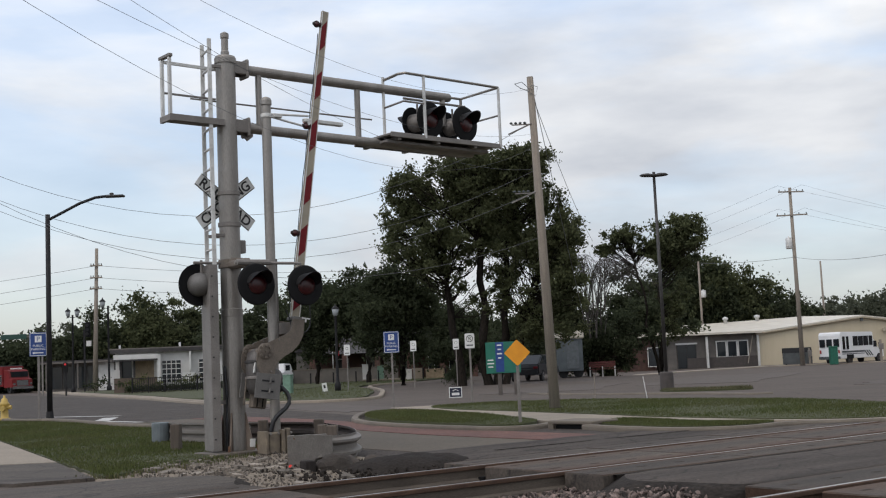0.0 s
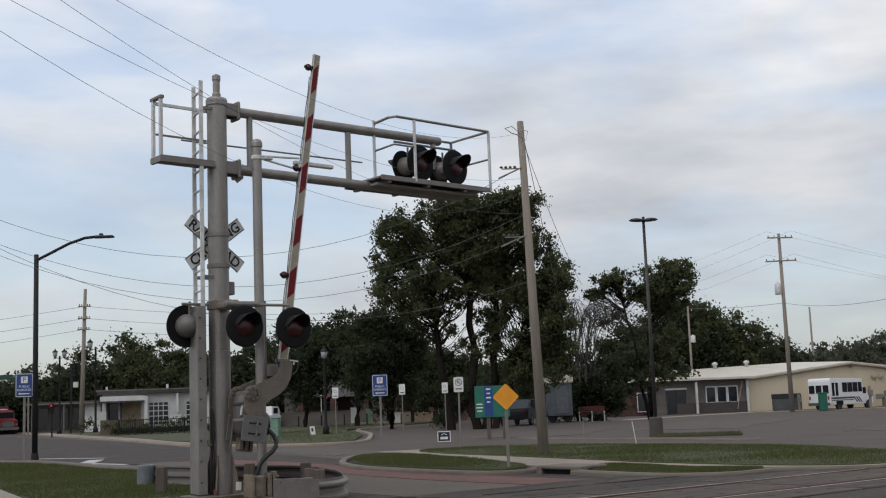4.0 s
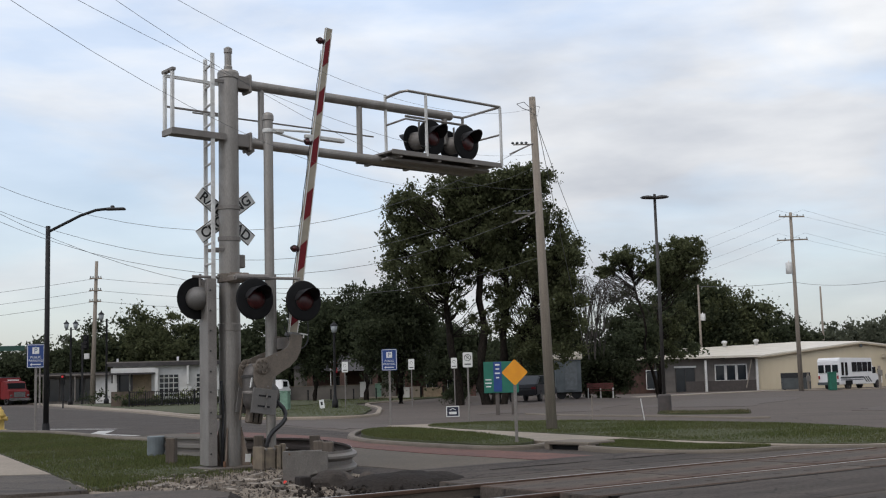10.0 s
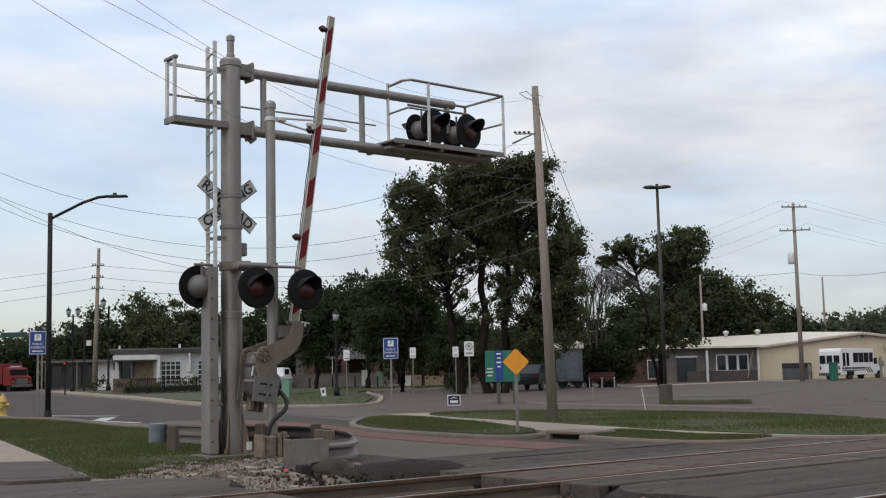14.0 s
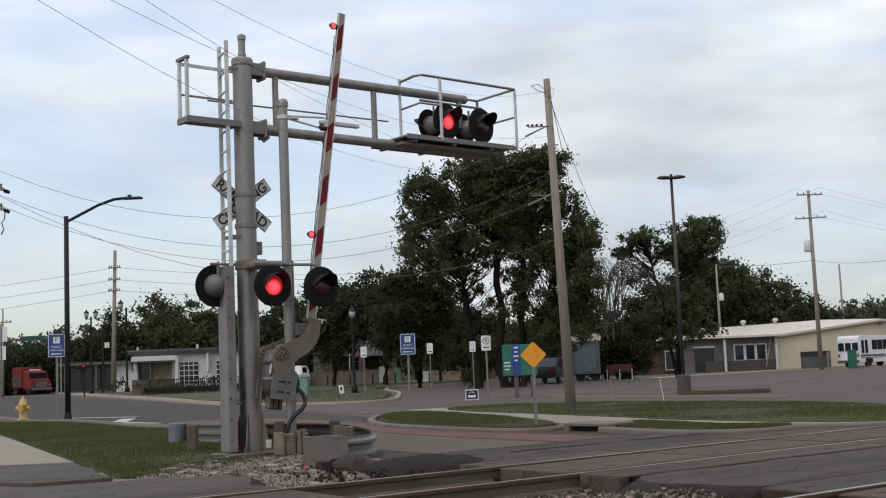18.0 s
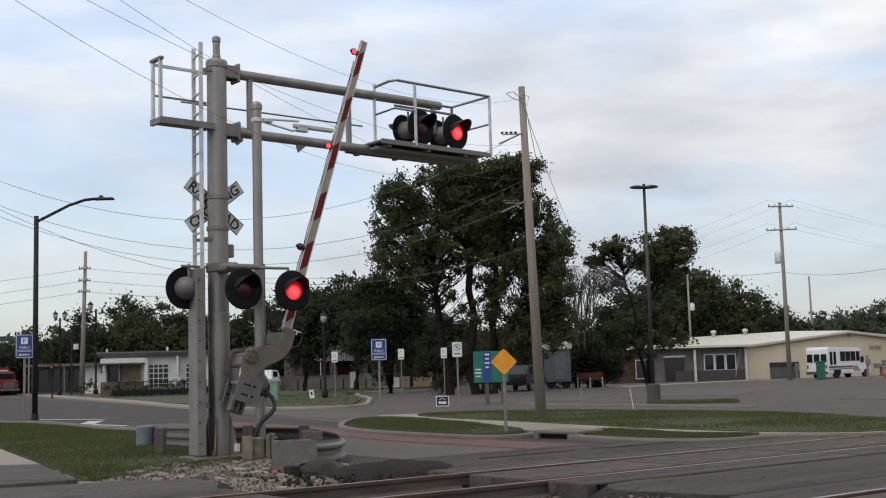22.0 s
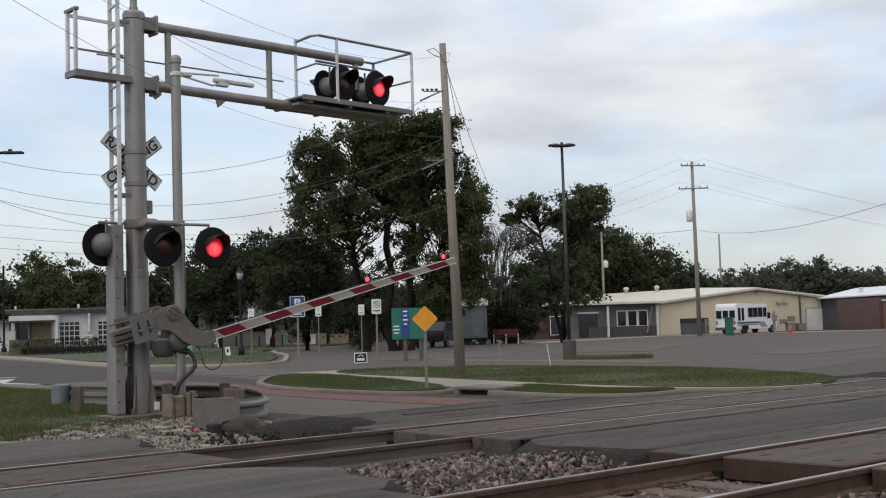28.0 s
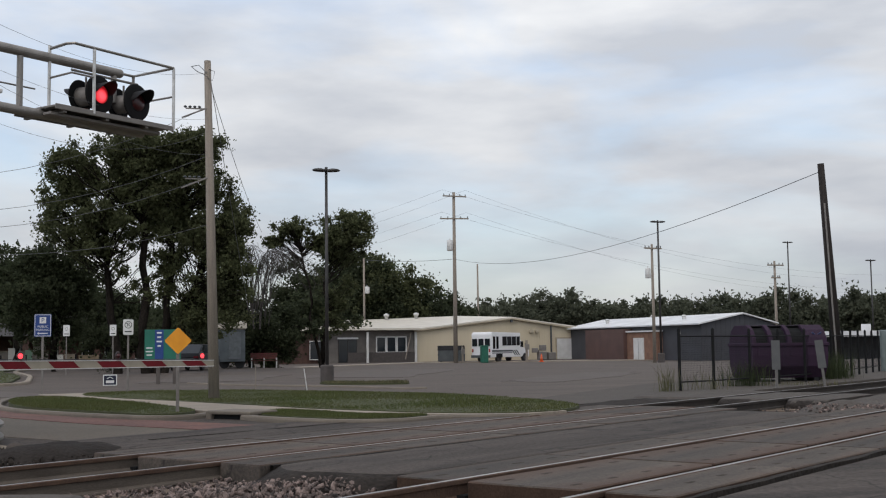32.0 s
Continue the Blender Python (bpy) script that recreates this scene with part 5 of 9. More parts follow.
def flasher(at, side, label, group="flashing lamps", face=0.0, size=1.0, stand=Matrix()):
    """A round black backing with hood, lens and bell-shaped housing; it faces local -y. side picks which flash it belongs to, or none."""
    f = thing("flasher_lamp", stand @ SIGNAL @ pose(*at, 0, 0, face) @ Matrix.Diagonal((size, size, size, 1)), label, "signal lamp", group)
    bm = B()
    lathe(bm, [(0.158, 0.0), (0.24, 0.004), (0.30, 0.012), (0.318, 0.03), (0.318, 0.038), (0.29, 0.03), (0.158, 0.02)], pose(0, 0, 0, -90, 0, 0), 40)
    part("backing", bm, BLACK_MATT, f, smooth=False)
    bm = B()
    lathe(bm, [(0.17, 0.02), (0.178, 0.05), (0.172, 0.16), (0.13, 0.25), (0.07, 0.30), (0.03, 0.31)], pose(0, 0, 0, -90, 0, 0), 28)
    part("housing", bm, GALV_DULL if size < 1 or face < 90 else PLATE_GREY, f, "pale bell-shaped housing", smooth=True)
    bm = B()
    for r, flip in ((0.182, False), (0.176, True)):
        rows = []
        for k in range(19):
            a = radians(2 + 176 * k / 18)
            d = 0.03 + 0.27 * max(0.0, math.sin(radians(8 + 164 * k / 18))) ** 0.8
            rows.append((bm.verts.new((r * math.cos(a), 0.005, r * math.sin(a))), bm.verts.new((r * math.cos(a) * 1.02, -d, r * math.sin(a) * 1.02))))
        for p, q in zip(rows, rows[1:]):
            bm.faces.new((p[0], q[0], q[1], p[1]))
    part("hood", bm, BLACK, f, "black hood over the lens", smooth=True)
    bm = B()
    lathe(bm, [(0.0, 0.055), (0.165, 0.055), (0.165, 0.06)], pose(0, 0, 0, -90, 0, 0), 24)
    part("reflector", bm, BLACK_MATT, f)
    lens = share("lens", LENS, f, pose(0, 0.0, 0, 0, 0, 0))
    if side is not None:
        side.append(lens)
    else:
        lens.matrix_basis = pose(0, 0, 0, 0, 0, 180)
    bm = B()
    tube(bm, (0, 0.16, 0.12), (0, 0.16, 0.36), 0.02)
    part("hanger", bm, GALV_DULL, f)
    return f


flasher((0.29, -0.28, 2.53), LEFT_LENSES, "black round flasher lamp with red lens on the mast", face=-2, stand=BEFORE)
flasher((0.97, -0.58, 2.494), RIGHT_LENSES, "black round flasher lamp with red lens on the crossarm end", face=-2, size=0.98, stand=BEFORE)
flasher((-0.44, 0.26, 2.55), None, "black round flasher lamp turned away, pale housing showing", face=180)
flasher((3.84, -0.30, 5.42), LEFT_LENSES, "black round flasher lamp with red lens on the platform", face=6, size=1.0)
flasher((4.64, -0.30, 5.42), RIGHT_LENSES, "black round flasher lamp at the platform end", face=6, size=1.0)
flasher((3.72, 0.10, 5.40), None, "black round flasher lamp on the platform, turned away", face=190, size=0.9)
flasher((4.52, 0.10, 5.40), None, "black round flasher lamp by the arm end, turned away", face=190, size=0.9)
bm = B()
tube(bm, (3.4, -0.1, 5.78), (4.8, -0.1, 5.78), 0.022)
part("lamp_bar", bm, GALV_DULL, mast)

# ---- gate post and mechanism ----
gate_at = BEFORE @ SIGNAL @ pose(0.67, -0.06, 0)
gpost = thing("gate_post", gate_at, "grey steel gate post with drive case and hose", "gate post")


def G(name, build, material, label="", smooth=False):
    return M(name, build, material, label, smooth, gpost)


G("post", lambda b: lathe(b, [(0.075, -0.2), (0.075, 5.36), (0.09, 5.37), (0.09, 5.44), (0.07, 5.48), (0.02, 5.50)], None, 20), GALV)
G("base_clamp", lambda b: (box(b, (-0.12, -0.05, 0.13), (0.2, 0.22, 0.32), None, 0.02), box(b, (0.035, -0.12, 0.04), (0.07, 0.10, 0.56), None, 0.012), box(b, (0.125, -0.12, 0.06), (0.07, 0.10, 0.56), None, 0.012), box(b, (-0.26, -0.05, 0.14), (0.05, 0.26, 0.34), None, 0.008)), mat("ochre_stained_steel", (0.21, 0.17, 0.12), 0.8, second=(0.12, 0.098, 0.075), scale=6))
for x_ in (-0.2, -0.06, 0.16):
    G("clamp_bolt", lambda b: tube(b, (x_, -0.165, 0.27), (x_, -0.19, 0.27), 0.02, None, 6), GALV_DULL)
G("footing", lambda b: box(b, (-0.05, -0.05, -0.24), (0.8, 0.5, 0.16), None, 0.02), PANEL_EDGE)
G("paper_tag", lambda b: box(b, (-0.36, 0.1, 0.12), (0.09, 0.012, 0.12), pose(0, 0, 0, 0, 4, 0), 0.002), SIGN_WHITE, "pale tag on the post foot")
G("drive_case", lambda b: (lathe(b, [(0.06, -0.40), (0.14, -0.38), (0.18, -0.28), (0.185, 0.10), (0.15, 0.24), (0.07, 0.30)], pose(-0.2, 0.14, 1.26, 0, 0, 0), 24),
                           lathe(b, [(0.05, -0.18), (0.13, -0.17), (0.15, 0.0), (0.15, 0.20), (0.1, 0.22)], pose(-0.08, 0.06, 1.1, 90, 0, 0), 20)), mat("dark_drive_case", (0.125, 0.114, 0.106), 0.5, 0.15, second=(0.055, 0.049, 0.046), scale=5, mix=1.3, fine=0.2), "dark rounded drive case", True)
G("case_rim", lambda b: lathe(b, [(0.18, 1.34), (0.205, 1.35), (0.205, 1.38), (0.18, 1.39)], pose(-0.2, 0.14, 0), 24), DARK_METAL)
G("case_lid", lambda b: box(b, (0.03, 0.02, 0.94), (0.2, 0.24, 0.12), None, 0.05), DARK_METAL)
G("hose", lambda b: bend(b, [(0.05, -0.05, 0.98), (0.09, -0.09, 0.94), (0.14, -0.13, 0.87), (0.165, -0.15, 0.79), (0.15, -0.16, 0.71), (0.09, -0.16, 0.64), (0.01, -0.15, 0.58), (-0.06, -0.13, 0.52), (-0.11, -0.11, 0.44), (-0.13, -0.09, 0.34), (-0.135, -0.08, 0.2)], 0.034, 12), RUBBER_HOSE, "black flexible hose", True)
loose_cable = G("loose_cable", lambda b: bend(b, [(0.10, -0.1, 0.82), (0.14, -0.13, 0.70)] + [(0.32 - 0.18 * math.cos(math.pi * k / 10), -0.16, 0.62 - 0.17 * math.sin(math.pi * k / 10)) for k in range(11)] + [(0.505, -0.16, 0.78), (0.50, -0.16, 0.94)], 0.009, 6), RUBBER_HOSE)
G("lever", lambda b: (tube(b, (-0.3, 0.0, 1.36), (-0.2, -0.02, 1.62), 0.016), tube(b, (-0.32, 0.0, 1.36), (-0.34, 0.02, 1.2), 0.02)), ALU, "bright lever on the drive case")
G("case_band", lambda b: lathe(b, [(0.186, 1.10), (0.196, 1.11), (0.196, 1.14), (0.186, 1.15)], pose(-0.2, 0.14, 0), 24), GALV_DULL)
G("tip_bracket", lambda b: (lathe(b, [(0.078, 5.16), (0.09, 5.17), (0.09, 5.22), (0.078, 5.23)], None, 16), tube(b, (0.05, -0.05, 5.22), (0.72, -0.1, 5.25), 0.018), tube(b, (0.05, -0.05, 5.18), (0.60, -0.1, 5.08), 0.018), box(b, (0.16, -0.07, 5.2), (0.14, 0.08, 0.06), None, 0.008), box(b, (0.78, -0.1, 5.13), (0.2, 0.09, 0.1), pose(0, 0, 0, 0, 0, 0), 0.012),
                            tube(b, (0.60, -0.1, 5.08), (0.86, -0.1, 5.16), 0.018), box(b, (1.0, -0.1, 5.17), (0.75, 0.09, 0.065), None, 0.012)), ALU, "pale bracket that keeps the raised arm")
G("signal_rod", lambda b: tube(b, (0.16, 0.1, 1.6), (0.16, 0.1, 2.95), 0.018), GALV_DULL)

# ---- the moving gate arm ----
ARM_AT = (-2.712, 17.196, 1.48)
ARM_TURN = 33.9
arm = thing("crossing_gate", pose(*ARM_AT, 0, 0, ARM_TURN) @ Matrix.Scale(NEARER, 4), "faded red and white striped crossing gate arm with red lamps", "crossing gate")
OFF, A0, A1 = -0.49, 0.60, 5.645


def outline_plate(bm, pts, y0, y1):
    prism(bm, pts, y0, y1, pose(0, 0, 0, 90, 0, 0))


swan = [(-0.33, 0.06), (-0.22, 0.13), (-0.10, 0.15), (0.02, 0.15), (0.11, 0.07), (0.20, -0.08), (0.29, -0.25), (0.37, -0.35), (0.46, -0.385), (0.57, -0.385), (0.57, -0.58), (0.34, -0.58), (0.20, -0.53), (0.07, -0.43), (-0.03, -0.29), (-0.12, -0.20), (-0.20, -0.17), (-0.33, -0.17)]
for y in (-0.16, 0.40):
    bm = B()
    outline_plate(bm, swan, -y - 0.014, -y + 0.014)
    plate = part("swan_plate", bm, GATE_GREY, arm)
    hub_disc = B()
    lathe(hub_disc, [(0.125, 0.0), (0.125, 0.012), (0.11, 0.02)], pose(0.02, y - 0.014, 0.03, 90, 0, 0), 20)
    part("hub_disc", hub_disc, GATE_GREY, plate)
    for k in range(9):
        a = 2 * math.pi * k / 8
        r = 0 if k == 8 else 0.085
        bolts = B()
        tube(bolts, (0.02 + r * math.cos(a), y - 0.03, 0.03 + r * math.sin(a)), (0.02 + r * math.cos(a), y - 0.07, 0.03 + r * math.sin(a)), 0.021, None, 6)
        part("bolt", bolts, GATE_GREY, plate)
    for x, z in ((0.22, -0.18), (-0.27, -0.1)):
        bolts = B()
        tube(bolts, (x, y - 0.01, z), (x, y - 0.03, z), 0.014, None, 6)
        part("bolt", bolts, GALV_DULL, plate)
bm = B()
tube(bm, (0.02, 0.42, 0.03), (0.02, -0.2, 0.03), 0.05, None, 14)
part("hub", bm, GATE_GREY, arm)
bm = B()
box(bm, (0.44, 0.12, -0.40), (0.18, 0.54, 0.02), None, 0.004)
box(bm, (0.44, 0.12, -0.56), (0.18, 0.54, 0.02), None, 0.004)
box(bm, (0.44, 0.13, -0.48), (0.02, 0.52, 0.15), None, 0.004)
part("cross_tray", bm, GATE_GREY, arm, "channel across the two plates")
bm = B()
box(bm, (0.585, -0.02, -0.49), (0.06, 0.26, 0.17), None, 0.01)
part("arm_clamp", bm, PLATE_GREY, arm)
bm = B()
box(bm, (0.60, -0.17, -0.60), (0.02, 0.02, 0.14), None, 0.003)
box(bm, (0.57, -0.17, -0.60), (0.06, 0.02, 0.02), None, 0.003)
part("clamp_hook", bm, ALU, arm)
for y in (-0.19, 0.36):
    bm = B()
    box(bm, (-0.50, y, -0.065), (0.38, 0.018, 0.41), None, 0.006)
    slot_plate = part("weight_plate", bm, PLATE_GREY, arm, "grey slotted plate")
    for x in (-0.575, -0.42):
        bm = B()
        box(bm, (x, y - 0.011, -0.06), (0.026, 0.004, 0.2))
        part("slot", bm, BLACK, slot_plate)
        bm = B()
        tube(bm, (x - 0.03, y - 0.03, -0.085), (x + 0.05, y - 0.03, -0.095), 0.016)
        part("bolt", bm, PLATE_GREY, slot_plate)
bm = B()
box(bm, (-0.60, 0.27, -0.14), (0.46, 0.13, 0.25), None, 0.02)
weight = part("counterweight", bm, GATE_GREY, arm, "taupe stacked counterweight")
for z in (-0.10, -0.19):
    bm = B()
    box(bm, (-0.60, 0.203, z), (0.42, 0.012, 0.018))
    part("joint", bm, BLACK_MATT, weight)
for x in (-0.72, -0.6, -0.48):
    bm = B()
    tube(bm, (x, 0.205, -0.145), (x, 0.18, -0.145), 0.018, None, 6)
    part("bolt", bm, PLATE_GREY, weight)
bm = B()
for z in (0.06, -0.24):
    box(bm, (-0.58, 0.33, z), (0.44, 0.03, 0.025), None, 0.004)
part("weight_strap", bm, GATE_GREY, weight)
# boom: a shallow aluminium box that narrows to the tip
H0, H1, TH = 0.15, 0.115, 0.045


def boom_height(x):
    return H0 + (H1 - H0) * (x - A0) / (A1 - A0)


bm = B()
a0, a1 = boom_height(A0) / 2, boom_height(A1) / 2
vs = [bm.verts.new((x, s * TH / 2, OFF + z)) for x, h in ((A0, a0), (A1, a1)) for s in (-1, 1) for z in (-h, h)]
for f in ((0, 1, 3, 2), (4, 6, 7, 5), (0, 4, 5, 1), (2, 3, 7, 6), (1, 5, 7, 3), (0, 2, 6, 4)):
    bm.faces.new([vs[i] for i in f])
boom = part("boom", bm, ARM_WHITE, arm, "faded white boom")
bm = B()
for s in (-1, 1):
    for zz in (-1, 1):
        vs = [bm.verts.new((x, s * (TH / 2 + d), OFF + zz * (h - k))) for x, h in ((A0, a0), (A1, a1)) for d, k in ((0.0, 0.0), (0.008, 0.0), (0.008, 0.012), (0.0, 0.012))]
        for i in range(4):
            j = (i + 1) % 4
            bm.faces.new((vs[i], vs[j], vs[4 + j], vs[4 + i]))
        bm.faces.new(vs[:4])
        bm.faces.new(vs[4:])
part("edge_lip", bm, ALU, boom)
for x0, x1 in ((0.76, 1.17), (1.62, 2.05), (2.45, 2.90), (3.32, 3.77), (4.18, 4.59), (5.01, 5.43)):
    bm = B()
    for s in (-1, 1):
        hb, ht = boom_height(x0) / 2 - 0.014, boom_height(x1) / 2 - 0.014
        vs = [bm.verts.new((x, s * (TH / 2 + d), OFF + z)) for d in (-0.002, 0.003) for x, z in ((x0 + 0.06, -hb), (x1 + 0.06, -ht), (x1 - 0.06, ht), (x0 - 0.06, hb))]
        for f in ((0, 1, 2, 3), (4, 7, 6, 5), (0, 4, 5, 1), (1, 5, 6, 2), (2, 6, 7, 3), (3, 7, 4, 0)):
            bm.faces.new([vs[k] for k in f])
    part("red_stripe", bm, ARM_RED, boom)
ARM_LIGHTS = []
for x, side in ((1.93, LEFT_LENSES), (3.68, RIGHT_LENSES), (5.40, STEADY_LENSES)):
    h = boom_height(x) / 2
    bm = B()
    lathe(bm, [(0.045, 0.0), (0.045, 0.012), (0.03, 0.016), (0.03, 0.03)], pose(x, 0, OFF + h), 12)
    annulus(bm, 0.042, 0.054, pose(x, -0.012, OFF + h + 0.07, 90, 0, 0), 20)
    lathe(bm, [(0.055, -0.014), (0.058, 0.0), (0.055, 0.014), (0.048, 0.014), (0.048, -0.014)], pose(x, 0, OFF + h + 0.07, 90, 0, 0), 20)
    lathe(bm, [(0.03, 0.12), (0.025, 0.135), (0.008, 0.143)], pose(x, 0, OFF + h), 12)
    lamp_case = part("arm_lamp", bm, LAMP_CASE, arm, "small red arm lamp")
    lens = share("lens", SMALL_LENS, lamp_case, pose(x, 0, OFF + h + 0.07))
    side.append(lens)
    ARM_LIGHTS.append((lens, pose(x, 0, OFF + h + 0.07)))
bm = B()
bend(bm, [(0.76, 0.03, OFF + 0.09)] + [(0.76 + 0.3 * i, 0.03, OFF + boom_height(0.76 + 0.3 * i) / 2 + (0.016 if i % 2 else 0.006)) for i in range(1, 16)], 0.007, 5)
part("cable", bm, RUBBER_HOSE, arm)

# ---- guard rail bent round the signal foot ----
guard = thing("guard_rail", pose(0, 0, 0), "low galvanised guard rail bent round the signal on wooden posts", "guard rail")
path = smooth_line([(-2.02, 14.98), (-1.62, 14.78), (-1.30, 15.05), (-1.26, 15.75), (-1.52, 17.1), (-2.2, 18.75), (-3.2, 19.6), (-4.25, 20.3), (-5.2, 21.3)], 6)
prof = [(0.0, 0.05), (0.0, 0.09), (0.045, 0.12), (0.045, 0.15), (0.0, 0.19), (0.0, 0.24), (0.045, 0.28), (0.045, 0.31), (0.0, 0.34), (0.0, 0.37)]
bm = B()
rows = []
for i, p in enumerate(path):
    d = (Vector(path[min(i + 1, len(path) - 1)]) - Vector(path[max(i - 1, 0)])).normalized()
    o = Vector((d.y, -d.x))
    flat = 0.15 if i < 4 else 1.0
    rows.append([[bm.verts.new((p[0] + o.x * (a * flat * 1.4 + t), p[1] + o.y * (a * flat * 1.4 + t), z)) for a, z in prof] for t in (0.0, 0.006)])
for p, q in zip(rows, rows[1:]):
    for t in (0, 1):
        for k in range(len(prof) - 1):
            f = bm.faces.new((p[t][k], p[t][k + 1], q[t][k + 1], q[t][k]))
            f.material_index = 1 if t == 0 and p[0][0].co.x > -3.3 else 0
    for k in (0, len(prof) - 1):
        bm.faces.new((p[0][k], p[1][k], q[1][k], q[0][k]))
part("beam", bm, [GUARD_STEEL, mat("dark_inner_guard_steel", (0.050, 0.038, 0.031), 0.85, 0.1, second=(0.028, 0.021, 0.018), scale=3, mix=1.2, fine=0.2)], guard)
bm = B()
prism(bm, [(-0.27, -0.02), (0.0, -0.02), (0.08, 0.10), (0.30, 0.14), (0.30, 0.38), (0.0, 0.40), (-0.27, 0.39)], -0.007, 0.007, pose(-1.77, 14.74, 0, 4, 0, -4) @ pose(0, 0, 0, 90, 0, 0))
for f_ in range(3):
    tube(bm, (-2.03 + 0.1 * f_, 14.733, 0.385), (-1.95 + 0.2 * f_, 14.733, 0.392), 0.012, None, 8)
tube(bm, (-2.04, 14.755, -0.015), (-1.78, 14.735, -0.015), 0.011, None, 8)
tube(bm, (-1.69, 14.735, 0.105), (-1.47, 14.715, 0.142), 0.011, None, 8)
part("end_sheet", bm, mat("scuffed_end_sheet", (0.175, 0.162, 0.148), 0.6, 0.2, second=(0.10, 0.09, 0.08), scale=7, mix=1.3, fine=0.2, bump=0.25, bump_scale=9), guard, "flat buckled end sheet of the rail")
for k in range(4):
    bm = B()
    tube(bm, (-1.95 + 0.15 * k, 14.745, 0.36), (-1.95 + 0.15 * k, 14.72, 0.36), 0.016, None, 8)
    part("bolt", bm, RUST, guard)
bm = B()
lathe(bm, [(0.15, 0.02), (0.155, 0.05), (0.155, 0.36), (0.15, 0.38)], pose(-5.2, 21.15, 0), 18)
part("end_wrap", bm, mat("blue_grey_galvanised", (0.15, 0.172, 0.182), 0.5, 0.2, scale=4), guard, "blue-grey rounded end")
for x, y, h in ((-4.35, 18.7, 0.44), (-3.05, 19.25, 0.42), (-2.02, 18.2, 0.44), (-1.86, 17.2, 0.40), (-1.62, 16.2, 0.43), (-1.80, 15.35, 0.30)):
    bm = B()
    box(bm, (x, y, h / 2 - 0.1), (0.15, 0.19, h + 0.2), None, 0.012)
    part("post", bm, mat("grey_guard_post_wood", (0.115, 0.092, 0.073), 0.9, second=(0.085, 0.068, 0.055), scale=4, stretch=(8, 8, 0.6), bump=0.4), guard)
bm = B()
bmesh.ops.create_icosphere(bm, subdivisions=2, radius=0.3)
for v in bm.verts:
    v.co = Vector((v.co.x * 1.15, v.co.y * 0.8, v.co.z * 0.55)) * (1 + 0.18 * noise.noise(v.co * 3))
solid("concrete_lump", bm, CONCRETE, "broken lump of concrete under the guard rail", "rubble", at=pose(-1.2, 15.2, -0.03) @ Matrix.Diagonal((0.6, 0.6, 0.6, 1)), smooth=False)

bm = B()
lathe(bm, [(0.0, 0.02), (0.022, 0.02), (0.022, 0.0)], pose(-2.0, 14.66, 0.02, 80, 0, 0), 12)
# the reflector's red glint is a weak emission in its material
solid("reflector", bm, mat("glinting_red_reflector", (0.55, 0.03, 0.02), 0.3, glow=(1.0, 0.06, 0.03), power=0.25), "small red reflector at the guard rail foot with an added glow", "marker light")

for x, y, r in ((-1.30, 14.45, 0.17), (-0.98, 14.75, 0.12)):
    bm = B()
    bmesh.ops.create_icosphere(bm, subdivisions=3, radius=r)
    for v in bm.verts:
        v.co *= 1 + 0.28 * noise.noise(v.co * 7 + Vector((x * 9, y, 0)))
        v.co.z *= 0.75
    solid("broken_lump", bm, mat("brown_broken_concrete", (0.085, 0.068, 0.056), 0.95, second=(0.045, 0.037, 0.031), scale=7, mix=1.2, bump=0.6), "brown lump of broken concrete by the guard rail", "rubble", at=pose(x, y, 0.03))

# ---- trees ----
def leaf_mesh(name, blobs, per, size, seed, material, far=False):
    """Leaves in sprays: many small bent leaves round the twigs of each spray; plain three-cornered ones on far trees."""
    rnd = np.random.RandomState(seed)
    vs, fs = [], []
    k = 0
    for (cx, cy, cz, r) in blobs:
        n = int(per * (r ** 2))
        d = rnd.normal(size=(n, 3))
        d /= np.linalg.norm(d, axis=1, keepdims=True)
        rad = r * np.minimum(np.abs(rnd.normal(0, 0.62, (n, 1))) + 0.08, 1.7)
        c = d * rad * (1, 1, 0.8) + (cx, cy, cz)
        a = rnd.normal(size=(n, 3))
        a /= np.linalg.norm(a, axis=1, keepdims=True)
        b = np.cross(a, rnd.normal(size=(n, 3)))
        b /= np.linalg.norm(b, axis=1, keepdims=True)
        s = size * rnd.uniform(0.6, 1.35, (n, 1))
        corners = 3 if far else 4
        v = np.stack([c - a * s + b * s * 0.7, c + a * s + b * s * 0.3, c - b * s * 0.9], 1).reshape(-1, 3) if far else np.stack([c - a * s, c + b * s * 0.55 + np.cross(a, b) * s * 0.15, c + a * s, c - b * s * 0.55 + np.cross(a, b) * s * 0.15], 1).reshape(-1, 3)
        vs.append(v)
        f = np.arange(corners * n).reshape(-1, corners) + k
        fs.append(f)
        k += corners * n
    me = bpy.data.meshes.new(name)
    v, f = np.concatenate(vs), np.concatenate(fs)
    me.vertices.add(len(v))
    me.vertices.foreach_set("co", v.ravel())
    me.loops.add(f.size)
    me.loops.foreach_set("vertex_index", f.ravel().astype(np.int32))
    me.polygons.add(len(f))
    me.polygons.foreach_set("loop_start", np.arange(0, f.size, corners, dtype=np.int32))
    me.update(calc_edges=True)
    me.materials.append(material)
    return me


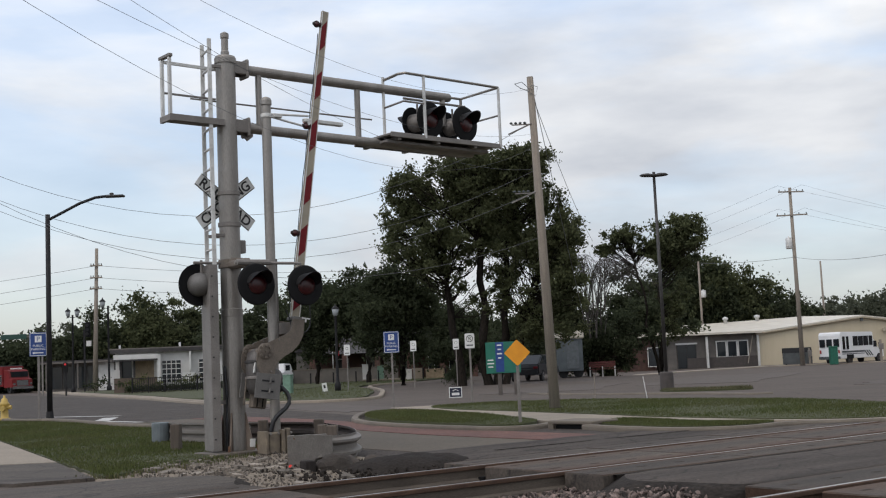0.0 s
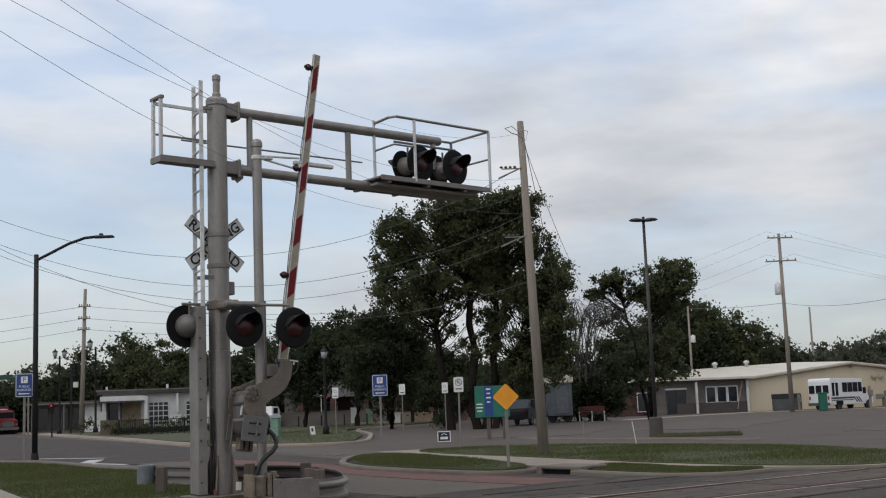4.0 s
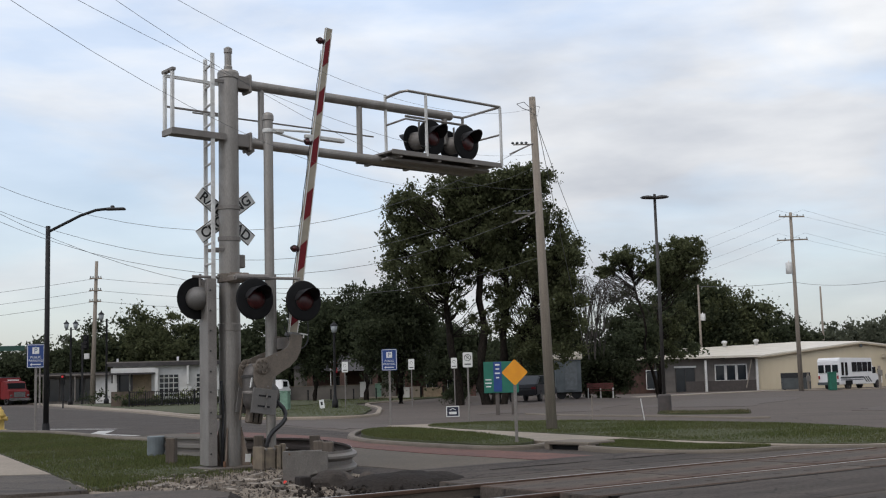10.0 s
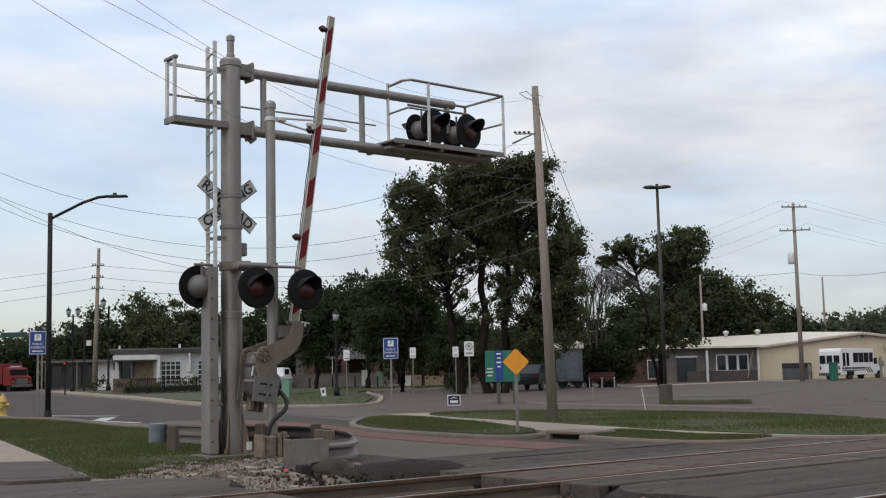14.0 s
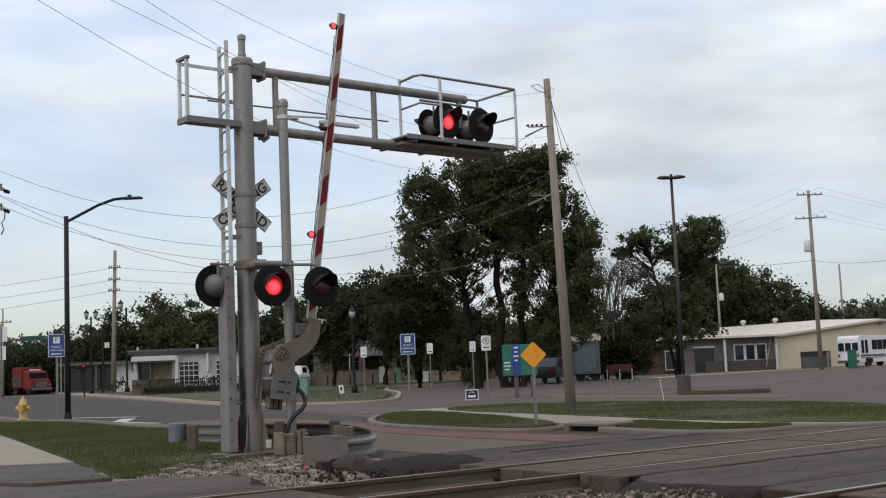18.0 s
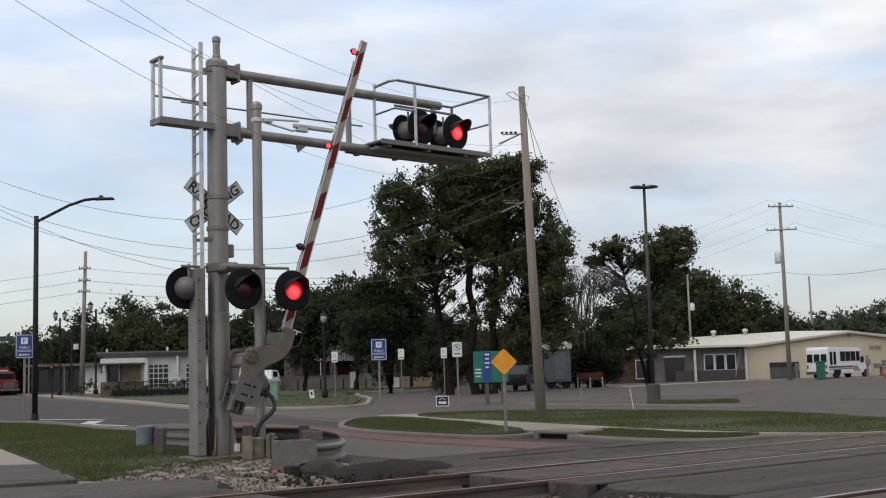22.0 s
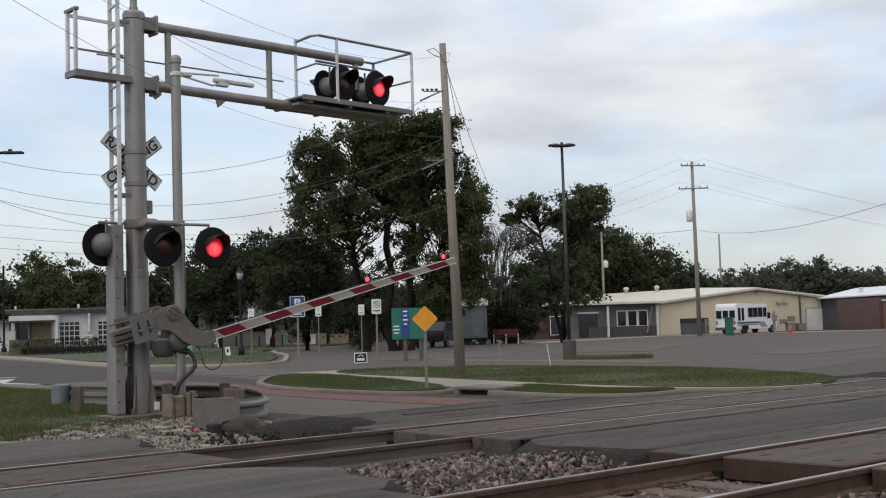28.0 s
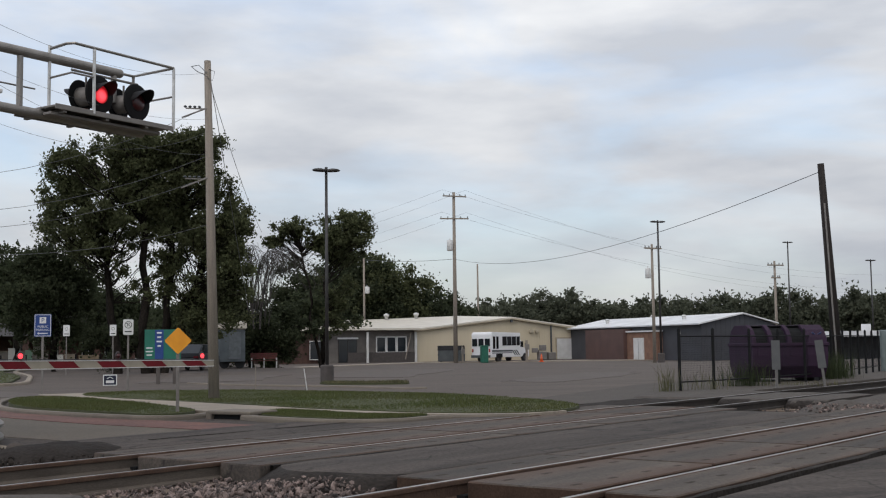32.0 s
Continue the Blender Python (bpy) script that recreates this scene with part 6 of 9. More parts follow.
def limb(bm, a, b, r0, r1, rnd, wob=0.06, steps=5):
    """A tapered, slightly crooked limb."""
    a, b = Vector(a), Vector(b)
    pts = []
    L = (b - a).length
    for i in range(steps + 1):
        t = i / steps
        p = a.lerp(b, t)
        if 0 < i < steps:
            p += Vector(rnd.normal(size=3)) * wob * L * 0.4
        pts.append((p, r0 + (r1 - r0) * t))
    rings = []
    for i, (p, r) in enumerate(pts):
        d = (pts[min(i + 1, steps)][0] - pts[max(i - 1, 0)][0]).normalized()
        q = d.to_track_quat("Z", "Y")
        rings.append([bm.verts.new(p + q @ Vector((r * math.cos(k), r * math.sin(k), 0))) for k in (0, 1.05, 2.1, 3.14, 4.19, 5.24)])
    for p, q in zip(rings, rings[1:]):
        for i in range(6):
            j = (i + 1) % 6
            bm.faces.new((p[i], p[j], q[j], q[i]))


def tree(at, blobs, trunks, label, leaf=0.16, per=120, material=None, seed=1, group="", twigs=2, far=False):
    """A tree: trunks from the ground to forks, limbs to each spray of leaves, and the leaves."""
    rnd = np.random.RandomState(seed)
    t = thing("tree", pose(*at), label, "tree", group)
    bm = B()
    for (x0, y0), (x1, y1, z1), r0, r1 in trunks:
        limb(bm, (x0, y0, -0.15), (x1, y1, z1), r0, r1, rnd, 0.04, 7)
    tops = [(Vector((x1, y1, z1)), r1, Vector((x0, y0, 0))) for (x0, y0), (x1, y1, z1), r0, r1 in trunks]
    for bx, by, bz, br in blobs[::4] if far else blobs:
        c = Vector((bx, by, bz))
        top, r1, foot = min(tops, key=lambda k: (k[0] - c).length)
        f = min(1.0, max(0.5, (c.z - 0.8 * (c - top).to_2d().length - foot.z) / max(0.1, top.z)))
        start = foot.lerp(top, f)
        limb(bm, start, c, max(0.03, r1 * 0.6) if rnd.uniform() < 0.16 else 0.022, 0.01, rnd, 0.12, 4)
        for _ in range(twigs):
            e = c + Vector(rnd.normal(size=3)).normalized() * br * 0.8
            limb(bm, start.lerp(c, rnd.uniform(0.5, 0.95)), e, 0.016, 0.006, rnd, 0.15, 3)
    part("trunk", bm, BARK, t, smooth=True)
    ob = new("crown", leaf_mesh("crown", blobs, per, leaf, seed + 7, material or LEAF, far))
    ob.parent = t
    return t


def crown(rnd, n, cx, cy, cz, rx, ry, rz, lo, hi, shell=0.55):
    """Sprays spread unevenly through an egg-shaped space, more of them near its skin."""
    res = []
    while len(res) < n:
        d = rnd.normal(size=3)
        d /= np.linalg.norm(d)
        q = shell + (1 - shell) * rnd.uniform() if rnd.uniform() < 0.7 else rnd.uniform(0.1, shell)
        x, y, z = d * q * (rx, ry, rz)
        res.append((cx + x, cy + y, cz + z, rnd.uniform(lo, hi)))
    return res


r_ = np.random.RandomState(21)
# the big tree behind the green board
big = []
for n_, cx, cz, rx, rz in ((70, -3.0, 9.2, 1.9, 2.4), (105, -0.4, 10.2, 2.9, 1.9), (95, 2.4, 10.4, 2.0, 2.0), (70, -1.6, 7.6, 3.0, 1.6), (80, 2.6, 7.0, 2.4, 2.2), (90, 4.5, 6.4, 1.3, 3.0), (14, 1.4, 4.2, 2.2, 1.2), (22, -4.1, 7.6, 0.9, 1.5), (60, 0.9, 8.6, 2.0, 1.6), (22, 1.0, 6.0, 2.8, 1.5), (60, 4.2, 3.4, 1.7, 1.7), (40, 3.2, 11.2, 1.2, 1.2), (22, -3.2, 10.6, 1.2, 0.8), (60, -0.4, 11.3, 2.3, 1.0), (30, -0.2, 9.2, 2.0, 1.2), (16, 1.8, 9.6, 1.6, 1.4), (14, 1.6, 5.0, 1.6, 1.0), (20, -2.2, 6.2, 1.5, 0.7), (34, 2.6, 2.8, 1.4, 1.2), (46, 1.5, 11.2, 1.7, 0.9), (22, 2.4, 11.7, 0.9, 0.5), (54, 4.6, 7.6, 1.2, 1.7), (66, 4.3, 4.6, 1.6, 1.9), (34, 1.0, 7.6, 2.6, 1.3), (40, 3.4, 9.2, 1.6, 1.2)):
    big += crown(r_, n_, cx, 0, cz, rx, 2.6, rz, 0.27, 0.58, 0.3)
tree((1.7, 60, 0), big, [((-0.9, 0.4), (-1.6, 0.3, 7.0), 0.26, 0.12), ((0.5, 0), (0.1, 0, 9.5), 0.30, 0.12), ((0.9, 0.3), (2.0, 0, 9.2), 0.26, 0.1), ((1.3, 0.1), (3.6, 0.4, 7.0), 0.2, 0.08)],
     "tall broad green tree with several dark stems", 0.085, 680, LEAF, 5, twigs=1)
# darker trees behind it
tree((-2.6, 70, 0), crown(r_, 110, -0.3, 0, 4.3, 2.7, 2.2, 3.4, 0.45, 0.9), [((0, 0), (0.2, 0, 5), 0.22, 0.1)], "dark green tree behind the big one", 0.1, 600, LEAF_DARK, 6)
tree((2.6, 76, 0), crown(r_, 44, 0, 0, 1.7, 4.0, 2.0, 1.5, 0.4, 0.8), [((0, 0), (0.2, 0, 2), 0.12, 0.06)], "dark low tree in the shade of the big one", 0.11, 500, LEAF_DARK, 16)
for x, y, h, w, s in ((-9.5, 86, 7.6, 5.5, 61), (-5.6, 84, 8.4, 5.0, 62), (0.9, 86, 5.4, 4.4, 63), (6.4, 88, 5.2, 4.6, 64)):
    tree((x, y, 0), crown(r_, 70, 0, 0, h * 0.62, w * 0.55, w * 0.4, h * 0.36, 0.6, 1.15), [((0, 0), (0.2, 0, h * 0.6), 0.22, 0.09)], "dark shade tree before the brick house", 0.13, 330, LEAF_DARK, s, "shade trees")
# tree behind the parking lamp and its half-dead neighbour
tree((13.6, 75, 0), crown(r_, 150, 1.6, 0, 8.3, 1.9, 1.8, 1.9, 0.28, 0.56, 0.3) + crown(r_, 40, 2.4, 0, 9.6, 1.2, 1.0, 0.9, 0.22, 0.45, 0.3) + crown(r_, 64, -1.7, 0, 9.0, 1.5, 1.1, 0.75, 0.2, 0.42, 0.3) + crown(r_, 30, -2.9, 0, 8.2, 0.8, 0.8, 0.5, 0.18, 0.36, 0.3) + crown(r_, 40, -0.2, 0, 8.1, 1.0, 0.8, 0.8, 0.2, 0.4, 0.3) + crown(r_, 44, 1.3, 0, 4.2, 1.5, 1.5, 2.6, 0.26, 0.5, 0.35),
     [((0.2, 0), (0.5, 0, 7), 0.22, 0.1), ((0.1, 0), (-1.2, 0, 7.6), 0.12, 0.06)], "green tree behind the parking lot lamp", 0.092, 820, LEAF, 8, twigs=1)
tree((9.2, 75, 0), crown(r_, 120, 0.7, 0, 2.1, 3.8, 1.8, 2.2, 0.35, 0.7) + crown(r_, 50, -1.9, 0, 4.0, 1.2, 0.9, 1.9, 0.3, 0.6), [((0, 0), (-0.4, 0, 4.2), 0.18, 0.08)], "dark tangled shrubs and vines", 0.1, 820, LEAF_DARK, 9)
dead = thing("dead_tree", pose(9.5, 73, 0), "bare grey dead branches of a vine-covered tree", "tree")
bm = B()
rr = np.random.RandomState(4)


def bough(a, over, b, r0, r1, steps=7):
    """A branch that rises from a, arches through over and droops to b."""
    a, over, b = Vector(a), Vector(over), Vector(b)
    last = a
    for i in range(1, steps + 1):
        t = i / steps
        p = (1 - t) ** 2 * a + 2 * t * (1 - t) * over + t * t * b + Vector(rr.normal(size=3)) * 0.035
        limb(bm, last, p, r0 + (r1 - r0) * (i - 1) / steps, r0 + (r1 - r0) * i / steps, rr, 0.02, 1)
        last = p


for k in range(42):
    root = Vector((rr.uniform(-0.9, 0.6), rr.uniform(-0.4, 0.4), rr.uniform(2.6, 4.2)))
    reach = rr.uniform(-1.1, 3.9)
    crest = Vector((root.x + reach * 0.35, rr.uniform(-0.8, 0.8), rr.uniform(7.4, 9.6)))
    tip = Vector((root.x + reach, rr.uniform(-1.2, 1.2), rr.uniform(4.9, 7.4)))
    bough(root, crest, tip, 0.035 if k % 5 == 0 else 0.017, 0.006)
    for j in range(15):
        t = rr.uniform(0.3, 1.0)
        p = (1 - t) ** 2 * root + 2 * t * (1 - t) * crest + t * t * tip
        e = p + Vector((rr.normal() * 0.35 + 0.12 * reach, rr.normal() * 0.35, rr.uniform(-1.1, 0.25)))
        bough(p, p.lerp(e, 0.5) + Vector((0, 0, 0.22)), e, 0.012, 0.004, 3)
for x1, z1 in ((-0.5, 7.4), (1.3, 7.6)):
    bough((-0.3 + 0.2 * x1, 0, 2.4), (-0.4 + 0.3 * x1, 0, 6.0), (x1, 0.2, z1), 0.06, 0.02)
part("branch_work", bm, DEAD_BARK, dead)


def tree_row(spots, label, seed, material=None, leaf=0.19, per=130, group="far trees"):
    rnd = np.random.RandomState(seed)
    for k, (x, y, h, w) in enumerate(spots):
        tree((x, y, 0), crown(rnd, 96, 0, 0, h * 0.5, w * 0.66, w * 0.4, h * 0.46, w * 0.08, w * 0.17, 0.4) + crown(rnd, 40, 0, 0, h * 0.28, w * 0.6, w * 0.3, h * 0.3, w * 0.1, w * 0.18, 0.2),
             [((0, 0), (0.2, 0, h * 0.55), 0.25, 0.1)], label, leaf, per, material or (LEAF_DARK, LEAF_DARK, LEAF)[(k * 5 + seed) % 3], seed + k, group, 0, True)


tree_row([(-36, 136, 10.6, 10), (-30, 137, 9.6, 9), (-33.2, 133, 10.9, 9), (-27.6, 134, 9.0, 8), (-39.5, 134, 8.0, 8), (-42, 138, 7.2, 9), (-48, 138, 7.0, 10), (-55, 135, 6.6, 11), (-63, 136, 6.6, 12), (-24.5, 138, 7.6, 9), (-19, 138, 7.4, 9), (-72, 135, 7, 13)], "dark green trees behind the white building", 31)
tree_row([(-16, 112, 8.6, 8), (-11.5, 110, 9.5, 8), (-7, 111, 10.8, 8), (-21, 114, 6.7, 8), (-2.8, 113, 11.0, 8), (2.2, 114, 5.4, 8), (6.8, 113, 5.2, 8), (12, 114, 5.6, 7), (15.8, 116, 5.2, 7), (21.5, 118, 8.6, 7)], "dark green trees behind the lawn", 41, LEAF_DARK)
tree_row([(29, 138, 14.2, 10), (33.5, 139, 13.6, 10), (24.5, 140, 12.8, 10), (26.8, 138, 13.5, 9), (31.2, 138.5, 14.0, 9), (37.5, 141, 10.8, 8), (41.5, 143, 9.4, 8)], "dense green trees behind the tan building", 51)
tree_row([(44 + 5.2 * i, 169 - 1.9 * i, 8.5 + 1.2 * math.sin(i * 2.1) + 0.8 * math.sin(i * 5.3), 9.5) for i in range(23)], "distant green tree line", 61, LEAF_HAZED, 0.25, 80)

tree_row([(41 + 6.4 * i, 180 - 1.9 * i, 8.8 + 0.8 * math.sin(i * 1.7 + 1), 11) for i in range(18)], "distant green tree line", 161, LEAF_HAZED, 0.32, 44)
tree_row([(-70 + 7.5 * i, 146, 7.6 + 0.9 * math.sin(i * 2.3), 11) for i in range(9)], "distant green tree line", 191, LEAF_HAZED, 0.32, 44)

# ---- poles, lamps and wires ----
def wood_pole(at, top, r, label, material=WOOD_POLE, arms=(), can=None, lean=(0, 0), steps=()):
    p = thing("utility_pole", pose(*at), label, "utility pole")
    bm = B()
    tube(bm, (0, 0, -0.3), (lean[0], lean[1], top), r, r * 0.6, 12)
    part("shaft", bm, material, p, smooth=True)
    for z, half, yaw in arms:
        f = z / top
        bm = B()
        m = Matrix.Translation((lean[0] * f, lean[1] * f, z)) @ pose(0, 0, 0, 0, 0, yaw)
        box(bm, (0, -r * 0.9, 0), (2 * half, 0.09, 0.12), m, 0.01)
        part("crossarm", bm, material, p)
        for x in (-half + 0.1, -half * 0.45, half * 0.45, half - 0.1):
            bm = B()
            lathe(bm, [(0.02, 0.05), (0.05, 0.09), (0.03, 0.13), (0.055, 0.17), (0.02, 0.22)], m @ pose(x, -r * 0.9, 0), 8)
            part("insulator", bm, BIN_GREY, p)
    if can:
        z, dx, rad, h = can
        bm = B()
        lathe(bm, [(rad * 0.9, 0), (rad, 0.05), (rad, h - 0.06), (rad * 0.8, h), (0.05, h + 0.02), (0.04, h + 0.16)], pose(dx, 0, z), 14)
        part("transformer", bm, ALU, p, "grey transformer can", smooth=True)
    return p


wood_pole((2.39, 26.28, 0), 7.67, 0.125, "tall bare weathered wooden pole on the verge", lean=(-0.18, 0.0))
wood_pole((31.5, 103.5, 0), 15.9, 0.22, "tall wooden power pole with two crossarms and a transformer", arms=((15.5, 1.2, 8), (13.4, 1.35, -8)), can=(10.4, -0.42, 0.3, 1.0))
wood_pole((-31.9, 106.2, 0.1), 13.0, 0.24, "slim wooden utility pole on the street corner", arms=((11.4, 0.55, 10), (10.3, 0.55, 10), (9.3, 0.55, 10)), lean=(0.35, 0))
wood_pole((-43.2, 109.3, 0), 8.4, 0.12, "far wooden pole with one crossarm", arms=((7.1, 0.85, 4),))
edge_pole = wood_pole((-18.5, 44.3, 0), 9.7, 0.15, "wooden power pole with strain insulators on its crossarms", arms=((8.72, 1.1, 0), (7.95, 1.1, 0)))
for z_ in (8.66, 7.9):
    bm = B()
    lathe(bm, [(0.03, 0.0), (0.085, 0.03), (0.035, 0.08), (0.085, 0.12), (0.035, 0.17), (0.08, 0.21), (0.02, 0.27)], pose(1.12, -0.14, z_, 0, 112, -14), 12)
    part("strain_insulator", bm, BLACK, edge_pole)
bm = B()
bend(bm, [(1.15, -0.14, 7.8), (1.13, -0.14, 7.55), (1.02, -0.14, 7.4), (1.1, -0.14, 7.15), (1.0, -0.14, 6.95)], 0.02, 6)
part("jumper_wire", bm, BLACK, edge_pole)
wood_pole((42.5, 85.0, 0), 9.55, 0.15, "wooden utility pole with small transformers", arms=((9.2, 0.85, 10),), can=(6.8, -0.4, 0.22, 0.8))
wood_pole((59, 93.4, 0), 8.95, 0.16, "far wooden pole with a crossarm", arms=((8.55, 0.9, 5), (7.4, 0.5, 5)))
wood_pole((24.15, 34.5, 0), 7.3, 0.19, "black creosoted leaning pole behind the fence", DARK_WOOD, lean=(-0.35, 0.1))
wood_pole((29.06, 131.5, 0), 11.8, 0.17, "thin far wooden pole above the roof", can=(7.7, 0.35, 0.3, 0.8))
wood_pole((49.0, 150.3, 0), 12.6, 0.18, "thin far wooden pole beyond the tan building")
wood_pole((-38.6, 134, 0), 6.5, 0.14, "short far wooden pole behind the white building")


def parking_lamp(at, top, label, base=True, arm=0.48, r=0.075):
    p = thing("parking_lamp", pose(*at), label, "street lamp", "parking lot lamps")
    bm = B()
    tube(bm, (0, 0, 0.05), (0, 0, top - 0.05), r, r * 0.75, 12)
    part("pole", bm, DARK_METAL, p, smooth=True)
    for sgn in (-1, 1):
        bm = B()
        lathe(bm, [(0.02, 0.0), (0.20, 0.02), (0.24, 0.05), (0.18, 0.10), (0.05, 0.13)], pose(sgn * arm * 0.55, 0, top - 0.09, 0, -sgn * 3, 0) @ Matrix.Diagonal((1.15, 0.8, 1, 1)), 16)
        part("lamp_head", bm, DARK_METAL, p, "flat bronze lamp head", smooth=True)
    bm = B()
    tube(bm, (-arm * 0.6, 0, top - 0.02), (arm * 0.6, 0, top - 0.02), 0.03)
    tube(bm, (0, 0, top - 0.1), (0, 0, top + 0.08), 0.05)
    part("bracket", bm, DARK_METAL, p)
    if base:
        bm = B()
        lathe(bm, [(0.23, -0.1), (0.23, 0.55), (0.20, 0.59), (0.08, 0.60)], None, 18)
        part("concrete_base", bm, STONE_DARK, p, "round concrete base")
    return p


parking_lamp((7.36, 39.3, 0), 7.3, "dark twin-head parking lot lamp on a concrete base", arm=0.41, r=0.064)
parking_lamp((33.9, 66.9, 0), 8.95, "dark twin-head parking lot lamp by the fence")
parking_lamp((59.8, 92.4, 0), 10.6, "far twin-head parking lot lamp", False)
parking_lamp((65.5, 88.3, 0), 8.7, "far twin-head parking lot lamp at the lot edge", False)

lamp = thing("street_lamp", pose(-11.99, 35.33, 0), "tall black street lamp with a curved arm", "street lamp")
bm = B()
tube(bm, (0, 0, 0.0), (0, 0, 6.28), 0.085, 0.07, 14)
part("pole", bm, BLACK, lamp, smooth=True)
bm = B()
lathe(bm, [(0.17, 0), (0.17, 0.05), (0.12, 0.10), (0.1, 0.3)], None, 14)
part("base", bm, BLACK, lamp)
bm = B()
bend(bm, [(0, 0, 6.1), (0.35, 0.1, 6.3), (0.9, 0.27, 6.62), (1.35, 0.4, 6.80), (1.75, 0.5, 6.85)], 0.045)
part("arm", bm, BLACK, lamp, smooth=True)
bm = B()
box(bm, (1.9, 0.55, 6.84), (0.62, 0.24, 0.07), None, 0.025)
box(bm, (1.82, 0.53, 6.90), (0.12, 0.1, 0.1), None, 0.02)
part("lamp_head", bm, DARK_METAL, lamp)


def wire(a, b, sag, label="black overhead cable", r=0.012, seg=18, name="overhead_wire"):
    bm = B()
    a, b = Vector(a), Vector(b)
    bend(bm, [a.lerp(b, i / seg) - Vector((0, 0, 4 * sag * (i / seg) * (1 - i / seg))) for i in range(seg + 1)], r, 5)
    return solid(name, bm, WIRE, label, "cable")


# ---- signs ----
def sign_post(at, height, post_r, label, plates, yaw=0.0, category="road sign"):
    """plates: (centre z, width, height, material, border material, diamond)."""
    s = thing("road_sign", pose(*at, 0, 0, yaw), label, category)
    bm = B()
    box(bm, (0, 0.03, height / 2), (post_r, post_r * 0.7, height), None, 0.006)
    part("post", bm, GALV_DULL, s)
    for z, wd, h, m, edge, diamond in plates:
        turn = pose(0, 0, z, 0, 45, 0) if diamond else pose(0, 0, z)
        bm = B()
        o = []
        rad = 0.03
        for cx, cz, a0 in ((wd / 2 - rad, h / 2 - rad, 0), (-wd / 2 + rad, h / 2 - rad, 90), (-wd / 2 + rad, -h / 2 + rad, 180), (wd / 2 - rad, -h / 2 + rad, 270)):
            for k in range(4):
                a = radians(a0 + 30 * k)
                o.append((cx + rad * math.cos(a), cz + rad * math.sin(a)))
        prism(bm, o, 0, 0.006, turn @ pose(0, -0.004, 0, 90, 0, 0))
        part("plate", bm, m, s)
        if edge:
            bm = B()
            t = 0.014
            for x0, z0, sx, sz in ((0, h / 2 - 0.02, wd - 0.05, t), (0, -h / 2 + 0.02, wd - 0.05, t), (wd / 2 - 0.02, 0, t, h - 0.05), (-wd / 2 + 0.02, 0, t, h - 0.05)):
                box(bm, (x0, -0.0125, z0), (sx, 0.003, sz), turn)
            part("border", bm, edge, s)
    return s


def parking_sign(at, top, yaw, label):
    s = sign_post(at, top, 0.06, label, ((top - 0.31, 0.45, 0.62, SIGN_BLUE, SIGN_WHITE, False),), yaw)
    bm = B()
    box(bm, (0, -0.0125, top - 0.17), (0.17, 0.003, 0.17), None)
    part("symbol_panel", bm, SIGN_WHITE, s)
    words("P", 0.17, SIGN_BLUE, s, pose(0, -0.016, top - 0.175))
    words("PUBLIC", 0.085, SIGN_WHITE, s, pose(0, -0.014, top - 0.345))
    words("PARKING", 0.085, SIGN_WHITE, s, pose(0, -0.014, top - 0.435))
    bm = B()
    prism(bm, [(-0.15, 0), (-0.10, 0.035), (-0.10, 0.014), (0.13, 0.014), (0.13, -0.014), (-0.10, -0.014), (-0.10, -0.035)], 0, 0.003, pose(0, -0.012, top - 0.53, 90, 0, 0))
    part("arrow", bm, SIGN_WHITE, s)
    return s


parking_sign((-1.57, 33.9, 0), 2.2, 0, "blue public parking sign on a steel post")
large_sign = parking_sign((-12.76, 36.6, 0), 2.74 / 1.2, 8, "blue public parking sign beside the street lamp")
large_sign.matrix_basis = large_sign.matrix_basis @ Matrix.Scale(1.2, 4)
np_sign = sign_post((0.65, 31.5, 0), 1.99, 0.05, "white no-parking sign on a steel post", ((1.78, 0.26, 0.40, SIGN_WHITE, None, False),))
bm = B()
annulus(bm, 0.078, 0.094, pose(0, -0.0105, 1.84, 90, 0, 0))
box(bm, (0, -0.0125, 1.84), (0.17, 0.003, 0.014), Matrix.Translation((0, 0, 1.84)) @ pose(0, 0, 0, 0, 40, 0) @ Matrix.Translation((0, 0, -1.84)))
box(bm, (0, -0.0105, 1.665), (0.17, 0.003, 0.03))
words("P", 0.14, SIGN_BLACK, np_sign, pose(0, -0.010, 1.84))
part("prohibition_ring", bm, SIGN_BLACK, np_sign)
sign_post((1.27, 20.98, 0), 1.5, 0.055, "blank amber diamond sign on a steel post", ((1.34, 0.34, 0.34, SIGN_YELLOW, None, True),), 3)

board = thing("board_sign", pose(2.15, 41.4, -0.1, 0, 0, -4), "green and blue painted board sign on two wooden posts", "sign")
for x in (-0.28, 0.28):
    bm = B()
    box(bm, (x, 0.08, 0.9), (0.14, 0.1, 1.9), None, 0.01)
    part("post", bm, mat("grey_board_post", (0.11, 0.095, 0.085), 0.9, scale=5), board)
bm = B()
box(bm, (-0.13, 0, 1.42), (1.22, 0.05, 1.10), None, 0.01)
part("panel", bm, SIGN_GREEN, board)
bm = B()
box(bm, (-0.25, -0.03, 1.44), (0.29, 0.012, 1.04))
part("side_panel", bm, SIGN_BLUE, board, "blue strip with white bars")
for i, wd in enumerate((0.20, 0.16, 0.22, 0.14)):
    bm = B()
    box(bm, (-0.25, -0.038, 1.86 - 0.15 * i), (wd * 0.8, 0.004, 0.05))
    part("bar", bm, SIGN_WHITE, board)
for i, wd in enumerate((0.26, 0.3, 0.22)):
    bm = B()
    box(bm, (-0.58, -0.028, 1.34 - 0.12 * i), (wd * 0.8, 0.006, 0.045))
    part("bar", bm, SIGN_WHITE, board)

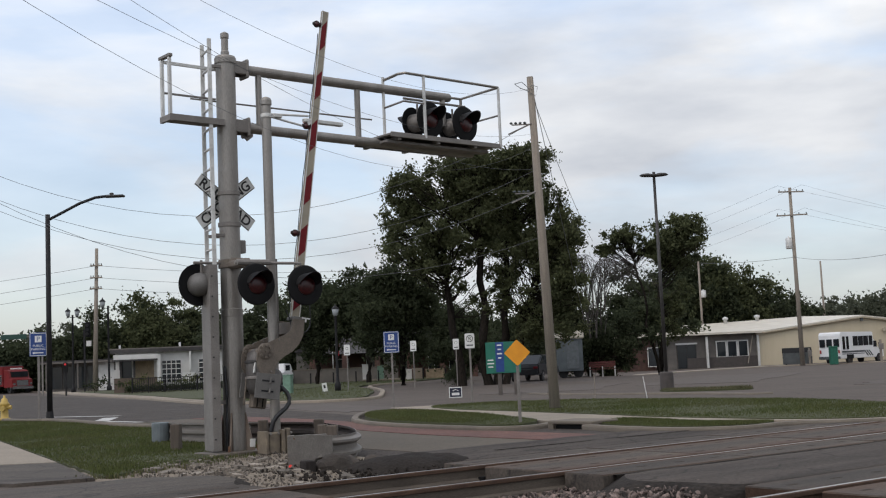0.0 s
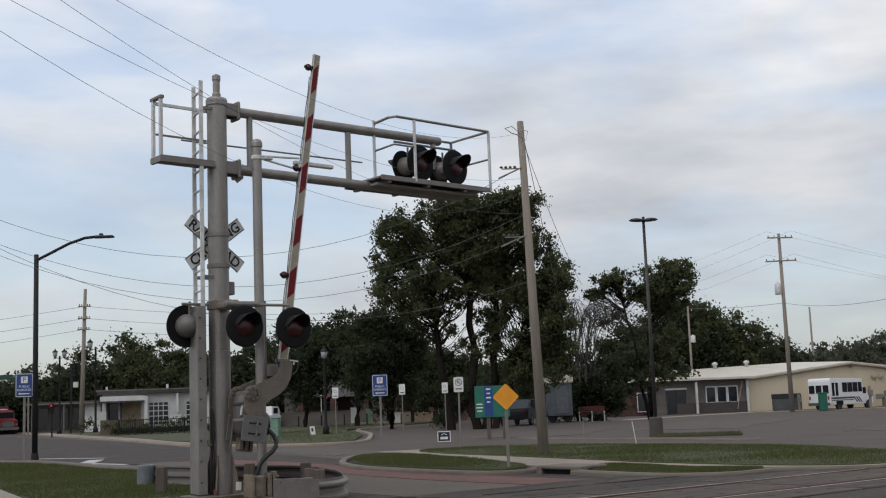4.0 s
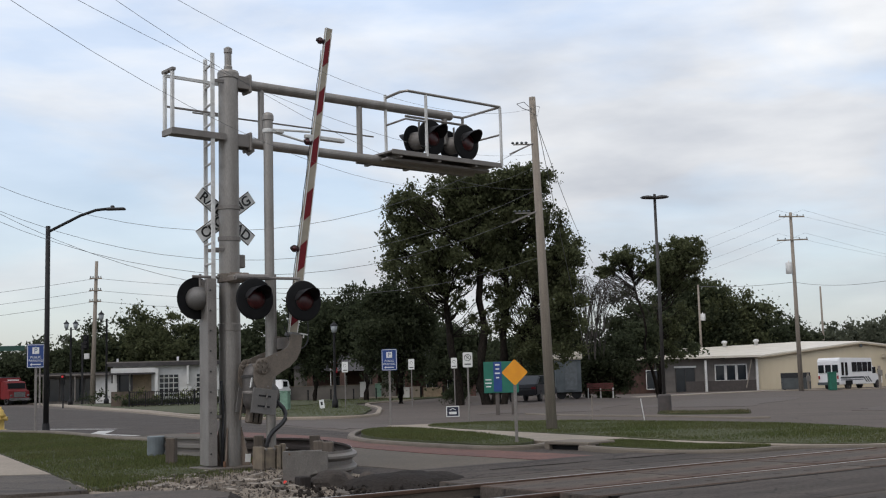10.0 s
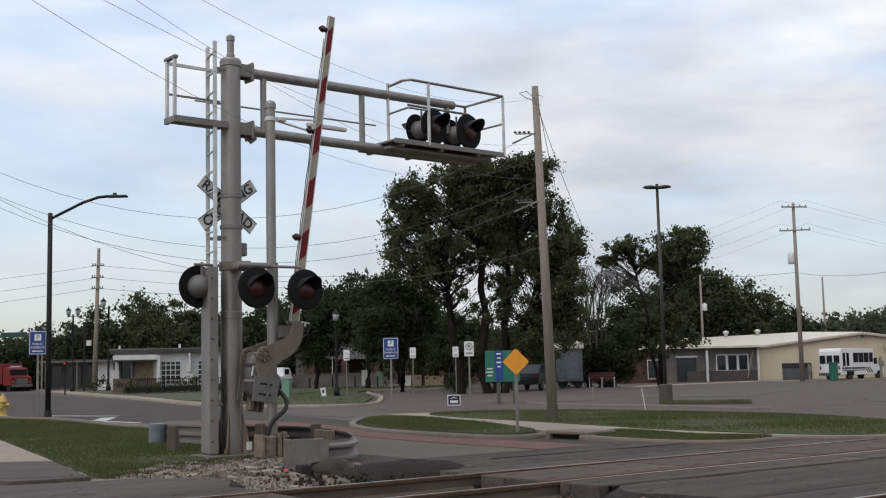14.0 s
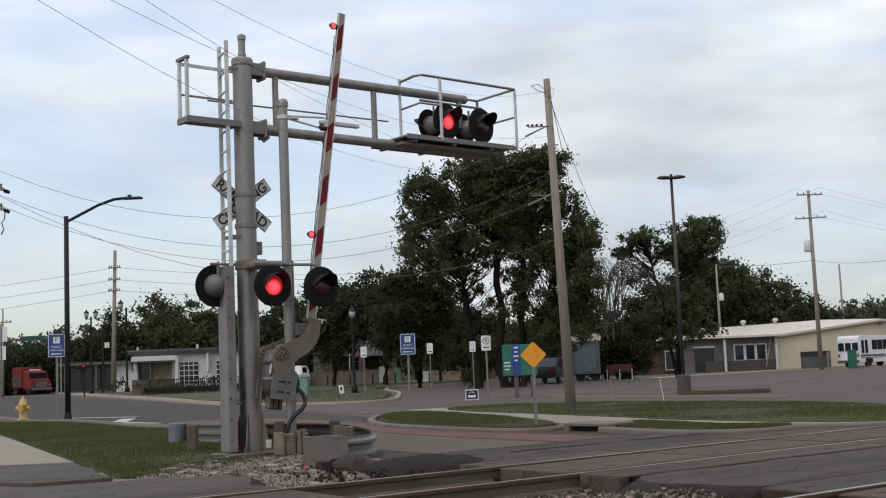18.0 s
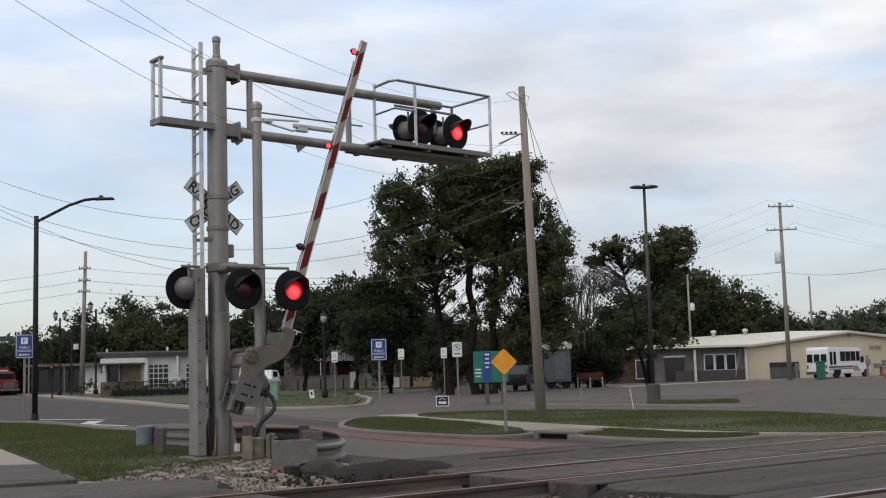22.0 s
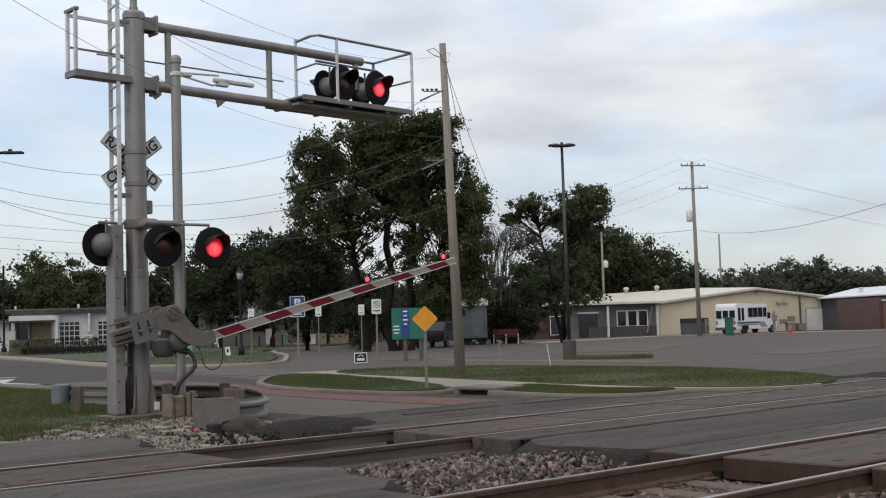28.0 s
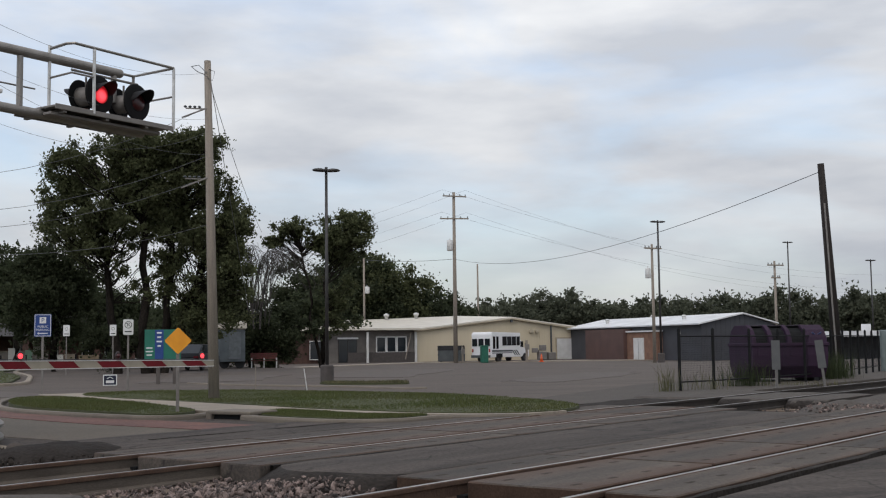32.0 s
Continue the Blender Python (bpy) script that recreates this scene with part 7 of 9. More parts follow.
banner = thing("yard_sign", pose(0.27, 40, -0.08) @ Matrix.Diagonal((0.86, 0.86, 0.86, 1)), "small dark blue yard sign with a white edge", "sign")
bm = B()
box(bm, (0, 0, 0.33), (0.52, 0.012, 0.42))
part("panel", bm, SIGN_WHITE, banner)
bm = B()
box(bm, (0, -0.009, 0.33), (0.45, 0.006, 0.35))
part("face", bm, SIGN_NAVY, banner)
bm = B()
box(bm, (0, -0.014, 0.27), (0.30, 0.004, 0.10))
for s_ in (-1, 1):
    box(bm, (s_ * 0.055, -0.014, 0.42), (0.14, 0.004, 0.025), Matrix.Translation((s_ * 0.055, 0, 0.42)) @ pose(0, 0, 0, 0, s_ * 28, 0) @ Matrix.Translation((-s_ * 0.055, 0, -0.42)))
part("bars", bm, SIGN_WHITE, banner)
for x in (-0.18, 0.18):
    bm = B()
    tube(bm, (x, 0.012, -0.1), (x, 0.012, 0.3), 0.006)
    part("stake", bm, GALV_DULL, banner)

# ---- buildings across the car park ----
def panel_ribs(name, length, z0, z1, step, material, parent, at, depth=0.03):
    """Upright ribs of metal siding, in one mesh."""
    bm = B()
    n = int(length / step)
    for i in range(n + 1):
        box(bm, (i * step, -depth / 2, (z0 + z1(i * step)) / 2), (0.07, depth, z1(i * step) - z0))
    return part(name, bm, material, parent, at=at)


def window(parent, at, wd, h, panes=1, frame_mat=None, name="window", bar=0.06, glass=None):
    """A framed window standing 4 cm proud of its wall: local x along the wall, -y outwards."""
    f = B()
    for x in (-wd / 2, wd / 2):
        box(f, (x, -0.02, 0), (bar, 0.08, h + bar))
    for z in (-h / 2, h / 2):
        box(f, (0, -0.02, z), (wd + bar, 0.08, bar))
    for k in range(1, panes):
        box(f, (-wd / 2 + k * wd / panes, -0.02, 0), (bar, 0.07, h))
    w = part(name, f, frame_mat or WHITE_PAINT, parent, at=at)
    for k in range(panes):
        bm = B()
        box(bm, (-wd / 2 + (k + 0.5) * wd / panes, 0.0, 0), (wd / panes - bar, 0.03, h - bar))
        part("pane", bm, glass or GLASS_DARK, w)
    return w


def bx(name, parent, c, s, material, label="", bevel=0.0, at=None):
    bm = B()
    box(bm, c, s, None, bevel)
    return part(name, bm, material, parent, label, at=at)


# tan hall, gable towards the viewer
hall = thing("workshop_hall", pose(31.0, 115.5, 0, 0, 0, 6), "long tan metal hall with a pale roof", "building")
HW, HR, EAVE, RIDGE = 19.2, 10.7, 3.24, 4.36


def gable_top(x):
    return EAVE + (RIDGE - EAVE) * (x / HR if x < HR else (HW - x) / (HW - HR))


bm = B()
v = [bm.verts.new(p) for p in ((0, 0, -0.2), (HW, 0, -0.2), (HW, 0, EAVE), (HR, 0, RIDGE), (0, 0, EAVE))]
w = [bm.verts.new((p.co.x, 14.0, p.co.z)) for p in v]
bm.faces.new(v)
bm.faces.new(w[::-1])
for i in range(5):
    j = (i + 1) % 5
    bm.faces.new((v[i], w[i], w[j], v[j]))
part("wall", bm, TAN, hall)
panel_ribs("siding_ribs", HW, 0.0, lambda x: gable_top(min(x, HW)) - 0.05, 0.3, TAN, hall, pose(0, 0, 0), 0.012)
bm = B()
for (x0, z0, rise0), (x1, z1, rise1) in (((-0.5, EAVE - 0.06, 1.32), (HR, RIDGE + 0.03, 0.50)), ((HR, RIDGE + 0.03, 0.50), (HW + 0.4, EAVE - 0.03, 0.0))):
    vs = [bm.verts.new((x, y, z + d + (rise if y > 0 else 0))) for x, z, rise in ((x0, z0, rise0), (x1, z1, rise1)) for y in (-0.35, 14.0) for d in (0.03, 0.16)]
    for f in ((0, 1, 3, 2), (4, 6, 7, 5), (0, 4, 5, 1), (2, 3, 7, 6), (1, 5, 7, 3), (0, 2, 6, 4)):
        bm.faces.new([vs[k] for k in f])
part("roof", bm, ROOF_PALE, hall)
bm = B()
for (x0, z0), (x1, z1) in (((-0.4, EAVE - 0.12), (HR, RIDGE - 0.02)), ((HR, RIDGE - 0.02), (HW + 0.3, EAVE - 0.12))):
    tube(bm, (x0, -0.30, z0), (x1, -0.30, z1), 0.09, None, 6)
part("barge_trim", bm, TAN_TRIM, hall)
bx("lamp", hall, (HR - 0.1, -0.35, RIDGE - 0.25), (0.18, 0.3, 0.3), BIN_GREY, "floodlight under the ridge")
for x in (13.0, 13.7):
    bm = B()
    lathe(bm, [(0.05, 0), (0.24, 0.06), (0.24, 0.2), (0.05, 0.25)], pose(x, -0.05, 3.0, 90, 0, 0), 14)
    part("vent_hood", bm, TAN_TRIM, hall)
bx("door", hall, (17.0, -0.06, 1.1), (1.75, 0.08, 2.2), WHITE_PAINT, "white roller door")
for z_ in (0.45, 0.9, 1.35, 1.8):
    bx("door_joint", hall, (17.0, -0.103, z_), (1.7, 0.008, 0.012), ALU)
bx("door_surround", hall, (17.0, -0.055, 2.27), (2.0, 0.09, 0.12), TAN_TRIM)
for x_ in (16.05, 17.95):
    bx("door_surround", hall, (x_, -0.055, 1.1), (0.12, 0.09, 2.2), TAN_TRIM)
bx("downpipe", hall, (15.4, -0.12, 2.0), (0.14, 0.14, 4.0), BIN_GREY)
bx("downpipe", hall, (HW - 0.1, -0.1, 1.6), (0.1, 0.1, 3.2), TAN_TRIM)
for x, y, z in ((-2.2, 12.6, 4.72), (1.2, 12.6, 4.80), (4.8, 12.6, 4.90)):
    bm = B()
    lathe(bm, [(0.2, -0.3), (0.2, 0.15), (0.32, 0.2), (0.3, 0.42), (0.08, 0.5)], pose(x, y, z), 12)
    part("roof_vent", bm, ALU, hall, smooth=True)

# grey office front beside it
office = thing("office_front", pose(20.6, 114.1, 0, 0, 0, 7.6), "grey low office front with a pale roof edge", "building")
OL = 10.4
bx("wall", office, (OL / 2, 6, 1.55), (OL, 12, 3.3), SIDING_GREY)
bx("stone_skirt", office, (OL / 2 + 1.5, -0.06, 0.5), (OL - 3.0, 0.14, 1.05), STONE_DARK)
bm = B()
vs = [bm.verts.new(p) for p in ((-9, -0.9, 3.2), (OL + 0.1, -0.9, 3.24), (OL + 0.1, -0.9, 3.44), (-9, -0.9, 3.40), (-9, 14, 4.05), (OL + 0.1, 14, 4.5), (OL + 0.1, 14, 4.66), (-9, 14, 4.25))]
for f in ((0, 1, 2, 3), (3, 2, 6, 7), (0, 4, 5, 1), (4, 7, 6, 5), (0, 3, 7, 4), (1, 5, 6, 2)):
    bm.faces.new([vs[k] for k in f])
part("roof", bm, ROOF_PALE, office)
for k_ in range(3):
    w_ = window(office, pose(6.55 + 1.12 * k_, -0.04, 1.78), 0.98, 1.55, 1, WHITE_PAINT, bar=0.11)
    bx("reveal", office, (6.55 + 1.12 * k_, -0.01, 1.78), (1.2, 0.05, 1.78), SIDING_GREY)
bx("window_head", office, (7.67, -0.10, 2.68), (3.6, 0.12, 0.10), SIDING_GREY)
prop = B()
tube(prop, (9.0, -0.55, 0.3), (9.75, -0.3, 3.0), 0.05, None, 8)
part("leaning_board", prop, WOOD_POLE, office, "pale board leaning on the wall")
for k_ in range(9):
    bx("siding_lap", office, (OL / 2, -0.012, 1.15 + 0.2 * k_), (OL, 0.02, 0.03), SIDING_GREY)
bx("column", office, (4.9, -0.6, 1.5), (0.2, 0.2, 3.1), WHITE_PAINT)
bx("column", office, (OL - 0.1, -0.15, 1.6), (0.22, 0.2, 3.2), WHITE_PAINT)
window(office, pose(3.0, -0.04, 1.2), 1.9, 2.3, 2, DARK_METAL, "door")
bx("door_head", office, (3.0, -0.09, 2.45), (2.2, 0.1, 0.16), WHITE_PAINT)
window(office, pose(-0.6, -0.9, 1.3), 1.2, 1.8, 1, WHITE_PAINT)
bx("brick_wall", office, (-4.6, 5, 1.45), (9.0, 10, 3.0), BRICK_RED, "old red brick wing")

# brown, buff and charcoal sheds farther along
shed = thing("warehouse", pose(50.55, 91.9, 0, 0, 0, 4), "charcoal metal warehouse with a white roof and brick wings", "building")
bm = B()
GW, GR, GE, GT, GL = 7.5, 4.2, 3.2, 4.05, 26.0
v = [bm.verts.new(p) for p in ((0, 0, -0.2), (GW, 0, -0.2), (GW, 0, GE), (GR, 0, GT), (0, 0, GE))]
w = [bm.verts.new((p.co.x, GL, p.co.z)) for p in v]
bm.faces.new(v)
bm.faces.new(w[::-1])
for i in range(5):
    j = (i + 1) % 5
    bm.faces.new((v[i], w[i], w[j], v[j]))
part("wall", bm, METAL_DARK, shed)
panel_ribs("siding_ribs", GW, 0.0, lambda x: GE + (GT - GE) * (x / GR if x < GR else (GW - min(x, GW)) / (GW - GR)) - 0.06, 0.5, METAL_DARK, shed, pose(0, 0, 0))
bm = B()
for (x0, z0), (x1, z1) in (((-0.5, GE - 0.05), (GR, GT + 0.03)), ((GR, GT + 0.03), (GW + 0.4, GE - 0.03))):
    vs = [bm.verts.new((x, y, z + d)) for x, z in ((x0, z0), (x1, z1)) for y in (-0.3, GL) for d in (0.02, 0.14)]
    for f in ((0, 1, 3, 2), (4, 6, 7, 5), (0, 4, 5, 1), (2, 3, 7, 6), (1, 5, 7, 3), (0, 2, 6, 4)):
        bm.faces.new([vs[k] for k in f])
part("roof", bm, ROOF_WHITE, shed)
bx("brick_wall", shed, (-0.3, 9.4, 1.25), (0.6, 5.6, 2.75), mat("brown_brick_wall", (0.22, 0.118, 0.078), 0.9, second=(0.16, 0.088, 0.06), scale=2, fine=0.25, fine_scale=14), "buff-brown brick wing")
bx("metal_wall", shed, (-0.5, 16.2, 1.45), (1.0, 8.0, 3.1), METAL_BROWN, "brown metal wing")
bx("door", shed, (-0.64, 9.9, 1.05), (0.08, 1.9, 2.1), WHITE_PAINT, "white double door")
bx("door_gap", shed, (-0.685, 9.9, 1.05), (0.01, 0.03, 2.0), BIN_GREY)
bx("fascia", shed, (-0.3, 9.4, 2.72), (0.9, 5.8, 0.14), ROOF_WHITE, "white roof edge")
bx("lamp", shed, (-0.2, 3.4, 2.5), (0.2, 0.2, 0.2), ALU)
for x, y in ((2, 6), (4, 15), (1.5, 20)):
    bm = B()
    lathe(bm, [(0.18, 3.0), (0.18, 3.8), (0.28, 3.9), (0.1, 4.0)], pose(x, y, 0.1 * x), 10)
    part("roof_vent", bm, ALU, shed)
low = thing("low_building", pose(53.4, 78.6, 0, 0, 0, -35.6), "far low dark building with a white fascia", "building")
bx("wall", low, (6, 4, 0.85), (14, 8, 1.9), METAL_DARK)
bx("fascia", low, (6, -0.1, 2.0), (14.4, 8.6, 0.42), ROOF_WHITE)
bx("pylon", low, (3.4, -0.3, 2.45), (0.7, 0.4, 0.6), ROOF_WHITE, "white sign pylon")

# white building on the street corner
AWAY = Matrix.Translation((0, 0, EYE)) @ Matrix.Scale(1.2, 4) @ Matrix.Translation((0, 0, -EYE))
bank = thing("corner_building", AWAY @ pose(-20.4, 72.2, 0.16, 0, 0, 13) @ Matrix.Diagonal((1, 1, 0.88, 1)), "low white and buff corner building with flat dark roofs", "building")
bx("wall", bank, (3.6, 3, 1.35), (7.2, 6, 3.1), WHITE_PAINT)
bx("roof", bank, (3.5, 2.9, 3.02), (7.6, 6.6, 0.24), ROOF_DARK)
bx("canopy", bank, (1.25, -0.7, 2.58), (2.6, 1.6, 0.34), WHITE_PAINT, "white canopy fascia")
bx("canopy_edge", bank, (1.2, -1.52, 2.36), (2.7, 0.06, 0.12), ROOF_DARK)
bx("column", bank, (2.62, -1.3, 1.75), (0.2, 0.3, 1.9), WHITE_PAINT)
bx("brick_panel", bank, (1.7, -0.06, 1.45), (1.2, 0.14, 1.9), BRICK_TAN, "buff brick panel")
bx("brick_panel", bank, (1.35, -1.0, 0.6), (2.8, 0.2, 1.1), mat("brown_brick", (0.12, 0.09, 0.07), 0.9, scale=3), "brown brick planter wall")
window(bank, pose(0.6, -0.05, 1.5), 0.8, 1.9, 1, WHITE_PAINT)
for x0, wd in ((3.35, 1.15), (5.6, 1.15)):
    bm = B()
    for i in range(4):
        for j in range(4):
            box(bm, (x0 - wd / 2 + (i + 0.5) * wd / 4, -0.08, 0.95 + j * 0.36), (wd / 4 - 0.03, 0.1, 0.06))
        box(bm, (x0 - wd / 2 + i * wd / 4, -0.08, 1.5), (0.05, 0.1, 1.5))
    part("block_screen", bm, WHITE_PAINT, bank, "pierced white block screen")
    bx("pane", bank, (x0, -0.03, 1.5), (wd, 0.03, 1.5), GLASS_DARK)
bx("fin_wall", bank, (4.5, -0.25, 2.2), (0.12, 0.5, 1.3), WHITE_PAINT)
bx("sign_box", bank, (4.35, -0.6, 0.95), (0.75, 0.2, 0.85), WHITE_PAINT, "white boxed sign by the wall")
for x_ in (0.35, 1.15):
    bx("brick_pier", bank, (x_, -0.9, 1.5), (0.12, 0.12, 2.0), ROOF_DARK)
bx("parapet_edge", bank, (3.5, -0.36, 3.17), (7.7, 0.06, 0.10), SIDING_GREY)
bx("notice", bank, (0.1, -0.12, 1.3), (0.5, 0.05, 0.9), WHITE_PAINT, "white notice by the entrance")
bx("vent_pipe", bank, (3.9, 1.2, 3.3), (0.14, 0.14, 0.5), ROOF_WHITE)
bx("vent_pipe", bank, (0.2, 1.5, 3.3), (0.12, 0.12, 0.4), ROOF_WHITE)

# low shop front beyond the side street
store = thing("shop_front", pose(-40.0, 118.5, 0, 0, 0, 4), "low shop front with a dark flat roof and tall windows", "building")
bx("wall", store, (3.0, 3, 1.45), (6.6, 6, 2.9), SIDING_GREY)
bx("end_wall", store, (5.5, -0.1, 1.5), (1.5, 0.3, 2.9), WHITE_PAINT, "white end wall")
bx("roof", store, (3.0, 2.6, 3.05), (7.8, 7.6, 0.26), ROOF_DARK)
bx("soffit_edge", store, (3.0, -1.22, 2.96), (7.8, 0.06, 0.16), SIDING_GREY)
for k_ in range(4):
    window(store, pose(0.55 + 1.2 * k_, -0.04, 1.45), 1.05, 2.2, 1, DARK_METAL, glass=GLASS_DARK)
for x_ in (-0.2, 2.9):
    bx("post", store, (x_, -1.1, 1.45), (0.14, 0.14, 2.9), SIDING_GREY)

# low black fence before it
rail = thing("metal_fence", AWAY @ pose(-17.4, 66.3, 0.30, 0, 0, 14), "low black metal fence along the footway", "fence")
bm = B()
box(bm, (3.2, 0, 0.82), (7.2, 0.04, 0.04))
box(bm, (3.2, 0, 0.12), (7.2, 0.04, 0.04))
part("rail", bm, BLACK, rail)
post = B()
box(post, (0, 0, 0.43), (0.07, 0.07, 0.95))
post = finish(post, "post", BLACK)
slat = B()
box(slat, (0, 0, 0.46), (0.035, 0.02, 0.75))
slat = finish(slat, "slat", BLACK)
for i in range(9):
    share("post", post, rail, pose(-0.4 + 0.9 * i, 0, 0))
for i in range(60):
    share("slat", slat, rail, pose(-0.35 + 0.12 * i, 0, 0))
hedge = [(-0.6 + 0.3 * k, 0, 0.26, 0.26) for k in range(26)]
h_ = thing("hedge", AWAY @ pose(-17.6, 67.1, 0.28, 0, 0, 14), "dark clipped hedge behind the low fence", "hedge")
ob = new("leaves", leaf_mesh("leaves", hedge, 9000, 0.045, 91, LEAF_DARK))
ob.parent = h_
shrub = (crown(np.random.RandomState(3), 8, 0, 0, 0.55, 1.6, 0.5, 0.3, 0.3, 0.5))
for x, y, m, lab in ((-17.5, 68.5, LEAF_YELLOW, "yellowing shrub by the white building"), (-19.6, 67.8, LEAF_DARK, "dark clipped shrub by the white building"), (-14.6, 69.4, LEAF_YELLOW, "tall yellow-green grasses by the wall")):
    s = thing("shrub", AWAY @ pose(x, y, 0.28), lab, "shrub")
    ob = new("leaves", leaf_mesh("leaves", shrub, 260, 0.07, int(abs(x) * 7), m))
    ob.parent = s

# brick house in the shade behind the lawn
house = thing("house", pose(-10.8, 100, 0, 0, 0, 2), "long low dark brick house under the trees", "house")
bx("wall", house, (6.2, 4, 1.2), (13.5, 8, 2.8), BRICK_RED)
bm = B()
vs = [bm.verts.new(p) for p in ((-1.2, -3.2, 2.35), (13.6, -3.2, 2.35), (13.6, 8.8, 2.45), (-1.2, 8.8, 2.45), (1.2, 4, 4.1), (11.2, 4, 4.1))]
for f in ((0, 1, 5, 4), (1, 2, 5), (2, 3, 4, 5), (3, 0, 4), (0, 3, 2, 1)):
    bm.faces.new([vs[k] for k in f])
part("roof", bm, ROOF_DARK, house)
for k in range(6):
    bx("porch_column", house, (-0.4 + 2.7 * k, -2.9, 1.15), (0.45, 0.45, 2.4), BRICK_RED)
for x in (2.0, 4.5, 7.4, 9.8, 11.6):
    window(house, pose(x, -0.04, 1.3), 1.0, 1.3, 2, WHITE_PAINT)
bx("door", house, (6.0, -0.05, 1.0), (1.0, 0.1, 2.0), WHITE_PAINT)
far_house = thing("house", pose(-13.6, 108, 0, 0, 0, 5), "grey gabled house behind the lawn", "house")
bx("wall", far_house, (2, 3, 1.4), (4.4, 6, 3), SIDING_GREY)
bm = B()
vs = [bm.verts.new(p) for p in ((-0.4, -0.4, 2.8), (4.6, -0.4, 2.8), (2.1, -0.4, 4.4), (-0.4, 6.4, 2.8), (4.6, 6.4, 2.8), (2.1, 6.4, 4.4))]
for f in ((0, 1, 2), (3, 5, 4), (0, 2, 5, 3), (1, 4, 5, 2), (0, 3, 4, 1)):
    bm.faces.new([vs[k] for k in f])
part("roof", bm, ROOF_DARK, far_house)
bx("garden_wall", solid("garden_wall", (lambda b: (box(b, (0, 0, 0.55), (9.5, 0.2, 1.1)), b)[1])(B()), SIDING_GREY, "long grey garden wall behind the lawn", "wall", at=pose(-8.6, 93, 0.05, 0, 0, 2), kind="structure"),
   (0, 0, 1.12), (9.6, 0.28, 0.06), KERB)
flag = thing("flag_pole", pose(-9.1, 94.2, 0), "thin pole with a hanging red and white flag", "flag")
bx("pole", flag, (0, 0, 2.4), (0.06, 0.06, 4.8), ALU)
for i in range(5):
    bx("flag_stripe", flag, (0.12 + 0.09 * i, -0.02 + 0.02 * (-1) ** i, 3.2 - 0.12 * i), (0.10, 0.03, 1.3 - 0.06 * i), FLAG_RED if i % 2 == 0 else SIGN_WHITE)

# grey trailer shed with a pale roof, and a bench
hut = thing("trailer_shed", pose(6.65, 69.6, 0, 0, 0, -4), "blue-grey trailer shed with a pale roof", "shed")
bx("body", hut, (0.75, 1.5, 1.35), (1.5, 3.0, 1.9), SHED_BLUE, bevel=0.02)
bx("roof", hut, (0.75, 1.5, 2.55), (1.7, 3.2, 0.5), ROOF_PALE, bevel=0.08)
bx("door", hut, (0.9, -0.02, 1.35), (0.7, 0.04, 1.6), mat("shed_door_grey", (0.12, 0.135, 0.145), 0.6), "grey door")
for x in (0.3, 1.2):
    bm = B()
    lathe(bm, [(0.2, -0.08), (0.3, -0.06), (0.3, 0.06), (0.2, 0.08)], pose(x, 0.3, 0.3, 90, 0, 0), 16)
    part("wheel", bm, RUBBER, hut)
bench = thing("bench", pose(9.5, 71.3, 0, 0, 0, -4), "dark red slatted park bench", "bench")
for i in range(3):
    bx("slat", bench, (0, -0.12 + 0.12 * i, 0.46), (1.6, 0.1, 0.04), BENCH_RED)
for i in range(3):
    bx("back_slat", bench, (0, 0.24, 0.6 + 0.13 * i), (1.6, 0.035, 0.1), BENCH_RED)
for x in (-0.75, 0.0, 0.75):
    bx("leg", bench, (x, 0.05, 0.3), (0.06, 0.4, 0.62), ALU)


# ---- vehicles ----
def wheel_mesh(r, wd):
    bm = B()
    lathe(bm, [(r * 0.62, -wd / 2), (r, -wd / 2 + 0.02), (r, wd / 2 - 0.02), (r * 0.62, wd / 2)], pose(0, 0, 0, 90, 0, 0), 20)
    return finish(bm, "tyre", RUBBER)


def rim_mesh(r, wd):
    bm = B()
    lathe(bm, [(0.0, -wd / 2 + 0.01), (r * 0.3, -wd / 2), (r * 0.6, -wd / 2 + 0.03), (r * 0.62, wd / 2)], pose(0, 0, 0, 90, 0, 0), 14)
    return finish(bm, "rim", CHROME)


def put_wheels(v, spots, r, wd):
    t, h = wheel_mesh(r, wd), rim_mesh(r, wd)
    for x, y, s in spots:
        tyre = share("wheel", t, v, pose(x, y, r, 0, 0, 0 if s < 0 else 180))
        share("rim", h, tyre, pose(0, 0, 0))


def side_profile(v, pts, width, material, label="", bevel=0.06, name="body"):
    bm = B()
    prism(bm, pts, -width / 2, width / 2, pose(0, 0, 0, 90, 0, 0))
    bmesh.ops.bevel(bm, geom=bm.edges[:], offset=bevel, segments=2, affect="EDGES")
    return part(name, bm, material, v, label)


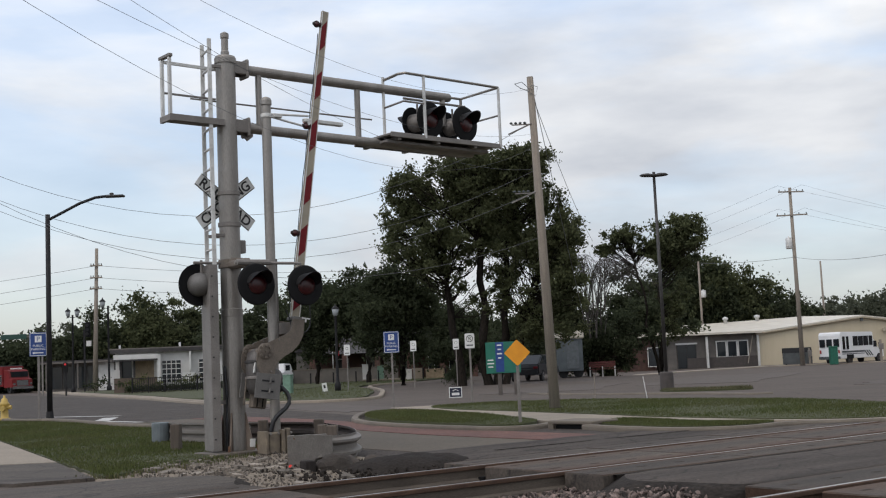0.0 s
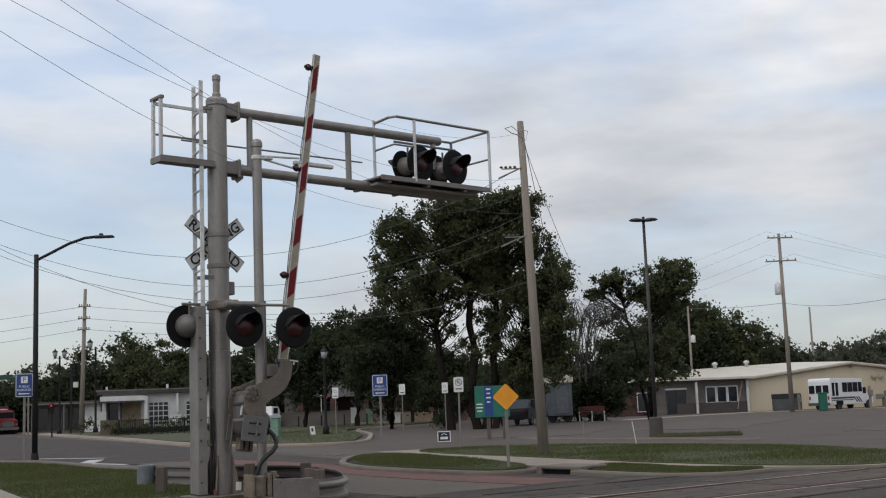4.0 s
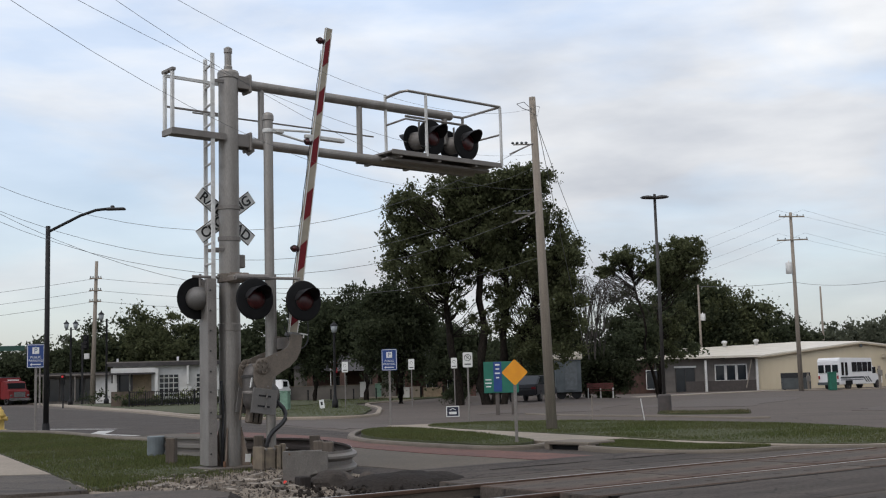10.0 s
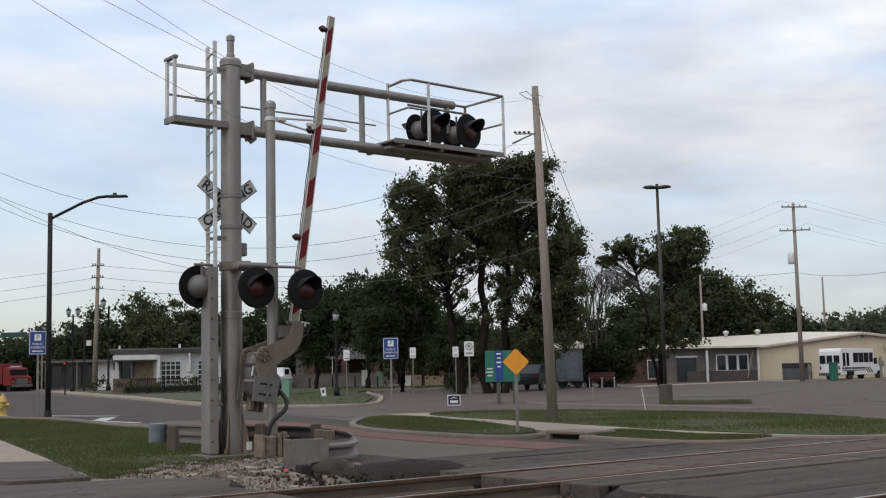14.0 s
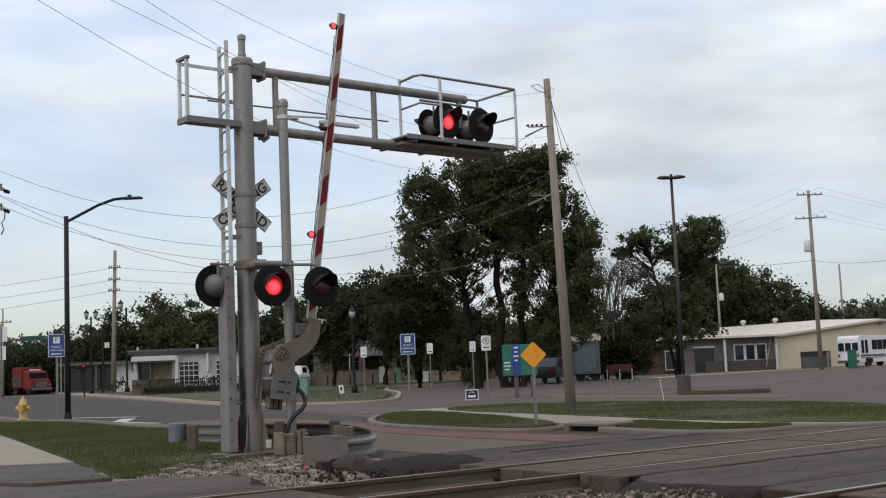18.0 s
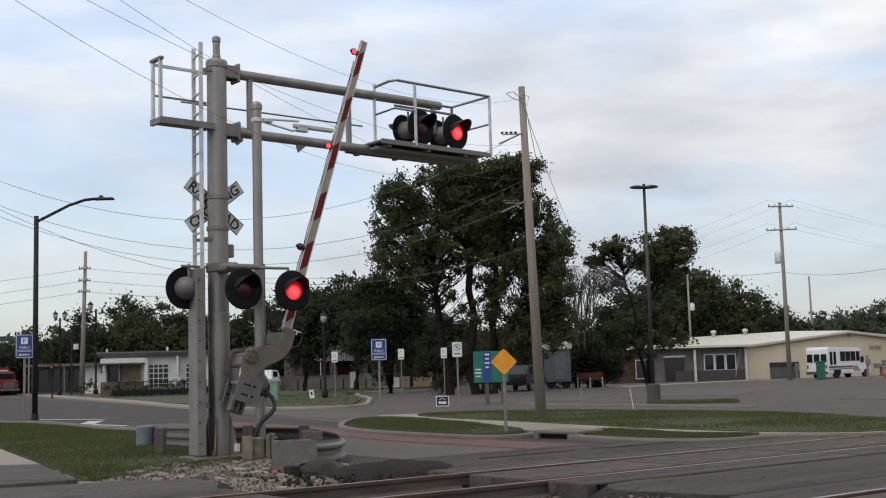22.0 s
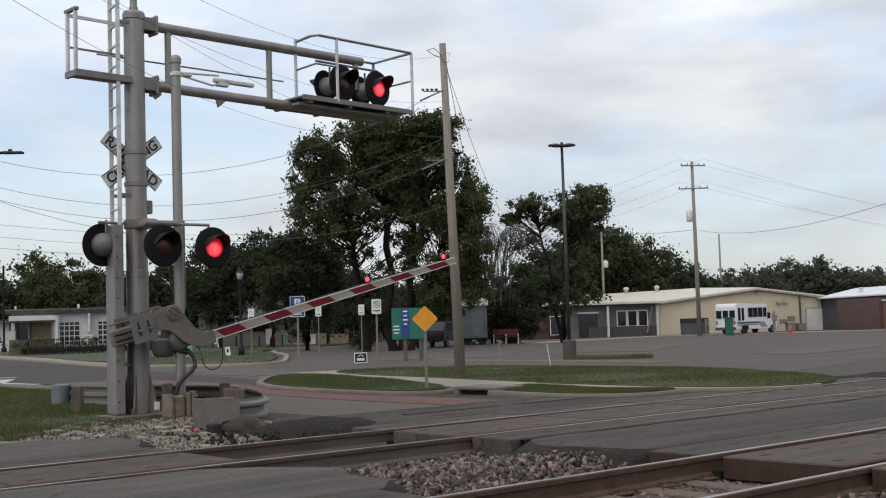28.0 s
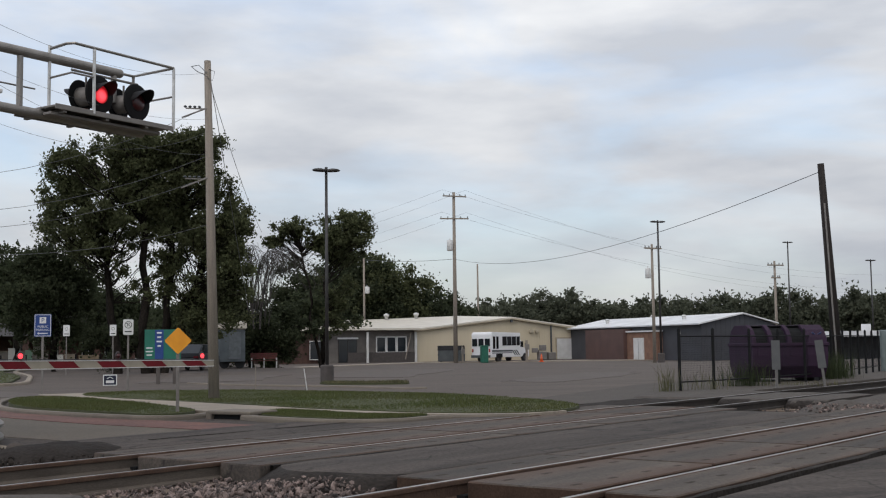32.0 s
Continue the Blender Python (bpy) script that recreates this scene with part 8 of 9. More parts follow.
bus = thing("shuttle_bus", pose(36.75, 105.8, 0, 0, 0, 37), "white shuttle bus with dark windows and a grey stripe", "bus")
side_profile(bus, [(-3.3, 0.45), (1.7, 0.45), (1.7, 2.75), (-3.2, 2.82), (-3.35, 2.6)], 2.25, CAR_WHITE)
side_profile(bus, [(1.6, 0.45), (3.4, 0.45), (3.4, 1.15), (2.6, 1.3), (2.0, 2.1), (1.6, 2.15)], 2.0, CAR_WHITE, name="cab")
for s in (-1, 1):
    for x_, wd_, h_ in ((-2.85, 0.36, 1.15), (-2.3, 0.36, 1.15), (-1.1, 0.72, 0.85), (-0.3, 0.72, 0.85), (0.5, 0.72, 0.85), (1.25, 0.55, 0.85)):
        bx("window", bus, (x_, s * 1.13, 2.4 - h_ / 2), (wd_, 0.04, h_), GLASS_DARK)
    bx("stripe", bus, (-1.5, s * 1.132, 1.05), (3.4, 0.02, 0.16), BIN_GREY)
    bx("stripe", bus, (-1.5, s * 1.132, 0.86), (3.4, 0.02, 0.06), SIGN_NAVY)
    for k in range(3):
        swoosh = B()
        prism(swoosh, [(0.1 + 0.35 * k, 1.13), (0.3 + 0.35 * k, 1.13), (0.85 + 0.35 * k, 0.62), (0.65 + 0.35 * k, 0.62)], -0.01, 0.01, pose(0, s * 1.132, 0, 90, 0, 0))
        part("stripe", swoosh, BIN_GREY, bus)
    bx("side_window", bus, (2.05, s * 1.0, 1.65), (0.55, 0.05, 0.55), GLASS_DARK)
    bx("mirror", bus, (2.55, s * 1.15, 1.6), (0.08, 0.14, 0.3), BLACK)
    bx("wheel_arch", bus, (-2.0, s * 1.128, 0.62), (1.05, 0.02, 0.36), BLACK_MATT)
for y in (-0.72, 0, 0.72):
    bx("rear_window", bus, (-3.37, y, 1.85), (0.05, 0.55, 0.7), GLASS_DARK)
bx("bumper", bus, (-3.45, 0, 0.55), (0.16, 2.1, 0.25), BIN_GREY)
for y in (-0.95, 0.95):
    bx("tail_lamp", bus, (-3.38, y, 1.1), (0.04, 0.14, 0.3), mat("tail_lamp_red", (0.3, 0.01, 0.01), 0.3))
put_wheels(bus, ((-2.0, -1.0, -1), (-2.0, 1.0, 1), (2.6, -0.9, -1), (2.6, 0.9, 1)), 0.4, 0.25)


def pickup(at, yaw, material, label, kind="pickup"):
    v = thing("pickup_truck", pose(*at, 0, 0, yaw), label, "car")
    side_profile(v, [(-2.6, 0.5), (2.6, 0.5), (2.65, 0.95), (1.3, 1.08), (-2.6, 1.05)], 1.85, material)
    side_profile(v, [(-0.7, 1.0), (1.35, 1.0), (0.75, 1.72), (-0.6, 1.75)], 1.65, material, name="cab")
    for s in (-1, 1):
        bx("window", v, (0.0, s * 0.83, 1.4), (0.95, 0.03, 0.42), GLASS_DARK)
    bm = B()
    box(bm, (1.02, 0, 1.4), (0.04, 1.4, 0.5), pose(0, 0, 0))
    part("windscreen", bm, GLASS_DARK, v)
    for y in (-0.75, 0.75):
        bx("headlight", v, (2.64, y, 0.85), (0.04, 0.25, 0.15), CHROME)
    bx("bumper", v, (2.68, 0, 0.55), (0.14, 1.8, 0.2), CHROME)
    put_wheels(v, ((-1.7, -0.85, -1), (-1.7, 0.85, 1), (1.7, -0.85, -1), (1.7, 0.85, 1)), 0.37, 0.24)
    return v


def sedan(at, yaw, material, label):
    v = thing("parked_car", pose(*at, 0, 0, yaw), label, "car", "parked cars")
    side_profile(v, [(-2.2, 0.35), (2.25, 0.35), (2.25, 0.7), (1.2, 0.92), (-2.1, 0.95), (-2.25, 0.7)], 1.75, material)
    side_profile(v, [(-1.7, 0.9), (1.1, 0.9), (0.5, 1.38), (-1.0, 1.42)], 1.5, GLASS_DARK, name="cabin")
    bx("roof", v, (-0.25, 0, 1.42), (1.35, 1.35, 0.05), material, bevel=0.02)
    for y in (-0.7, 0.7):
        bx("headlight", v, (2.24, y, 0.68), (0.05, 0.25, 0.12), CHROME)
        bx("tail_lamp", v, (-2.24, y, 0.75), (0.05, 0.25, 0.12), ARM_RED)
    put_wheels(v, ((-1.35, -0.8, -1), (-1.35, 0.8, 1), (1.4, -0.8, -1), (1.4, 0.8, 1)), 0.31, 0.2)
    return v


pickup((-13.25, 92, 0), 78, CAR_WHITE, "white pickup truck parked behind the lawn")
sedan((5.0, 66.6, 0), 70, CAR_DARK, "dark car parked under the big tree")
for x, y, z, wd, h, m_, lab in ((-3.05, 92, 0.05, 0.66, 0.78, WHITE_PAINT, "white square planter box beside the path"), (-2.28, 92.3, 0.05, 0.74, 0.82, CONCRETE, "grey concrete planter box beside the path"),
                                (-0.85, 92, 0.05, 1.55, 0.72, BRICK_TAN, "long buff brick planter by the lawn"), (-6.3, 91.6, 0.2, 0.5, 1.15, WHITE_PAINT, "tall white box beside the path"),
                                (-5.15, 91.6, 0.2, 0.46, 1.0, BOX_GREEN, "pale green box by the garden path")):
    pl = thing("planter_box", pose(x, y, z), lab, "planter")
    bx("box", pl, (0, 0, h / 2), (wd, 0.6, h), m_, bevel=0.02)
    bx("rim", pl, (0, 0, h + 0.02), (wd + 0.06, 0.66, 0.06), m_, bevel=0.01)
slab("garden_path", [(-6.6, 91.0), (-3.2, 90.4), (-3.2, 92.4), (-6.6, 94.5)], 0.22, CONCRETE, "pale concrete path before the house", "pavement", 0.3)
for k in range(8):
    bo = thing("bollard", pose(-12.0 + 1.7 * k, 88.5 + 0.25 * k, 0.05), "short dark post along the lawn edge", "bollard", "posts along the lawn")
    bx("shaft", bo, (0, 0, 0.4), (0.1, 0.1, 0.8), BLACK)
    bx("cap", bo, (0, 0, 0.82), (0.13, 0.13, 0.05), BLACK)
bush = thing("shrub", pose(0.45, 62, 0.0), "dark rounded shrub under the big tree", "shrub")
ob = new("leaves", leaf_mesh("leaves", crown(np.random.RandomState(8), 16, 0, 0, 0.6, 0.75, 0.6, 0.55, 0.3, 0.5), 700, 0.06, 55, LEAF_DARK))
ob.parent = bush

truck = thing("lorry", pose(-48.3, 129.5, 0.05, 0, 0, -44), "red boxy lorry waiting on the far street", "truck")
side_profile(truck, [(0.9, 0.6), (3.0, 0.6), (3.0, 1.5), (2.3, 1.65), (2.0, 2.5), (0.9, 2.6)], 2.3, CAR_RED, name="cab")
bx("windscreen", truck, (2.2, 0, 2.05), (0.3, 1.9, 0.6), GLASS_DARK)
bx("grille", truck, (3.02, 0, 1.1), (0.06, 1.3, 0.6), CHROME)
bx("bumper", truck, (3.1, 0, 0.6), (0.18, 2.3, 0.28), CHROME)
for y in (-0.95, 0.95):
    bx("headlight", truck, (3.03, y, 1.0), (0.05, 0.25, 0.2), CHROME)
side_profile(truck, [(-1.6, 0.75), (0.8, 0.75), (0.8, 2.95), (-1.6, 2.95)], 2.4, CAR_RED, name="box_body", bevel=0.05)
for k_ in range(3):
    bx("locker_door", truck, (-1.2 + 0.72 * k_, -1.21, 1.5), (0.62, 0.03, 1.1), CHROME)
bx("roof_rail", truck, (-0.4, 0, 3.0), (2.3, 2.2, 0.08), BIN_GREY)
bx("beacon", truck, (1.5, 0, 2.68), (0.25, 1.2, 0.14), SIGN_WHITE)
put_wheels(truck, ((2.2, -1.0, -1), (2.2, 1.0, 1), (-1.0, -1.0, -1), (-1.0, 1.0, 1)), 0.45, 0.28)

# ---- yard clutter by the hall ----
def dumpster(at, yaw, wd, dp, h, material, label, lid_mat):
    d = thing("dumpster", pose(*at, 0, 0, yaw), label, "dumpster")
    bm = B()
    prism(bm, [(-dp / 2, 0.12), (dp / 2, 0.12), (dp / 2 + 0.05, h * 0.72), (-dp / 2 - 0.1, h * 0.72)], -wd / 2, wd / 2, pose(0, 0, 0, 90, 0, 90))
    part("body", bm, material, d)
    bm = B()
    prism(bm, [(-dp / 2 - 0.12, h * 0.72), (dp / 2 + 0.06, h * 0.72), (dp / 2 + 0.03, h), (0.0, h * 1.0)], -wd / 2 - 0.02, wd / 2 + 0.02, pose(0, 0, 0, 90, 0, 90))
    part("lid", bm, lid_mat, d)
    for x in (-wd / 2 + 0.15, wd / 2 - 0.15):
        bx("side_pocket", d, (x * 1.12, 0, h * 0.45), (0.1, dp * 0.8, 0.14), material)
    for x in (-wd / 2 + 0.2, wd / 2 - 0.2):
        bx("foot", d, (x, 0, 0.06), (0.12, dp * 0.8, 0.14), BLACK)
    return d


dumpster((32.3, 107.6, 0), -12, 2.5, 1.4, 1.6, BIN_GREY, "dark grey dumpster beside the power pole", BLACK_MATT)
wheelie = thing("waste_bin", pose(33.55, 101.3, 0), "green upright waste bin", "bin")
bx("body", wheelie, (0, 0, 0.75), (0.62, 0.62, 1.5), BIN_GREEN, bevel=0.05)
bx("lid", wheelie, (0, 0, 1.54), (0.68, 0.68, 0.1), BIN_GREEN, bevel=0.03)
for x, y, h, wd in ((32.9, 105.9, 1.5, 0.25), (37.75, 101.5, 2.0, 0.3)):
    p = thing("power_pedestal", pose(x, y, 0), "grey wooden post with a meter box", "utility box")
    bx("post", p, (0, 0, h / 2), (wd * 0.6, wd * 0.6, h), WOOD_POLE)
    bx("meter_box", p, (0, -0.15, h * 0.7), (wd * 1.3, 0.2, 0.5), GALV_DULL, bevel=0.02)
ac = thing("air_conditioner", pose(44.0, 113.8, 0, 0, 0, 6), "grey air-conditioning units by the hall wall", "air conditioner")
for x, z, s in ((0.0, 0.45, 0.9), (1.1, 0.4, 0.8), (0.1, 1.25, 0.6), (-0.8, 1.0, 0.5)):
    bx("unit", ac, (x, 0, z), (s, 0.6, s * 0.95), GALV_DULL, bevel=0.04)
bx("stand", ac, (-0.4, 0, 0.5), (0.08, 0.4, 1.0), GALV_DULL)
cone = thing("traffic_cone", pose(39.0, 101.0, 0), "orange traffic cone in the car park", "cone")
bm = B()
lathe(bm, [(0.16, 0.04), (0.03, 0.75), (0.0, 0.76)], None, 14)
part("cone_body", bm, ORANGE, cone, smooth=True)
bx("foot", cone, (0, 0, 0.02), (0.42, 0.42, 0.04), ORANGE)

# ---- right edge: purple dumpster behind a black mesh fence ----
pd = thing("dumpster", pose(19.75, 31.3, 0, 0, 0, -10) @ Matrix.Diagonal((1, 1, 1.08, 1)), "large faded purple recycling dumpster with open hatches", "dumpster")
DL = 1.16
belly = [(-0.70, 0.10), (0.70, 0.10), (0.95, 0.42), (1.0, 0.72), (1.0, 1.02), (-1.0, 1.02), (-1.0, 0.72), (-0.95, 0.42)]
hood_line = [(-0.97, 1.02), (0.97, 1.02), (0.92, 1.22), (0.76, 1.42), (0.48, 1.56), (-0.48, 1.56), (-0.76, 1.42), (-0.92, 1.22)]


def across(pts, x0, x1, k=1.0):
    bm = B()
    prism(bm, [(y * k, 1.02 + (z - 1.02) * k) for y, z in pts], x0, x1, pose(0, 0, 0, 90, 0, 90))
    bmesh.ops.bevel(bm, geom=bm.edges[:], offset=0.012, segments=1, affect="EDGES")
    return bm


part("body", across(belly, -DL, DL), PURPLE, pd)
part("top", across(hood_line, 0.52, DL), PURPLE, pd)
# a solid black filling paints the shade within the hatches
part("hatch_shade", across(hood_line, -DL + 0.05, 0.55, 0.86), BLACK_MATT, pd, "black block for the shade inside the open hatches")
for x in (-DL, -0.64, -0.06, 0.50):
    part("hatch_arch", across(hood_line, x, x + 0.13, 1.01), PURPLE, pd, "rounded arch between hatches")
for k in range(3):
    bm = B()
    box(bm, (-DL + 0.36 + 0.57 * k, 0.0, 1.53), (0.44, 0.9, 0.03), None, 0.008)
    part("hatch_lid", bm, BLACK_MATT, pd)
bx("rim", pd, (0, 0, 1.02), (2 * DL + 0.06, 2.08, 0.09), PURPLE, bevel=0.012)
for k in range(5):
    bx("rib", pd, (-1.0 + 0.5 * k, -1.0, 0.86), (0.07, 0.05, 0.28), PURPLE, bevel=0.008)
for x, rot in ((0.78, 40), (0.95, -40)):
    bm = B()
    box(bm, (0, 0, 0), (0.16, 0.012, 0.05), pose(x, -0.875, 1.30, 38, 0, 0) @ pose(0, 0, 0, 0, rot, 0))
    part("mark", bm, mat("faded_blue_mark", (0.07, 0.09, 0.20), 0.6), pd, "faded painted mark")
for x in (-0.9, 0.9):
    bx("skid", pd, (x, 0, 0.05), (0.14, 1.4, 0.12), BLACK)

fence = thing("mesh_fence", pose(0, 0, 0), "black mesh fence beside the tracks", "fence")
line = smooth_line([(13.75, 26.2), (15.0, 26.75), (16.8, 28.0), (19.8, 29.95), (23.4, 33.2), (28.5, 38.2), (40, 48)], 1)
pts = []
for (x0, y0), (x1, y1) in zip(line, line[1:]):
    n = max(1, round(math.hypot(x1 - x0, y1 - y0) / 1.5))
    pts += [(x0 + (x1 - x0) * i / n, y0 + (y1 - y0) * i / n) for i in range(n)]
fpost = B()
tube(fpost, (0, 0, -0.1), (0, 0, 1.52), 0.04, None, 10)
lathe(fpost, [(0.036, 1.5), (0.04, 1.53), (0.01, 1.57)], None, 10)
fpost = finish(fpost, "post", BLACK_MATT)
for x, y in pts:
    share("post", fpost, fence, pose(x, y, 0))
for (x0, y0), (x1, y1) in zip(pts, pts[1:]):
    bm = B()
    for z in (0.22, 1.35):
        tube(bm, (x0, y0, z), (x1, y1, z), 0.018, None, 6)
    d = Vector((x1 - x0, y1 - y0, 0))
    L = d.length
    for k in range(1, int(L / 0.06)):
        p = Vector((x0, y0, 0)) + d * (k * 0.06 / L)
        tube(bm, (p.x, p.y, 0.22), (p.x, p.y, 1.35), 0.0016, None, 4, False)
    for k in range(1, 20):
        tube(bm, (x0, y0, 0.22 + 0.056 * k), (x1, y1, 0.22 + 0.056 * k), 0.0016, None, 4, False)
    part("mesh_panel", bm, BLACK_MATT, fence)
for x, y, lean in ((16.6, 26.4, 0), (18.5, 27.1, -6)):
    mk = thing("marker_sign", pose(x, y, 0, 0, lean, -30), "grey weathered marker sign on a short post", "sign")
    bx("post", mk, (0, 0, 0.55), (0.07, 0.05, 1.3), PLATE_GREY)
    bx("plate", mk, (0, -0.04, 0.85), (0.21, 0.02, 0.75), mat("weathered_grey_plate", (0.105, 0.108, 0.108), 0.6, second=(0.05, 0.05, 0.05), scale=4, mix=1.2))
rw = np.random.RandomState(77)


def weeds(x, y, spread, n, h, material, label):
    """Tall thin stalks and narrow leaves in a clump."""
    vs, fs = [], []
    for i in range(n):
        px_, py_ = x + rw.normal() * spread, y + rw.normal() * spread * 0.6
        hh = h * rw.uniform(0.35, 1.1)
        a, w = rw.uniform(0, 6.28), 0.003 + 0.0035 * rw.uniform()
        lx, ly = rw.normal() * 0.16 * hh, rw.normal() * 0.16 * hh
        k = len(vs)
        dx, dy = w * math.cos(a), w * math.sin(a)
        vs += [(px_ - dx, py_ - dy, -0.03), (px_ + dx, py_ + dy, -0.03), (px_ + lx * 0.5 + dx, py_ + ly * 0.5 + dy, hh * 0.6), (px_ + lx * 0.5 - dx, py_ + ly * 0.5 - dy, hh * 0.6), (px_ + lx * 1.6, py_ + ly * 1.6, hh)]
        fs += [(k, k + 1, k + 2, k + 3), (k + 3, k + 2, k + 4)]
    me = bpy.data.meshes.new("weeds")
    me.from_pydata(vs, [], fs)
    me.materials.append(material)
    return tagged(new("weeds", me), label, "weeds", kind="stuff")


weeds(13.4, 26.1, 0.16, 90, 0.75, DRY_GRASS, "dry tall grass at the fence end")
weeds(14.6, 26.6, 0.4, 60, 0.55, DRY_GRASS, "sparse dry weeds by the fence")
weeds(16.7, 28.1, 0.35, 260, 0.75, WEED, "green weeds under the fence")
weeds(21.6, 31.9, 0.5, 700, 1.0, WEED, "green weeds behind the fence")
weeds(22.9, 33.4, 0.45, 500, 0.9, WEED, "green weeds round the black pole")
weeds(18.4, 28.2, 0.9, 260, 0.12, DRY_GRASS, "low dry weeds along the fence foot")
for k in range(16):
    f = k / 15
    weeds(-4.25 + 1.25 * f + 0.12 * math.sin(k * 2.4), 14.3 + 2.7 * f + 0.15 * math.sin(k * 4.1), 0.16, 70, 0.07, GRASS if k % 3 else DRY_GRASS, "ragged tufts of grass at the gravel edge")

ub = thing("utility_cabinet", pose(29.1, 38.3, -0.02, 0, 0, -35), "pale grey-green metal cabinet beside the track fence", "utility box")
CAB = mat("grey_green_cabinet", (0.15, 0.185, 0.18), 0.6, second=(0.11, 0.135, 0.13), scale=3)
bx("cabinet", ub, (0, 0, 0.8), (0.7, 0.5, 1.6), CAB, bevel=0.03)
bx("door", ub, (0, -0.26, 0.8), (0.6, 0.02, 1.4), CAB, bevel=0.008)

# ---- small street things ----
hyd = thing("fire_hydrant", pose(-13.95, 36.9, 0.05) @ Matrix.Scale(1.1, 4), "yellow fire hydrant on the verge", "hydrant")
bm = B()
lathe(bm, [(0.17, 0), (0.17, 0.05), (0.11, 0.07), (0.10, 0.40), (0.14, 0.43), (0.14, 0.47), (0.11, 0.50), (0.08, 0.60), (0.03, 0.64), (0.03, 0.70)], None, 18)
part("barrel", bm, YELLOW, hyd, smooth=True)
bm = B()
tube(bm, (-0.2, 0, 0.36), (0.2, 0, 0.36), 0.06, None, 12)
tube(bm, (0, -0.2, 0.33), (0, 0, 0.33), 0.075, None, 12)
part("outlet_cap", bm, YELLOW, hyd)


FROSTED = mat("frosted_lantern", (0.30, 0.32, 0.33), 0.35)


def lantern_post(at, h, heads, label, k=1.0):
    p = thing("lantern_post", pose(*at), label, "street lamp", "black lantern posts")
    bm = B()
    lathe(bm, [(0.16 * k, 0), (0.16 * k, 0.35), (0.09 * k, 0.5), (0.07 * k, 0.8), (0.06 * k, h - 0.3), (0.08 * k, h - 0.25), (0.04 * k, h - 0.2)], None, 12)
    part("pole", bm, BLACK, p, smooth=True)
    for x in heads:
        bm = B()
        lathe(bm, [(0.05 * k, 0), (0.13 * k, 0.08 * k), (0.17 * k, 0.36 * k)], pose(x, 0, h - 0.35), 10)
        glass = part("lantern", bm, FROSTED, p, smooth=True)
        bm = B()
        lathe(bm, [(0.19 * k, 0.36 * k), (0.19 * k, 0.39 * k), (0.12 * k, 0.46 * k), (0.05 * k, 0.52 * k), (0.015 * k, 0.62 * k)], pose(x, 0, h - 0.35), 10)
        part("cap", bm, BLACK, glass)
        bm = B()
        lathe(bm, [(0.03 * k, -0.08 * k), (0.07 * k, -0.02 * k), (0.07 * k, 0.02 * k)], pose(x, 0, h - 0.35), 8)
        part("cup", bm, BLACK, glass)
        if x:
            bm = B()
            tube(bm, (0, 0, h - 0.45), (x, 0, h - 0.35), 0.03)
            part("bracket", bm, BLACK, p)
    return p


lantern_post((-33.85, 106.2, 0.1), 7.2, (-0.42, 0.42), "black lantern post with two lanterns", 1.35)
lantern_post((-30.6, 106.2, 0.1), 7.9, (-0.5,), "black lantern post with one hanging lantern", 1.5)
lantern_post((-5.45, 58.5, 0.05), 4.1, (0.0,), "slim black lantern post on the lawn")
ts = thing("traffic_light", pose(-32.8, 106.2, 0.1) @ Matrix.Diagonal((1.45, 1.45, 1.4, 1)), "black traffic light on a slim post", "traffic light")
bx("post", ts, (0, 0, 2.0), (0.1, 0.1, 4.0), BLACK)
bx("head", ts, (0.25, -0.1, 4.0), (0.3, 0.22, 0.95), BLACK_MATT, bevel=0.03)
bx("arm", ts, (0.1, 0, 3.7), (0.4, 0.06, 0.06), BLACK)
for k in range(3):
    bm = B()
    lathe(bm, [(0.09, 0), (0.1, 0.1), (0.085, 0.1)], pose(0.25, -0.2, 4.28 - 0.28 * k, 90, 0, 0), 10)
    part("visor", bm, BLACK, ts)
bx("walk_box", ts, (0.32, -0.1, 3.1), (0.28, 0.2, 0.35), WHITE_PAINT)
sign_post((-23.75, 59.9, 0.05), 4.3, 0.07, "white traffic signs one above the other on a post", ((3.75, 0.75, 0.75, SIGN_WHITE, None, False), (2.8, 0.55, 0.72, SIGN_WHITE, None, False)), 160)
gantry = thing("street_sign", pose(-37.5, 100, 0), "green overhead street-name sign on a post", "sign")
bx("post", gantry, (3.0, 0, 2.6), (0.12, 0.12, 5.4), GALV_DULL)
bx("mast_arm", gantry, (0.5, 0, 5.1), (5.2, 0.1, 0.1), GALV_DULL)
bx("plate", gantry, (0.6, -0.1, 5.1), (2.2, 0.05, 0.42), mat("dark_sign_green", (0.008, 0.055, 0.038), 0.5))
sl = thing("traffic_light", pose(-29.9, 92, 0), "dark traffic light post showing red", "traffic light")
bx("post", sl, (0, 0, 1.2), (0.1, 0.1, 2.4), BLACK)
bx("head", sl, (0, -0.08, 2.2), (0.3, 0.2, 0.8), BLACK_MATT)
bm = B()
lathe(bm, [(0.0, 0.0), (0.09, 0.0), (0.09, 0.03)], pose(0, -0.19, 2.45, 90, 0, 0), 12)
part("red_lamp", bm, RED_GLOW, sl)
for x, y, z in ((-4.88, 57.8, 2.3), (-1.6, 58.0, 2.35), (0.52, 58.0, 2.35)):
    s = sign_post((x, y, 0.05), z, 0.05, "small white regulation sign on a steel post", ((z - 0.27, 0.30, 0.52, SIGN_WHITE, None, False),))
    bm = B()
    annulus(bm, 0.06, 0.075, pose(0, -0.0105, z - 0.2, 90, 0, 0), 14)
    box(bm, (0, -0.0105, z - 0.43), (0.2, 0.003, 0.04))
    part("marking", bm, SIGN_BLACK, s)
